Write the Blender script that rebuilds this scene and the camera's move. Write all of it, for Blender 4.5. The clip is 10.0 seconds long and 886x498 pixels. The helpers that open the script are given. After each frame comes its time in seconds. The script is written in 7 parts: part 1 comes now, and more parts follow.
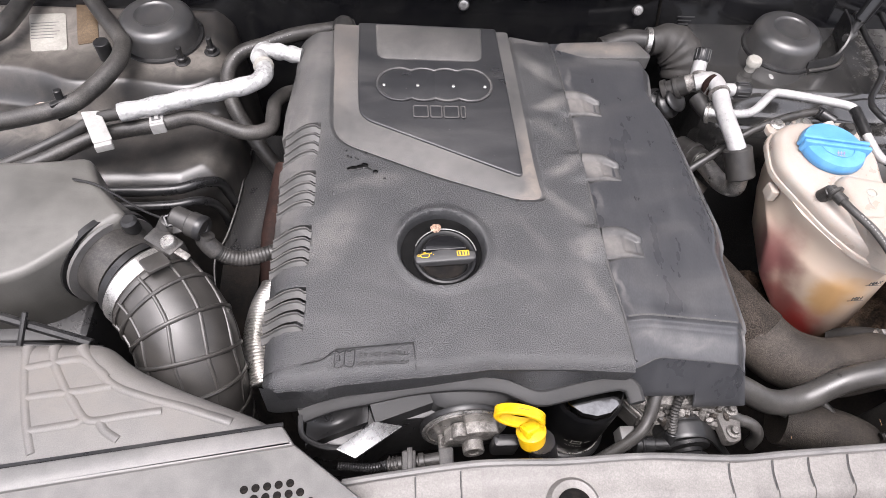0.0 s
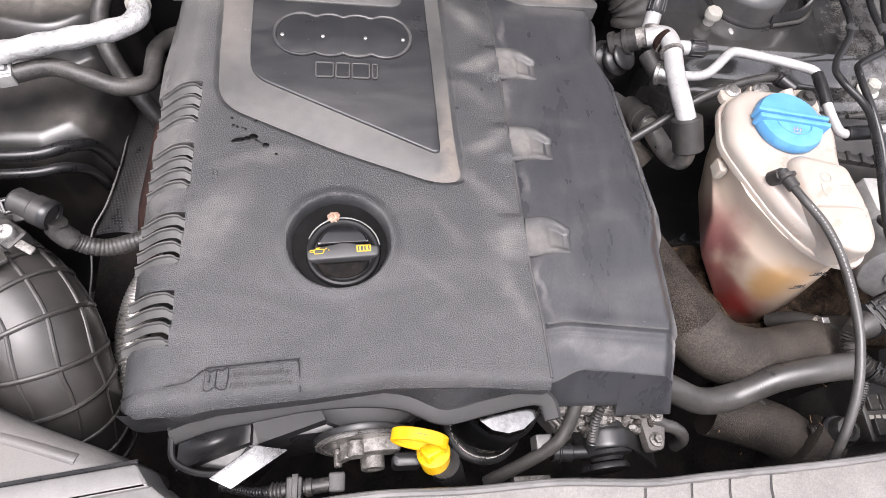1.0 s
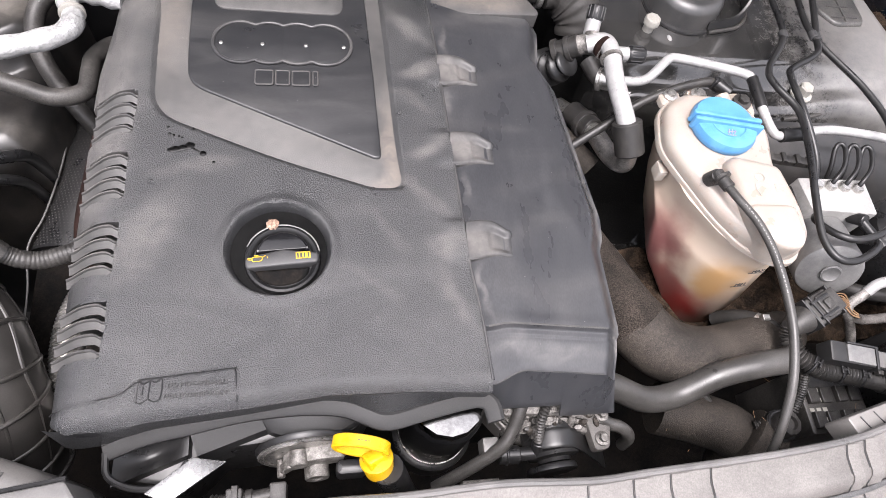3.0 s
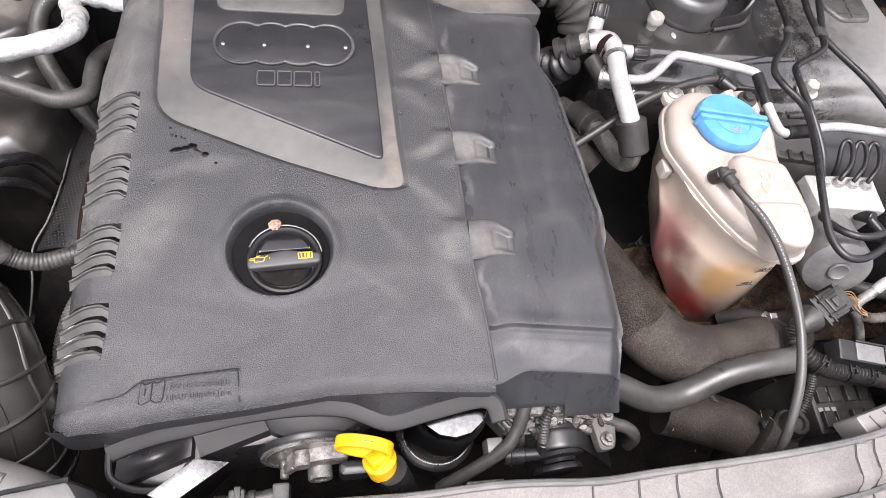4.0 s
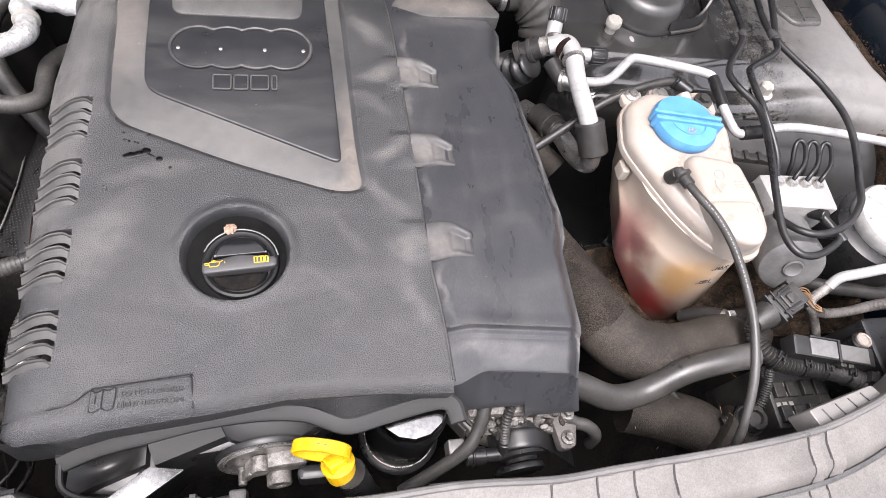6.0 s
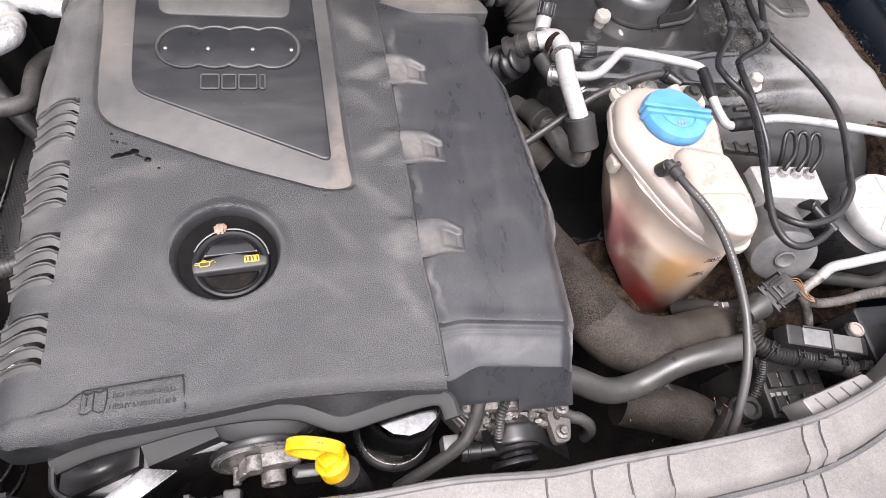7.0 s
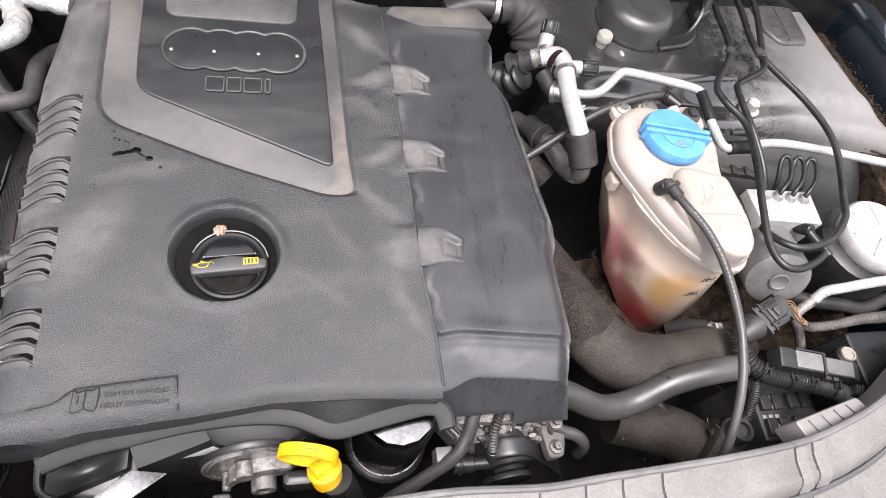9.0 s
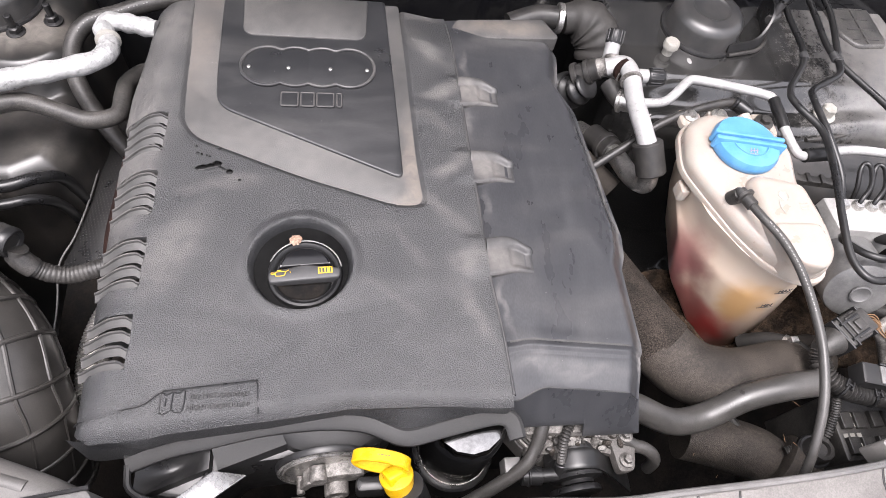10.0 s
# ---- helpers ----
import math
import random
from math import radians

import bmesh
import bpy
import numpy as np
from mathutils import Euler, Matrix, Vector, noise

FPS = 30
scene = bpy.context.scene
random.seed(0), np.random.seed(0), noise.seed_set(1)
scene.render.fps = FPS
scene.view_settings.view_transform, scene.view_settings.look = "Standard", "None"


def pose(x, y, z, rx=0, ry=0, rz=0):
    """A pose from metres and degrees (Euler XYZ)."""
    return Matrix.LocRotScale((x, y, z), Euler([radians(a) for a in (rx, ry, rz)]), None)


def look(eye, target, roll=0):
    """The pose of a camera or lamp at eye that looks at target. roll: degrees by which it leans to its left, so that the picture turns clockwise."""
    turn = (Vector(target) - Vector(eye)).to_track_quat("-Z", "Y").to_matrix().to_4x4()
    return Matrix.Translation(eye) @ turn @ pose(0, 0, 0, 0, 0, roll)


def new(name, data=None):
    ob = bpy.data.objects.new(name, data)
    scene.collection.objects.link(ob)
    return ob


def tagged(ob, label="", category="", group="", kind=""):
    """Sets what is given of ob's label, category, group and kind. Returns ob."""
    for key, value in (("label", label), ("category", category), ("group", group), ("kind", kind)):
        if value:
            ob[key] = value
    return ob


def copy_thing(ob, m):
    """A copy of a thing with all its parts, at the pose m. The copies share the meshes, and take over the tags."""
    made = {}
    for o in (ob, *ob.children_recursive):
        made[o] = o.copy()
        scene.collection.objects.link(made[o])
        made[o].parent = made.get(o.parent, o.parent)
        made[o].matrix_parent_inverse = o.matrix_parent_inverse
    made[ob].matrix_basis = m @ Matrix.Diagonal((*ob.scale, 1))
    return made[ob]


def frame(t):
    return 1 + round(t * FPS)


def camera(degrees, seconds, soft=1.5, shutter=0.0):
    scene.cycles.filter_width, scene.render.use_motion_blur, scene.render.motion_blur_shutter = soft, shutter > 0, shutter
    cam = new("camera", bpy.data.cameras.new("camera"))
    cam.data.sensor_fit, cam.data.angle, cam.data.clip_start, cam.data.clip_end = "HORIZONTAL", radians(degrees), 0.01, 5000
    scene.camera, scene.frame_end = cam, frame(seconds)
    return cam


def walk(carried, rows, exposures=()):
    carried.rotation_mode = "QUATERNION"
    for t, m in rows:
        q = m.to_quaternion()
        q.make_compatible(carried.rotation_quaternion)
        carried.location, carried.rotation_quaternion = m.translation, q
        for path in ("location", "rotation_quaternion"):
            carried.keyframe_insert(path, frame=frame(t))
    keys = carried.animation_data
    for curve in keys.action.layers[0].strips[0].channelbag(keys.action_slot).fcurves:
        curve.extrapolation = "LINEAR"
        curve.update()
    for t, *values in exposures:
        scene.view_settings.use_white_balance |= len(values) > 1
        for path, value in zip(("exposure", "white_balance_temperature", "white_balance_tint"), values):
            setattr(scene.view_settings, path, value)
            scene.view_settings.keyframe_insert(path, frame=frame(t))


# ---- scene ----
cam = camera(70.3, 10.0, soft=0.5)
PATH = [
    (0, (-0.0591, -0.3527, 0.5641), (0.0937, 0.7299, -1.1106), 6.81),
    (0.3, (-0.0487, -0.3218, 0.5615), (0.2681, 0.6476, -1.1590), 14.74),
    (0.5, (-0.0384, -0.2966, 0.5565), (0.2887, 0.6098, -1.1960), 16.22),
    (0.7, (-0.0180, -0.2747, 0.5404), (0.3358, 0.6179, -1.2140), 19.66),
    (1, (0.0078, -0.2440, 0.5306), (0.2774, 0.6012, -1.2619), 16.12),
    (1.2, (0.0120, -0.2370, 0.5210), (0.2615, 0.6309, -1.2635), 15.36),
    (1.5, (0.0196, -0.2277, 0.5292), (0.3475, 0.6223, -1.2513), 18.27),
    (1.7, (0.0226, -0.2313, 0.5279), (0.3691, 0.6402, -1.2385), 18.81),
    (2, (0.0220, -0.2438, 0.5297), (0.3801, 0.6242, -1.2362), 19.97),
    (2.5, (0.0297, -0.2547, 0.5320), (0.4075, 0.6108, -1.2310), 20.10),
    (3.8, (0.0386, -0.2481, 0.5328), (0.3671, 0.6315, -1.2331), 17.37),
    (4, (0.0400, -0.2537, 0.5299), (0.3802, 0.6246, -1.2344), 17.65),
    (4.5, (0.0446, -0.2555, 0.5319), (0.3846, 0.6360, -1.2258), 17.25),
    (5, (0.0462, -0.2558, 0.5347), (0.4208, 0.6239, -1.2219), 19.31),
    (5.5, (0.0531, -0.2579, 0.5336), (0.4520, 0.6307, -1.2132), 20.11),
    (7, (0.0646, -0.2618, 0.5324), (0.4815, 0.6179, -1.2147), 19.53),
    (7.5, (0.0540, -0.2643, 0.5299), (0.4819, 0.6184, -1.2130), 20.64),
    (8, (0.0520, -0.2653, 0.5312), (0.4860, 0.6362, -1.2006), 20.66),
    (8.5, (0.0547, -0.2674, 0.5259), (0.5094, 0.6201, -1.2078), 22.31),
    (9, (0.0543, -0.2675, 0.5260), (0.5065, 0.6584, -1.1881), 22.04),
    (9.3, (0.0476, -0.2655, 0.5259), (0.4937, 0.6774, -1.1805), 20.77),
    (9.5, (0.0440, -0.2671, 0.5292), (0.4026, 0.7016, -1.1834), 16.39),
    (9.7, (0.0361, -0.2643, 0.5206), (0.3976, 0.7151, -1.1853), 17.12),
    (10, (0.0359, -0.2688, 0.5271), (0.3301, 0.7026, -1.1962), 14.26),
]
walk(cam, [(t, look(eye, target, roll)) for t, eye, target, roll in PATH], ((0.0, 1.82, 6420, 17), (1.2, 1.88, 6420, 17), (10.0, 1.88, 6420, 17)))

# ---------------------------------------------------------------- light
world = bpy.data.worlds.new("overcast")
scene.world = world
world.use_nodes = True
wn = world.node_tree.nodes
sky = wn.new("ShaderNodeTexSky")
sky.sky_type, sky.sun_disc = "NISHITA", False
sky.sun_elevation, sky.sun_rotation = radians(77), radians(211)
sky.air_density, sky.dust_density, sky.ozone_density = 1.0, 6.0, 1.0
pale = wn.new("ShaderNodeHueSaturation")
pale.inputs["Saturation"].default_value = 0.22
world.node_tree.links.new(sky.outputs[0], pale.inputs["Color"])
world.node_tree.links.new(pale.outputs[0], wn["Background"].inputs[0])
wn["Background"].inputs[1].default_value = 0.132
sun_data = bpy.data.lights.new("sun", "SUN")
sun_data.energy, sun_data.angle, sun_data.color = 1.0, radians(40), (1.0, 0.97, 0.93)
sun = new("sun", sun_data)
sun.matrix_world = look((-0.30, -0.50, 2.6), (0, 0, 0))

# ---------------------------------------------------------------- materials


def mat(name, col, col2=None, rough=0.5, metal=0.0, big=14.0, fine=160.0, lo=0.42, hi=0.62, grain=900.0, bump=0.15, spec=0.5, coat=0.0, stretch=(1, 1, 1), vary=0.15, dist=0.0007, speck=0.25, streak=0.0, dust=(0.19, 0.178, 0.165)):
    m = bpy.data.materials.new(name)
    m.use_nodes = True
    nt = m.node_tree
    n, l = nt.nodes, nt.links
    b = n["Principled BSDF"]
    tc, mp = n.new("ShaderNodeTexCoord"), n.new("ShaderNodeMapping")
    mp.inputs["Scale"].default_value = stretch
    l.new(tc.outputs["Object"], mp.inputs[0])
    n1, n2, n3 = (n.new("ShaderNodeTexNoise") for _ in range(3))
    for nd, s, d in ((n1, big, 6.0), (n2, fine, 4.0), (n3, grain, 2.0)):
        nd.inputs["Scale"].default_value, nd.inputs["Detail"].default_value = s, d
        l.new(mp.outputs[0], nd.inputs[0])
    n1.inputs["Distortion"].default_value = 0.6
    mixn = n.new("ShaderNodeMix")
    mixn.inputs[0].default_value = 0.35
    l.new(n1.outputs[0], mixn.inputs[2]), l.new(n2.outputs[0], mixn.inputs[3])
    mr = n.new("ShaderNodeMapRange")
    mr.inputs[1].default_value, mr.inputs[2].default_value = lo, hi
    l.new(mixn.outputs[0], mr.inputs[0])
    cm = n.new("ShaderNodeMix")
    cm.data_type = "RGBA"
    cm.inputs[6].default_value = (*col, 1)
    cm.inputs[7].default_value = (*(col2 or [c * 1.35 for c in col]), 1)
    l.new(mr.outputs[0], cm.inputs[0])
    colour = cm.outputs[2]
    if streak:
        # wiped and settled dust, drawn out in long smears
        m2, n4, r4, c4 = n.new("ShaderNodeMapping"), n.new("ShaderNodeTexNoise"), n.new("ShaderNodeMapRange"), n.new("ShaderNodeMix")
        m2.inputs["Scale"].default_value, m2.inputs["Rotation"].default_value = (5, 13, 6), (0, 0, 0.75)
        n4.inputs["Scale"].default_value, n4.inputs["Detail"].default_value, n4.inputs["Distortion"].default_value = 1.0, 7.0, 1.4
        r4.inputs[1].default_value, r4.inputs[2].default_value, r4.inputs[4].default_value = 0.50, 0.78, streak
        l.new(tc.outputs["Object"], m2.inputs[0]), l.new(m2.outputs[0], n4.inputs[0]), l.new(n4.outputs[0], r4.inputs[0])
        c4.data_type = "RGBA"
        c4.inputs[7].default_value = (*dust, 1)
        l.new(colour, c4.inputs[6]), l.new(r4.outputs[0], c4.inputs[0])
        colour = c4.outputs[2]
    sm = n.new("ShaderNodeMapRange")
    sm.inputs[1].default_value, sm.inputs[2].default_value = 0.32, 0.68
    sm.inputs[3].default_value, sm.inputs[4].default_value = 1 - speck, 1 + speck
    l.new(n3.outputs[0], sm.inputs[0])
    tint = n.new("ShaderNodeVectorMath")
    tint.operation = "SCALE"
    l.new(colour, tint.inputs[0]), l.new(sm.outputs[0], tint.inputs["Scale"])
    l.new(tint.outputs[0], b.inputs["Base Color"])
    rr = n.new("ShaderNodeMapRange")
    rr.inputs[3].default_value, rr.inputs[4].default_value = max(0.03, rough - vary), min(1.0, rough + vary)
    l.new(mixn.outputs[0], rr.inputs[0])
    rr.inputs[1].default_value, rr.inputs[2].default_value = 0.3, 0.7
    l.new(rr.outputs[0], b.inputs["Roughness"])
    b.inputs["Metallic"].default_value = metal
    b.inputs["Specular IOR Level"].default_value = spec
    b.inputs["Coat Weight"].default_value = coat
    if bump:
        bp = n.new("ShaderNodeBump")
        bp.inputs["Strength"].default_value, bp.inputs["Distance"].default_value = bump, dist
        l.new(n3.outputs[0], bp.inputs["Height"])
        l.new(bp.outputs[0], b.inputs["Normal"])
    return m



def dusted(m, colour, patches, amount=1.0, rough=0.75, scale=55.0, least=0.30):
    """Settled dust on a material: soft-edged patches (x, y, half length, half width, turn in degrees, weight) broken up by grain."""
    n, l = m.node_tree.nodes, m.node_tree.links
    b = n["Principled BSDF"]
    geo, wz, wv = n.new("ShaderNodeNewGeometry"), n.new("ShaderNodeTexNoise"), n.new("ShaderNodeVectorMath")
    wz.inputs["Scale"].default_value, wz.inputs["Detail"].default_value = 34.0, 5.0
    wv.operation, wv.inputs[1].default_value, wv.inputs[2].default_value = "MULTIPLY_ADD", (0.032, 0.032, 0.0), (-0.016, -0.016, 0.0)
    wa = n.new("ShaderNodeVectorMath")
    l.new(geo.outputs["Position"], wz.inputs[0]), l.new(wz.outputs["Color"], wv.inputs[0]), l.new(wv.outputs[0], wa.inputs[0]), l.new(geo.outputs["Position"], wa.inputs[1])
    total = None
    for x, y, rx, ry, turn, weight in patches:
        mp, ln, mr = n.new("ShaderNodeMapping"), n.new("ShaderNodeVectorMath"), n.new("ShaderNodeMapRange")
        mp.vector_type = "TEXTURE"
        mp.inputs["Location"].default_value, mp.inputs["Rotation"].default_value, mp.inputs["Scale"].default_value = (x, y, 0), (0, 0, radians(turn)), (rx, ry, 1)
        ln.operation = "LENGTH"
        mr.interpolation_type = "SMOOTHSTEP"
        mr.inputs[1].default_value, mr.inputs[2].default_value, mr.inputs[3].default_value, mr.inputs[4].default_value = 0.15, 1.0, weight, 0.0
        l.new(wa.outputs[0], mp.inputs[0]), l.new(mp.outputs[0], ln.inputs[0]), l.new(ln.outputs["Value"], mr.inputs[0])
        if total is None:
            total = mr.outputs[0]
        else:
            mx = n.new("ShaderNodeMath")
            mx.operation = "MAXIMUM"
            l.new(total, mx.inputs[0]), l.new(mr.outputs[0], mx.inputs[1])
            total = mx.outputs[0]
    nz, nr, mu = n.new("ShaderNodeTexNoise"), n.new("ShaderNodeMapRange"), n.new("ShaderNodeMath")
    nz.inputs["Scale"].default_value, nz.inputs["Detail"].default_value, nz.inputs["Roughness"].default_value, nz.inputs["Distortion"].default_value = scale, 8.0, 0.7, 0.8
    nr.inputs[1].default_value, nr.inputs[2].default_value, nr.inputs[3].default_value, nr.inputs[4].default_value = 0.36, 0.66, least, amount
    mu.operation = "MULTIPLY"
    l.new(geo.outputs["Position"], nz.inputs[0]), l.new(nz.outputs[0], nr.inputs[0]), l.new(nr.outputs[0], mu.inputs[0]), l.new(total, mu.inputs[1])
    cm, rm = n.new("ShaderNodeMix"), n.new("ShaderNodeMix")
    cm.data_type = "RGBA"
    cm.inputs[7].default_value, rm.inputs[3].default_value = (*colour, 1), rough
    l.new(mu.outputs[0], cm.inputs[0]), l.new(b.inputs["Base Color"].links[0].from_socket, cm.inputs[6]), l.new(cm.outputs[2], b.inputs["Base Color"])
    l.new(mu.outputs[0], rm.inputs[0]), l.new(b.inputs["Roughness"].links[0].from_socket, rm.inputs[2]), l.new(rm.outputs[0], b.inputs["Roughness"])


COVER = mat("cover_plastic", (0.0240, 0.0246, 0.0260), (0.042, 0.0417, 0.0418), 0.37, spec=0.62, big=5, fine=40, lo=0.42, hi=0.80, grain=1050, bump=0.9, stretch=(1.2, 0.9, 1), dist=0.0012, speck=0.45, streak=0.26, dust=(0.120, 0.117, 0.114))
dusted(COVER, (0.150, 0.142, 0.133), [
    (-0.185, 0.16, 0.24, 0.052, 88, 0.85), (-0.125, 0.03, 0.075, 0.035, 60, 0.55), (-0.085, 0.105, 0.060, 0.014, 12, 0.45), (-0.16, 0.33, 0.08, 0.05, 80, 0.8),
    (0.140, 0.232, 0.030, 0.018, 15, 0.65), (0.143, 0.128, 0.034, 0.016, 28, 0.65), (0.150, 0.014, 0.032, 0.020, 25, 0.6),
    (0.130, 0.075, 0.055, 0.012, -42, 0.45), (0.125, 0.19, 0.050, 0.010, -38, 0.35), (0.128, 0.30, 0.060, 0.016, -55, 0.5), (0.150, -0.04, 0.050, 0.016, -62, 0.5), (0.090, 0.035, 0.050, 0.010, -50, 0.28),
    (0.05, 0.345, 0.10, 0.03, 0, 0.4), (0.075, -0.02, 0.045, 0.010, -35, 0.22), (0.12, 0.37, 0.05, 0.03, 0, 0.6)], 0.95)
SMOOTH = mat("smooth_plastic", (0.029, 0.0298, 0.0325), (0.050, 0.0504, 0.053), 0.33, big=6, fine=50, lo=0.45, hi=0.8, grain=500, bump=0.03, stretch=(1.5, 0.6, 1), speck=0.12, streak=0.14)
BAND = mat("dusty_and_highlight_plastic", (0.046, 0.0455, 0.045), (0.088, 0.084, 0.080), 0.48, big=8, fine=70, lo=0.36, hi=0.66, grain=1000, bump=0.25, speck=0.18, streak=0.22, dust=(0.15, 0.138, 0.128))
dusted(BAND, (0.165, 0.140, 0.120), [(0.108, 0.12, 0.12, 0.022, 92, 0.9), (0.10, 0.085, 0.035, 0.022, 20, 0.8), (-0.13, 0.29, 0.09, 0.03, 88, 0.5), (-0.12, 0.38, 0.05, 0.03, 0, 0.5), (0.23, 0.355, 0.08, 0.02, 0, 0.8)], 0.9, 0.8, 90)
dusted(SMOOTH, (0.16, 0.152, 0.145), [
    (0.170, 0.19, 0.030, 0.006, 88, 0.45), (0.172, 0.28, 0.04, 0.006, 92, 0.4), (0.176, 0.085, 0.025, 0.005, 92, 0.4), (0.182, -0.03, 0.040, 0.006, 95, 0.5), 
    (0.255, -0.092, 0.075, 0.012, -4, 0.28), (0.205, -0.085, 0.030, 0.014, 10, 0.35),
    (0.320, -0.08, 0.05, 0.008, 86, 0.8), (0.318, 0.10, 0.16, 0.006, 95, 0.75), (0.300, 0.30, 0.05, 0.008, 70, 0.7), (0.235, 0.33, 0.09, 0.02, 5, 0.35)], 0.95, 0.7, 70)
BLACK = mat("black_plastic", (0.011, 0.011, 0.0115), (0.028, 0.027, 0.026), 0.34, big=16, fine=100, lo=0.42, hi=0.8, grain=700, bump=0.05, speck=0.1, spec=0.4)
GLOSS = mat("gloss_black_paint", (0.006, 0.006, 0.007), (0.012, 0.012, 0.012), 0.12, big=20, fine=300, grain=500, bump=0.02, vary=0.05)
CAN = mat("black_can_paint", (0.004, 0.004, 0.0045), (0.008, 0.008, 0.008), 0.40, big=20, fine=300, grain=500, bump=0.02, vary=0.06, spec=0.12)
CAP = mat("cap_plastic", (0.007, 0.007, 0.0075), (0.015, 0.015, 0.015), 0.40, spec=0.35, grain=900, bump=0.06, vary=0.08)
RUBBER = mat("rubber_hose", (0.02, 0.0195, 0.019), (0.052, 0.048, 0.044), 0.42, big=18, fine=120, lo=0.4, hi=0.75, grain=900, bump=0.08, speck=0.12, spec=0.4)
DUSTY_RUBBER = mat("dusty_rubber", (0.016, 0.0134, 0.0112), (0.056, 0.047, 0.039), 0.7, big=14, fine=300, lo=0.40, hi=0.64, grain=900, bump=0.6, dist=0.0015, speck=0.5, spec=0.3)
WOVEN = mat("woven_sleeve", (0.013, 0.0108, 0.009), (0.044, 0.036, 0.030), 0.85, big=30, fine=500, lo=0.35, hi=0.65, grain=620, bump=1.0, dist=0.002, speck=0.6, spec=0.15)
DUSTY_BLACK = mat("dusty_black_plastic", (0.019, 0.0180, 0.0170), (0.064, 0.0595, 0.0545), 0.48, big=22, fine=260, lo=0.42, hi=0.72, grain=700, bump=0.2, speck=0.3, spec=0.45)
CATCH = mat("scuffed_and_highlight_plastic", (0.031, 0.031, 0.032), (0.072, 0.069, 0.066), 0.45, big=22, fine=140, lo=0.42, hi=0.72, grain=900, bump=0.12, speck=0.12)
LIPPLASTIC = mat("moulded_grey_plastic", (0.019, 0.019, 0.0195), (0.034, 0.0335, 0.0325), 0.62, spec=0.3, big=14, fine=120, lo=0.4, hi=0.75, grain=900, bump=0.08, speck=0.12)
dusted(CATCH, (0.185, 0.172, 0.160), [(0.176, 0.232, 0.034, 0.026, 0, 1.0), (0.180, 0.127, 0.034, 0.026, 0, 1.0), (0.185, 0.018, 0.034, 0.026, 0, 0.9), (-0.18, 0.06, 0.20, 0.06, 90, 0.7)], 0.75, 0.75, 60, 0.35)
LOUVRE = mat("louvre_plastic", (0.040, 0.0392, 0.038), (0.080, 0.077, 0.073), 0.6, big=24, fine=160, lo=0.4, hi=0.72, grain=900, bump=0.15, speck=0.15)
SATIN = mat("satin_grey_plastic", (0.032, 0.032, 0.033), (0.055, 0.054, 0.053), 0.5, big=12, fine=80, lo=0.4, hi=0.75, grain=900, bump=0.06, speck=0.08)
WING = mat("dusty_wing_paint", (0.017, 0.0168, 0.0165), (0.052, 0.050, 0.0475), 0.16, big=7, fine=80, lo=0.44, hi=0.78, spec=0.9, grain=420, bump=0.01, speck=0.1, vary=0.05, coat=0.4)
# dust has settled thickly on the outer part of the wing
wl, wnn = WING.node_tree.links, WING.node_tree.nodes
wco, wse, wno, wad, wra, wmx, wro = (wnn.new("ShaderNode" + k) for k in ("TexCoord", "SeparateXYZ", "TexNoise", "Math", "MapRange", "Mix", "Mix"))
wno.inputs["Scale"].default_value, wno.inputs["Detail"].default_value, wno.inputs["Roughness"].default_value = 60, 12, 0.85
wad.operation, wad.inputs[1].default_value = "MULTIPLY_ADD", 0.6
wl.new(wco.outputs["Object"], wse.inputs[0]), wl.new(wco.outputs["Object"], wno.inputs[0])
wl.new(wno.outputs[0], wad.inputs[0]), wl.new(wse.outputs[0], wad.inputs[2])
wra.inputs[1].default_value, wra.inputs[2].default_value, wra.inputs[4].default_value = 0.30, 0.52, 0.9
wl.new(wad.outputs[0], wra.inputs[0])
wmx.data_type = "RGBA"
wmx.inputs[7].default_value = (0.15, 0.143, 0.134, 1)
wb = wnn["Principled BSDF"]
wl.new(wb.inputs["Base Color"].links[0].from_socket, wmx.inputs[6]), wl.new(wra.outputs[0], wmx.inputs[0]), wl.new(wmx.outputs[2], wb.inputs["Base Color"])
wro.inputs[3].default_value = 0.75
wl.new(wb.inputs["Roughness"].links[0].from_socket, wro.inputs[2]), wl.new(wra.outputs[0], wro.inputs[0]), wl.new(wro.outputs[0], wb.inputs["Roughness"])
FELT = mat("felt_lining", (0.03, 0.03, 0.031), (0.045, 0.044, 0.044), 0.9, big=8, fine=120, grain=600, bump=0.4, spec=0.1)
ELBOW = mat("moulded_rubber", (0.027, 0.0252, 0.0232), (0.052, 0.048, 0.0437), 0.42, big=14, fine=90, lo=0.4, hi=0.75, grain=900, bump=0.05, speck=0.1, spec=0.6)
SILVER = mat("brushed_silver_foil", (0.22, 0.22, 0.217), (0.33, 0.33, 0.326), 0.3, 0.8, big=10, fine=200, grain=900, bump=0.05, speck=0.06)
DOME = mat("satin_black_plastic", (0.028, 0.028, 0.0285), (0.060, 0.056, 0.052), 0.38, big=14, fine=100, lo=0.42, hi=0.75, grain=700, bump=0.04, speck=0.1, spec=0.8)
AIRBOX = mat("dusty_olive_plastic", (0.062, 0.060, 0.055), (0.100, 0.096, 0.088), 0.42, big=9, fine=60, lo=0.4, hi=0.75, grain=900, bump=0.06, speck=0.08, streak=0.3, dust=(0.15, 0.146, 0.138))
TAPE = mat("brown_tape", (0.075, 0.052, 0.032), (0.13, 0.094, 0.06), 0.5, big=30, fine=200, bump=0.1)
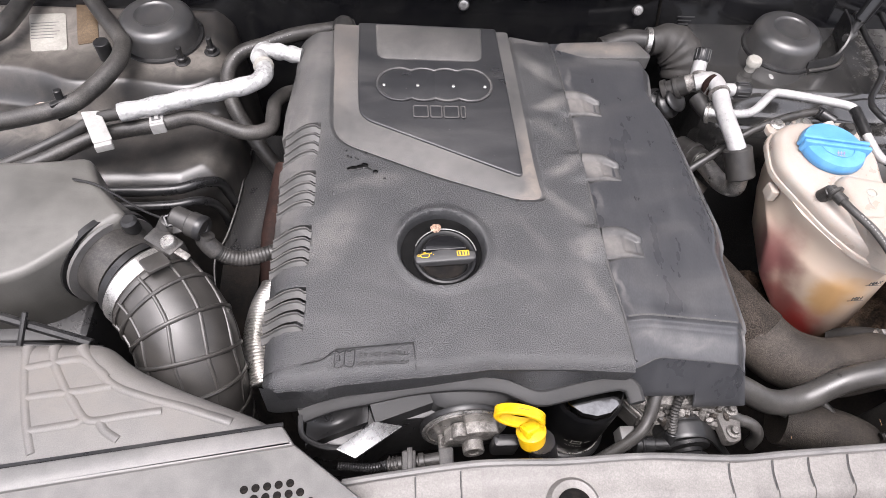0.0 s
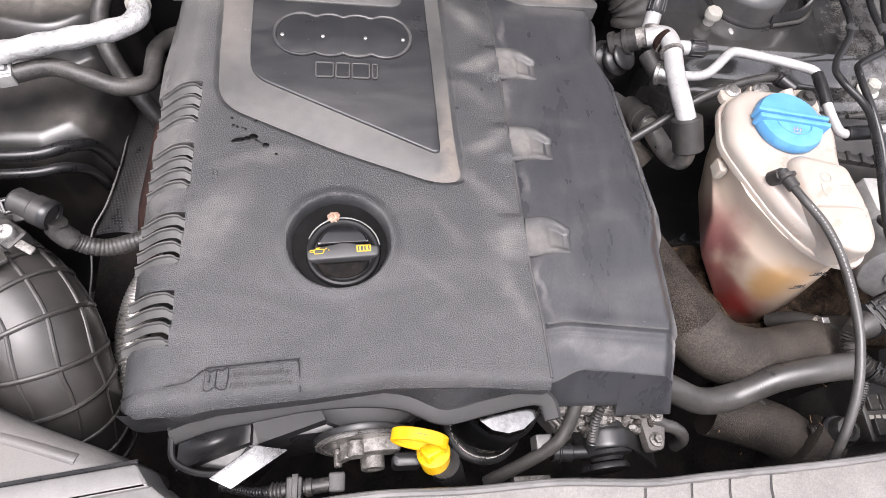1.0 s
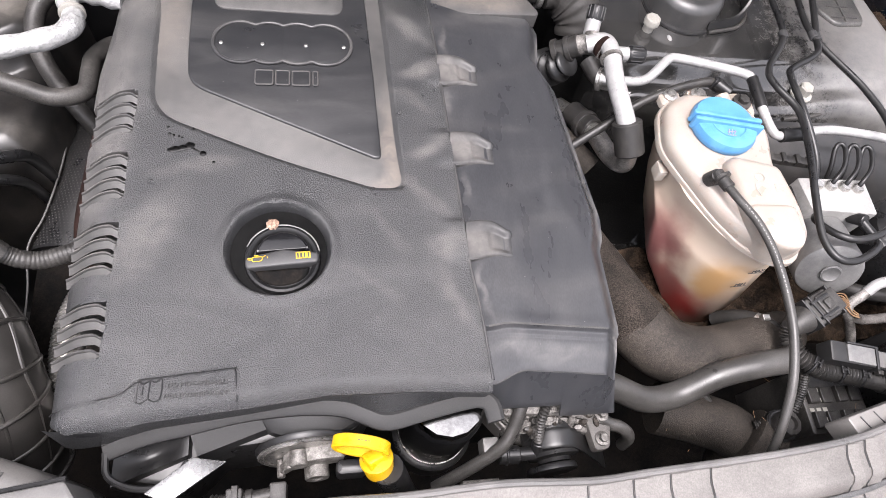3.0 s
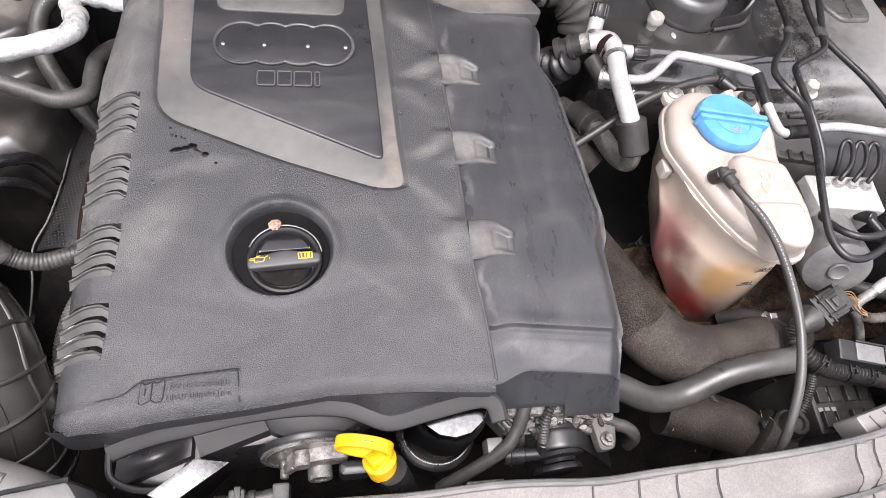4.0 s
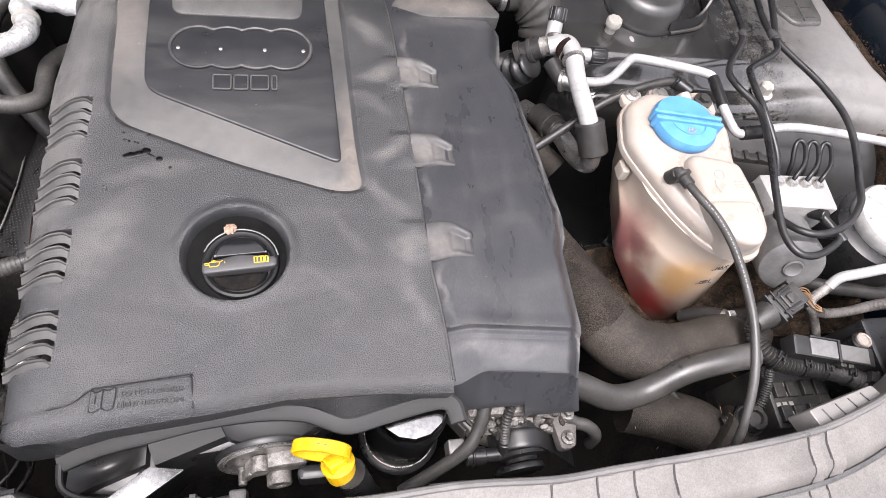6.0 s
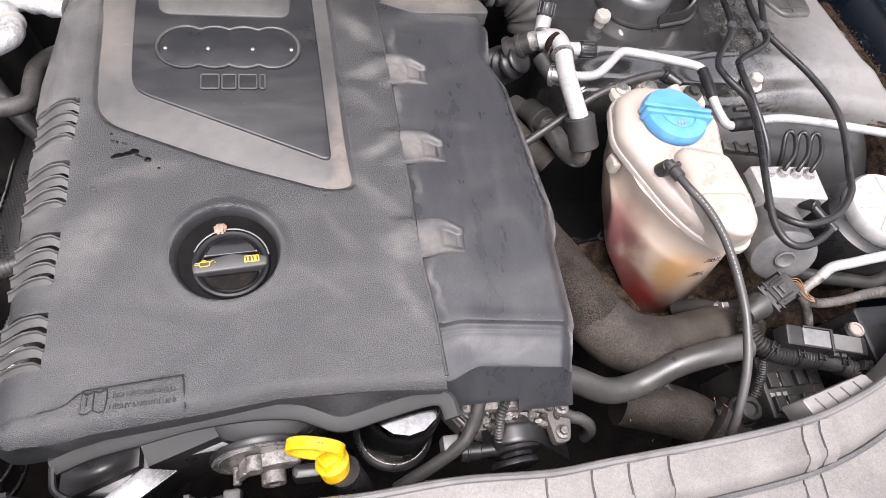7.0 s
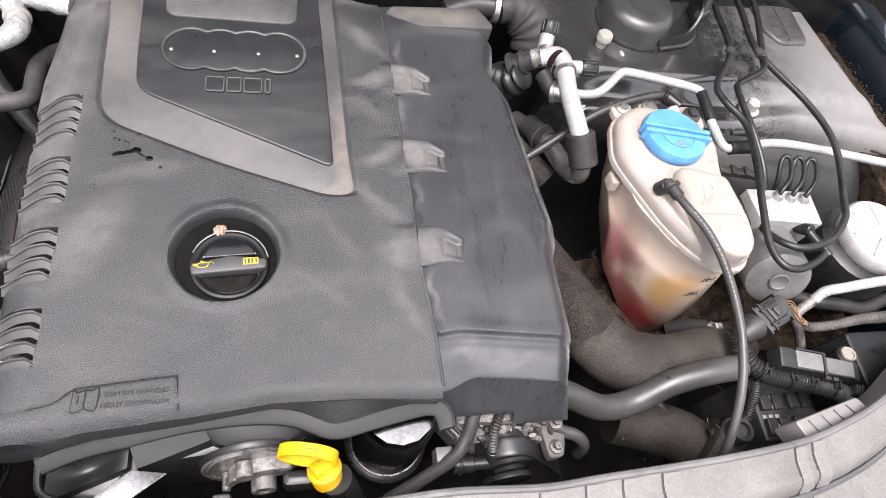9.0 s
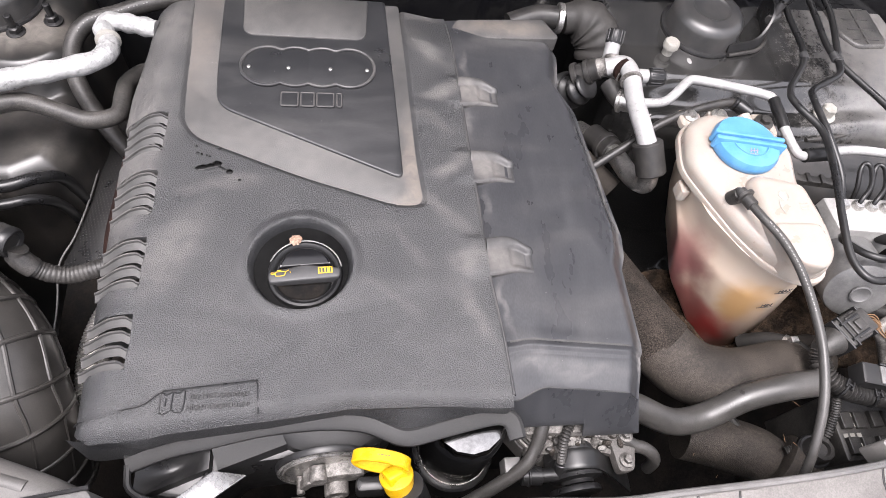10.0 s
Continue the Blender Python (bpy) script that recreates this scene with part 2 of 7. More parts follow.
TAPE_GREY = mat("dusty_grey_tape", (0.050, 0.046, 0.042), (0.115, 0.106, 0.098), 0.65, big=40, fine=260, lo=0.4, hi=0.7, grain=700, bump=0.4, speck=0.3)
TRAY = mat("pale_grey_plastic", (0.15, 0.143, 0.135), (0.21, 0.20, 0.19), 0.45, big=14, fine=200, lo=0.35, hi=0.7, bump=0.04, speck=0.05)
SHIELD = mat("dark_smooth_plastic", (0.0185, 0.019, 0.0205), (0.036, 0.0357, 0.0365), 0.36, big=6, fine=50, lo=0.45, hi=0.8, grain=500, bump=0.03, stretch=(0.6, 1.5, 1), speck=0.06, streak=0.30, dust=(0.13, 0.126, 0.12))
GREY = mat("grey_plastic", (0.09, 0.088, 0.085), (0.148, 0.142, 0.136), 0.38, big=9, fine=70, lo=0.4, hi=0.72, grain=900, bump=0.08, spec=0.5, speck=0.08)
DUCTGREY = mat("dusty_duct_plastic", (0.074, 0.0715, 0.0685), (0.116, 0.110, 0.104), 0.42, big=9, fine=70, lo=0.4, hi=0.72, grain=900, bump=0.1, spec=0.45, speck=0.12)
dusted(DUCTGREY, (0.118, 0.106, 0.094), [(-0.36, -0.13, 0.11, 0.07, -20, 0.9), (-0.26, -0.165, 0.08, 0.03, -25, 0.5)], 0.9, 0.7, 60)
SLAM = mat("weathered_grey_plastic", (0.108, 0.101, 0.095), (0.158, 0.149, 0.140), 0.5, big=22, fine=260, lo=0.36, hi=0.64, grain=620, bump=0.10, spec=0.4, speck=0.14, streak=0.25, dust=(0.20, 0.19, 0.178))
BODY = mat("black_body_paint", (0.015, 0.0145, 0.014), (0.075, 0.064, 0.055), 0.36, big=6, fine=50, lo=0.45, hi=0.85, spec=0.7, grain=400, bump=0.03, speck=0.1, vary=0.10)
dusted(BODY, (0.19, 0.172, 0.152), [(-0.56, 0.43, 0.20, 0.12, 0, 1.0), (-0.36, 0.365, 0.13, 0.050, 10, 0.9), (-0.53, 0.27, 0.14, 0.05, 15, 0.8), (-0.32, 0.22, 0.06, 0.03, 0, 0.3)], 0.9, 0.6, 40)
BODY_DUSTY = mat("dusty_body_paint", (0.030, 0.0295, 0.029), (0.085, 0.080, 0.074), 0.42, big=18, fine=240, lo=0.4, hi=0.66, grain=700, bump=0.12)
# near-black base colour that carries the shade of holes and deep gaps
UNDER = mat("deep_shade_black", (0.004, 0.004, 0.004), (0.016, 0.013, 0.011), 0.8, big=20, fine=200, grain=500, bump=0.4, spec=0.08)
BELLOWS = mat("dull_bellows_rubber", (0.026, 0.0245, 0.023), (0.060, 0.056, 0.052), 0.62, big=16, fine=140, lo=0.4, hi=0.72, grain=900, bump=0.1, speck=0.2, spec=0.35)
BELTBACK = mat("worn_belt_rubber", (0.010, 0.010, 0.0102), (0.020, 0.0195, 0.019), 0.36, big=14, fine=120, grain=900, bump=0.04, speck=0.08)
HOSE = mat("weathered_hose_rubber", (0.030, 0.0288, 0.0272), (0.066, 0.0625, 0.0585), 0.36, big=16, fine=140, lo=0.38, hi=0.74, grain=900, bump=0.10, speck=0.25, spec=0.5)
MOTOR = mat("pale_zinc_plating", (0.125, 0.124, 0.122), (0.18, 0.178, 0.174), 0.42, 0.2, big=18, fine=160, grain=800, bump=0.04, speck=0.08)
ALU = mat("cast_aluminium", (0.07, 0.065, 0.059), (0.25, 0.238, 0.224), 0.55, 0.35, big=40, fine=350, grain=900, bump=0.4, speck=0.3)
STEEL = mat("worn_steel", (0.42, 0.41, 0.39), (0.62, 0.6, 0.58), 0.34, 0.9, big=40, fine=400, grain=900, bump=0.15)
WHITE_PIPE = mat("satin_aluminium_pipe", (0.29, 0.287, 0.284), (0.37, 0.366, 0.362), 0.36, 0.15, big=40, fine=300, grain=900, bump=0.02, speck=0.02)
FOIL = mat("white_heat_foil", (0.33, 0.33, 0.326), (0.46, 0.46, 0.455), 0.36, 0.3, big=60, fine=260, grain=170, bump=0.55, dist=0.003, speck=0.12)
WHITE = mat("white_label", (0.23, 0.226, 0.218), (0.30, 0.295, 0.285), 0.5, big=40, fine=200, bump=0.03, speck=0.05)
YELLOW = mat("yellow_plastic", (0.50, 0.285, 0.003), (0.58, 0.35, 0.006), 0.32, big=30, fine=200, bump=0.02, spec=0.5, speck=0.05)
YPRINT = mat("yellow_print", (0.55, 0.34, 0.015), (0.5, 0.3, 0.02), 0.5, bump=0)
BLUE = mat("blue_plastic", (0.062, 0.205, 0.40), (0.09, 0.26, 0.46), 0.42, big=30, fine=120, bump=0.02, spec=0.45, speck=0.04)
BLUE_INK = mat("faded_ink", (0.22, 0.2, 0.4), (0.2, 0.2, 0.4), 0.6, bump=0)
CREAM = mat("aged_cream_plastic", (0.285, 0.240, 0.208), (0.305, 0.276, 0.244), 0.34, big=16, fine=60, lo=0.33, hi=0.6, grain=700, bump=0.02, speck=0.03)
CREAM.node_tree.nodes["Principled BSDF"].inputs["Subsurface Weight"].default_value = 0.3
CREAM.node_tree.nodes["Principled BSDF"].inputs["Subsurface Radius"].default_value = (0.012, 0.007, 0.005)
RUST = mat("rusty_clip", (0.2, 0.12, 0.08), (0.36, 0.26, 0.2), 0.8, big=90, fine=500, grain=900, bump=0.6)
OIL = mat("oil_drops", (0.003, 0.003, 0.003), (0.004, 0.004, 0.004), 0.3, bump=0, spec=0.2)
WELL_BLACK = mat("black_well_plastic", (0.003, 0.003, 0.003), (0.006, 0.006, 0.006), 0.45, spec=0.07, bump=0.05)
CHROME = mat("polished_metal", (0.16, 0.16, 0.16), (0.26, 0.26, 0.26), 0.12, 1.0, big=30, fine=200, bump=0.03, vary=0.06, speck=0.05)
NAVY = mat("navy_car_paint", (0.003, 0.006, 0.010), (0.005, 0.009, 0.014), 0.18, big=20, fine=200, bump=0, coat=0.8, vary=0.05)
DEBRIS = mat("leaf_litter", (0.010, 0.007, 0.005), (0.05, 0.034, 0.023), 0.9, big=60, fine=400, grain=300, bump=0.8, dist=0.003, spec=0.1)
LEAF = mat("dry_leaf", (0.020, 0.014, 0.010), (0.075, 0.048, 0.030), 0.85, big=90, fine=300, bump=0.3, spec=0.1)
NEEDLE = mat("dry_pine_needle", (0.16, 0.09, 0.045), (0.24, 0.15, 0.08), 0.8, bump=0)
FLECK = mat("pale_dirt", (0.13, 0.125, 0.115), (0.20, 0.19, 0.18), 0.8, bump=0)
STICKER = mat("pale_sticker", (0.25, 0.24, 0.215), (0.33, 0.32, 0.29), 0.5, big=40, fine=300, bump=0.05, speck=0.05)
RED = mat("red_rubber", (0.012, 0.007, 0.006), (0.03, 0.016, 0.013), 0.7, bump=0.1, spec=0.1)
INK = mat("dark_ink_and_gap_shade", (0.05, 0.05, 0.05), (0.08, 0.08, 0.08), 0.6, bump=0)
PALE_INK = mat("pale_print", (0.15, 0.147, 0.143), (0.22, 0.215, 0.21), 0.5, bump=0)

# the tank's lower half: milky plastic in which red and amber fluid shows
TANK = bpy.data.materials.new("milky_tank")
TANK.use_nodes = True
tn, tl = TANK.node_tree.nodes, TANK.node_tree.links
tb = tn["Principled BSDF"]
tgeo, tsep, tnoise, twarp, tpos = (tn.new("ShaderNode" + k) for k in ("NewGeometry", "SeparateXYZ", "TexNoise", "VectorMath", "VectorMath"))
tnoise.inputs["Scale"].default_value, tnoise.inputs["Detail"].default_value = 22, 5
twarp.operation, twarp.inputs[1].default_value, twarp.inputs[2].default_value = "MULTIPLY_ADD", (0.05, 0.05, 0.05), (-0.025, -0.025, -0.025)
tl.new(tgeo.outputs["Position"], tnoise.inputs[0]), tl.new(tnoise.outputs["Color"], twarp.inputs[0])
tl.new(twarp.outputs[0], tpos.inputs[0]), tl.new(tgeo.outputs["Position"], tpos.inputs[1]), tl.new(tpos.outputs[0], tsep.inputs[0])
tmr, tramp = tn.new("ShaderNodeMapRange"), tn.new("ShaderNodeValToRGB")
tmr.inputs[1].default_value, tmr.inputs[2].default_value = -0.26, -0.04
tl.new(tsep.outputs[2], tmr.inputs[0]), tl.new(tmr.outputs[0], tramp.inputs[0])
# base tones lightened to stand in for light glowing through the milky plastic
tramp.color_ramp.elements[0].color, tramp.color_ramp.elements[1].color = (0.50, 0.36, 0.29, 1), (0.50, 0.42, 0.35, 1)
mid = tramp.color_ramp.elements.new(0.55)
mid.color = (0.53, 0.42, 0.325, 1)
last = tramp.outputs[0]
for at, size, weight, stain in (((0.452, 0.085, -0.155), (0.036, 0.065, 0.088), 1.0, (0.200, 0.085, 0.080, 1)), ((0.520, 0.028, -0.132), (0.032, 0.034, 0.056), 0.9, (0.46, 0.27, 0.11, 1)), ((0.512, 0.030, -0.212), (0.040, 0.040, 0.050), 1.0, (0.33, 0.035, 0.032, 1)), ((0.480, 0.056, -0.200), (0.030, 0.034, 0.040), 0.85, (0.215, 0.055, 0.052, 1)), ((0.530, 0.015, -0.240), (0.036, 0.030, 0.024), 0.6, (0.44, 0.22, 0.20, 1))):
    tmap, tlen, trng, tmix = (tn.new("ShaderNode" + k) for k in ("Mapping", "VectorMath", "MapRange", "Mix"))
    tmap.vector_type, tlen.operation, trng.interpolation_type, tmix.data_type = "TEXTURE", "LENGTH", "SMOOTHSTEP", "RGBA"
    tmap.inputs["Location"].default_value, tmap.inputs["Scale"].default_value = at, size
    trng.inputs[1].default_value, trng.inputs[2].default_value, trng.inputs[3].default_value, trng.inputs[4].default_value = 0.35, 1.25, weight, 0.0
    tmix.inputs[7].default_value = stain
    tl.new(tpos.outputs[0], tmap.inputs[0]), tl.new(tmap.outputs[0], tlen.inputs[0]), tl.new(tlen.outputs["Value"], trng.inputs[0])
    tl.new(trng.outputs[0], tmix.inputs[0]), tl.new(last, tmix.inputs[6])
    last = tmix.outputs[2]
tl.new(last, tb.inputs["Base Color"])
tb.inputs["Roughness"].default_value = 0.30
tb.inputs["Subsurface Weight"].default_value = 0.05
tb.inputs["Subsurface Radius"].default_value = (0.010, 0.005, 0.003)

# ---------------------------------------------------------------- building tools
AT = {}


def thing(name, base, label, category, group="", kind=""):
    ob = new(name)
    ob.empty_display_size = 0.02
    ob.location = base
    AT[ob.name] = Vector(base)
    return tagged(ob, label, category, group, kind)


def part(name, bm, material, parent=None, label="", sharp=40, category="", group="", kind=""):
    me = bpy.data.meshes.new(name)
    bmesh.ops.recalc_face_normals(bm, faces=bm.faces)
    co = [v.co for v in bm.verts]
    lo = Vector([min(c[i] for c in co) for i in range(3)])
    hi = Vector([max(c[i] for c in co) for i in range(3)])
    c = (lo + hi) / 2
    bmesh.ops.translate(bm, verts=bm.verts, vec=-c)
    bm.to_mesh(me)
    bm.free()
    me.shade_smooth()
    me.set_sharp_from_angle(angle=radians(sharp))
    me.materials.append(material)
    ob = new(name, me)
    AT[ob.name] = c
    ob.location = c
    if parent:
        ob.parent = parent
        ob.matrix_parent_inverse = Matrix.Translation(-AT[parent.name])
    return tagged(ob, label, category, group, kind)


def merge(*bms):
    out = bmesh.new()
    for b in bms:
        me = bpy.data.meshes.new("tmp")
        b.to_mesh(me)
        b.free()
        out.from_mesh(me)
        bpy.data.meshes.remove(me)
    return out


def turned(bm, m):
    bmesh.ops.transform(bm, matrix=m, verts=bm.verts)
    return bm


def smooth_line(pts, step=0.004):
    """Catmull-Rom line through pts at even steps."""
    p = [Vector(q) for q in pts]
    p = [p[0] * 2 - p[1]] + p + [p[-1] * 2 - p[-2]]
    fine = []
    for i in range(1, len(p) - 2):
        a, b, c, d = p[i - 1:i + 3]
        for k in range(24):
            t = k / 24
            fine.append(0.5 * (2 * b + (c - a) * t + (2 * a - 5 * b + 4 * c - d) * t * t + (3 * b - a - 3 * c + d) * t ** 3))
    fine.append(p[-2])
    run = [0.0]
    for a, b in zip(fine, fine[1:]):
        run.append(run[-1] + (b - a).length)
    n = max(2, int(run[-1] / step))
    out, j = [], 0
    for k in range(n + 1):
        s = run[-1] * k / n
        while j < len(run) - 2 and run[j + 1] < s:
            j += 1
        f = (s - run[j]) / max(1e-9, run[j + 1] - run[j])
        out.append(fine[j].lerp(fine[j + 1], min(1, f)))
    return out, run[-1]


def tube(pts, r, seg=14, step=0.004, ripple=0.0, pitch=0.004, squash=1.0):
    """A round hose along pts; r a number or a function of 0..1; ripple makes it corrugated."""
    if ripple:
        step = pitch / 5
    line, length = smooth_line(pts, step)
    bm = bmesh.new()
    rings = []
    tan = (line[1] - line[0]).normalized()
    up = tan.orthogonal().normalized()
    for i, c in enumerate(line):
        t2 = (line[min(i + 1, len(line) - 1)] - line[max(i - 1, 0)]).normalized()
        up = (up - t2 * up.dot(t2)).normalized()
        side = t2.cross(up)
        s = i / (len(line) - 1)
        rr = r(s) if callable(r) else r
        if ripple:
            rr *= 1 + ripple * math.sin(2 * math.pi * s * length / pitch)
        rings.append([bm.verts.new(c + (up * math.cos(a) * squash + side * math.sin(a)) * rr) for a in (2 * math.pi * k / seg for k in range(seg))])
    for a, b in zip(rings, rings[1:]):
        for k in range(seg):
            bm.faces.new((a[k], a[(k + 1) % seg], b[(k + 1) % seg], b[k]))
    bm.faces.new(rings[0][::-1]), bm.faces.new(rings[-1])
    return bm


def lathe(profile, seg=32, m=None):
    """A turned body from (radius, height) pairs."""
    bm = bmesh.new()
    rings = []
    for r, z in profile:
        if r < 1e-6:
            rings.append([bm.verts.new((0, 0, z))])
        else:
            rings.append([bm.verts.new((r * math.cos(2 * math.pi * k / seg), r * math.sin(2 * math.pi * k / seg), z)) for k in range(seg)])
    for a, b in zip(rings, rings[1:]):
        for k in range(seg):
            k2 = (k + 1) % seg
            if len(a) == 1 and len(b) > 1:
                bm.faces.new((a[0], b[k], b[k2]))
            elif len(b) == 1 and len(a) > 1:
                bm.faces.new((a[k], a[k2], b[0]))
            elif len(a) > 1:
                bm.faces.new((a[k], a[k2], b[k2], b[k]))
    for ring in (rings[0], rings[-1]):
        if len(ring) > 1:
            bm.faces.new(ring)
    return turned(bm, m) if m else bm


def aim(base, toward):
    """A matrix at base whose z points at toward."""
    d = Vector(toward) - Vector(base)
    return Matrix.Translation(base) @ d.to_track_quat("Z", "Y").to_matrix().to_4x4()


def rod(a, b, r, seg=16, bev=0.0008, r2=None):
    r2 = r if r2 is None else r2
    h = (Vector(b) - Vector(a)).length
    bev = min(bev, r * 0.4, h * 0.4)
    return lathe([(r - bev, 0), (r, bev), (r2, h - bev), (r2 - bev, h)], seg, aim(a, b))


def round_poly(pts, r, n=5):
    """The outline pts with its corners rounded by r (a number, or one for each)."""
    out, k = [], len(pts)
    for i in range(k):
        p, a, b = Vector(pts[i]).to_2d(), Vector(pts[i - 1]).to_2d(), Vector(pts[(i + 1) % k]).to_2d()
        rr = r[i] if isinstance(r, (list, tuple)) else r
        da, db = a - p, b - p
        cut = min(rr, da.length * 0.45, db.length * 0.45)
        p0, p1 = p + da.normalized() * cut, p + db.normalized() * cut
        if cut < 1e-6:
            out.append(p)
            continue
        for j in range(n + 1):
            t = j / n
            out.append(p0 * (1 - t) ** 2 + p * 2 * t * (1 - t) + p1 * t * t)
    return out


def slab(outline, z0, z1, bev=0.0015, m=None, segs=2, taper=0.0):
    """A plate of that outline from z0 to z1 with rounded upper edges."""
    bm = bmesh.new()
    pts = [Vector(p).to_2d() for p in outline]
    area = sum(a.x * b.y - b.x * a.y for a, b in zip(pts, pts[1:] + pts[:1]))
    if area < 0:
        pts.reverse()
    k = len(pts)
    def inset(d):
        res = []
        for i in range(k):
            e1, e2 = (pts[i] - pts[i - 1]).normalized(), (pts[(i + 1) % k] - pts[i]).normalized()
            nrm = Vector((-(e1.y + e2.y), e1.x + e2.x))
            nrm = nrm.normalized() if nrm.length > 1e-6 else Vector((-e1.y, e1.x))
            res.append(pts[i] + nrm * d / max(0.5, nrm.dot(Vector((-e1.y, e1.x)))))
        return res
    levels = [(-taper, z0), (0, z1 - bev)] + [(bev * (1 - math.cos(a)), z1 - bev + bev * math.sin(a)) for a in (math.pi / 2 * j / segs for j in range(1, segs + 1))]
    rings = [[bm.verts.new((p.x, p.y, z)) for p in inset(d)] for d, z in levels]
    for a, b in zip(rings, rings[1:]):
        for i in range(k):
            bm.faces.new((a[i], a[(i + 1) % k], b[(i + 1) % k], b[i]))
    bm.faces.new(rings[0][::-1])
    top = bm.faces.new(rings[-1])
    bmesh.ops.triangulate(bm, faces=[top])
    return turned(bm, m) if m else bm


def box(x0, x1, y0, y1, z0, z1, bev=0.002, r=0.0, m=None):
    pts = [(x0, y0), (x1, y0), (x1, y1), (x0, y1)]
    return slab(round_poly(pts, r) if r else pts, z0, z1, bev, m)


def sheet(fn, nu, nv, skirt=0.0, tuck=0.0):
    """A surface fn(u, v) -> x, y, z, with a skirt down its four sides."""
    bm = bmesh.new()
    vs = [[bm.verts.new(fn(i / nu, j / nv)) for j in range(nv + 1)] for i in range(nu + 1)]
    for i in range(nu):
        for j in range(nv):
            bm.faces.new((vs[i][j], vs[i + 1][j], vs[i + 1][j + 1], vs[i][j + 1]))
    if skirt:
        edge = [vs[i][0] for i in range(nu + 1)] + [vs[nu][j] for j in range(1, nv + 1)] + [vs[i][nv] for i in range(nu - 1, -1, -1)] + [vs[0][j] for j in range(nv - 1, 0, -1)]
        mid = sum((v.co for v in edge), Vector()) / len(edge)
        low = [bm.verts.new(v.co + Vector((mid.x - v.co.x, mid.y - v.co.y, 0)).normalized() * tuck - Vector((0, 0, skirt))) for v in edge]
        for i in range(len(edge)):
            j = (i + 1) % len(edge)
            bm.faces.new((edge[i], low[i], low[j], edge[j]))
    return bm


def writing(text, size, depth, m):
    cu = bpy.data.curves.new("writing", "FONT")
    cu.body, cu.size, cu.extrude, cu.align_x, cu.align_y = text, size, depth, "CENTER", "CENTER"
    cu.resolution_u = 2
    ob = bpy.data.objects.new("writing", cu)
    scene.collection.objects.link(ob)
    me = bpy.data.meshes.new_from_object(ob.evaluated_get(bpy.context.evaluated_depsgraph_get()))
    bm = bmesh.new()
    bm.from_mesh(me)
    bpy.data.objects.remove(ob), bpy.data.curves.remove(cu), bpy.data.meshes.remove(me)
    return turned(bm, m)


def sstep(a, b, x):
    t = min(1.0, max(0.0, (x - a) / (b - a)))
    return t * t * (3 - 2 * t)


def poly_dist(x, y, poly):
    """Distance to an outline, less than nothing inside it."""
    best, inside = 9.0, False
    for i in range(len(poly)):
        ax, ay = poly[i - 1]
        bx, by = poly[i]
        dx, dy = bx - ax, by - ay
        t = min(1.0, max(0.0, ((x - ax) * dx + (y - ay) * dy) / (dx * dx + dy * dy + 1e-12)))
        best = min(best, math.hypot(x - ax - t * dx, y - ay - t * dy))
        if (ay > y) != (by > y) and x < (bx - ax) * (y - ay) / (by - ay) + ax:
            inside = not inside
    return -best if inside else best


def lerp_table(table, v):
    """Straight-line reading of (key, value) pairs."""
    if v <= table[0][0]:
        return table[0][1]
    for (a, p), (b, q) in zip(table, table[1:]):
        if v <= b:
            return p + (q - p) * (v - a) / (b - a)
    return table[-1][1]


def place(name, bm, material, label, category):
    return part(name, bm, material, None, label, 40, category, "", "structure")


place("ground", box(-600, 600, -600, 600, -0.9, -0.82, 0), LEAF, "brown leaf-strewn ground beside the car", "ground")
# undertray and plain walls close the bay, their colour darkened to deepen its shade
place("floor", box(-0.75, 1.0, -0.75, 0.75, -0.52, -0.48, 0.004), UNDER, "near-black undertray below the engine, bay shade put into its colour", "undertray")
place("bonnet", slab(round_poly([(-0.85, 0.0), (1.12, 0.0), (1.04, 0.76), (-0.77, 0.76)], 0.09), -0.03, 0.0, 0.006, pose(0, 0.66, 0.06, 112, 0, 0)), FELT, "open bonnet with black felt lining, propped up", "bonnet")
place("wall_rear", slab(round_poly([(-0.75, -0.5), (1.05, -0.5), (1.05, 0.03), (-0.75, 0.03)], 0.02), 0, 0.03, 0.006, pose(0, 0.51, 0, 90, 0, 0)), GLOSS, "black plastic bulkhead panel behind the engine", "bulkhead")
place("wall_front", box(-0.75, 1.05, -0.75, -0.70, -0.52, -0.12, 0.004), UNDER, "plain front wall closing the engine bay, near-black for shade", "wall")
place("wall_left", box(-0.78, -0.75, -0.75, 0.75, -0.52, -0.06, 0.004), UNDER, "plain side wall closing the engine bay, near-black for shade", "wall")
place("wall_right", box(0.99, 1.005, -0.75, 0.75, -0.52, -0.06, 0.004), UNDER, "plain side wall closing the engine bay, near-black for shade", "wall")
LEFT_TOWER = [(-0.74, 0.16), (-0.43, 0.165), (-0.335, 0.168), (-0.292, 0.195), (-0.276, 0.27), (-0.288, 0.36), (-0.305, 0.47), (-0.31, 0.50), (-0.74, 0.50)]


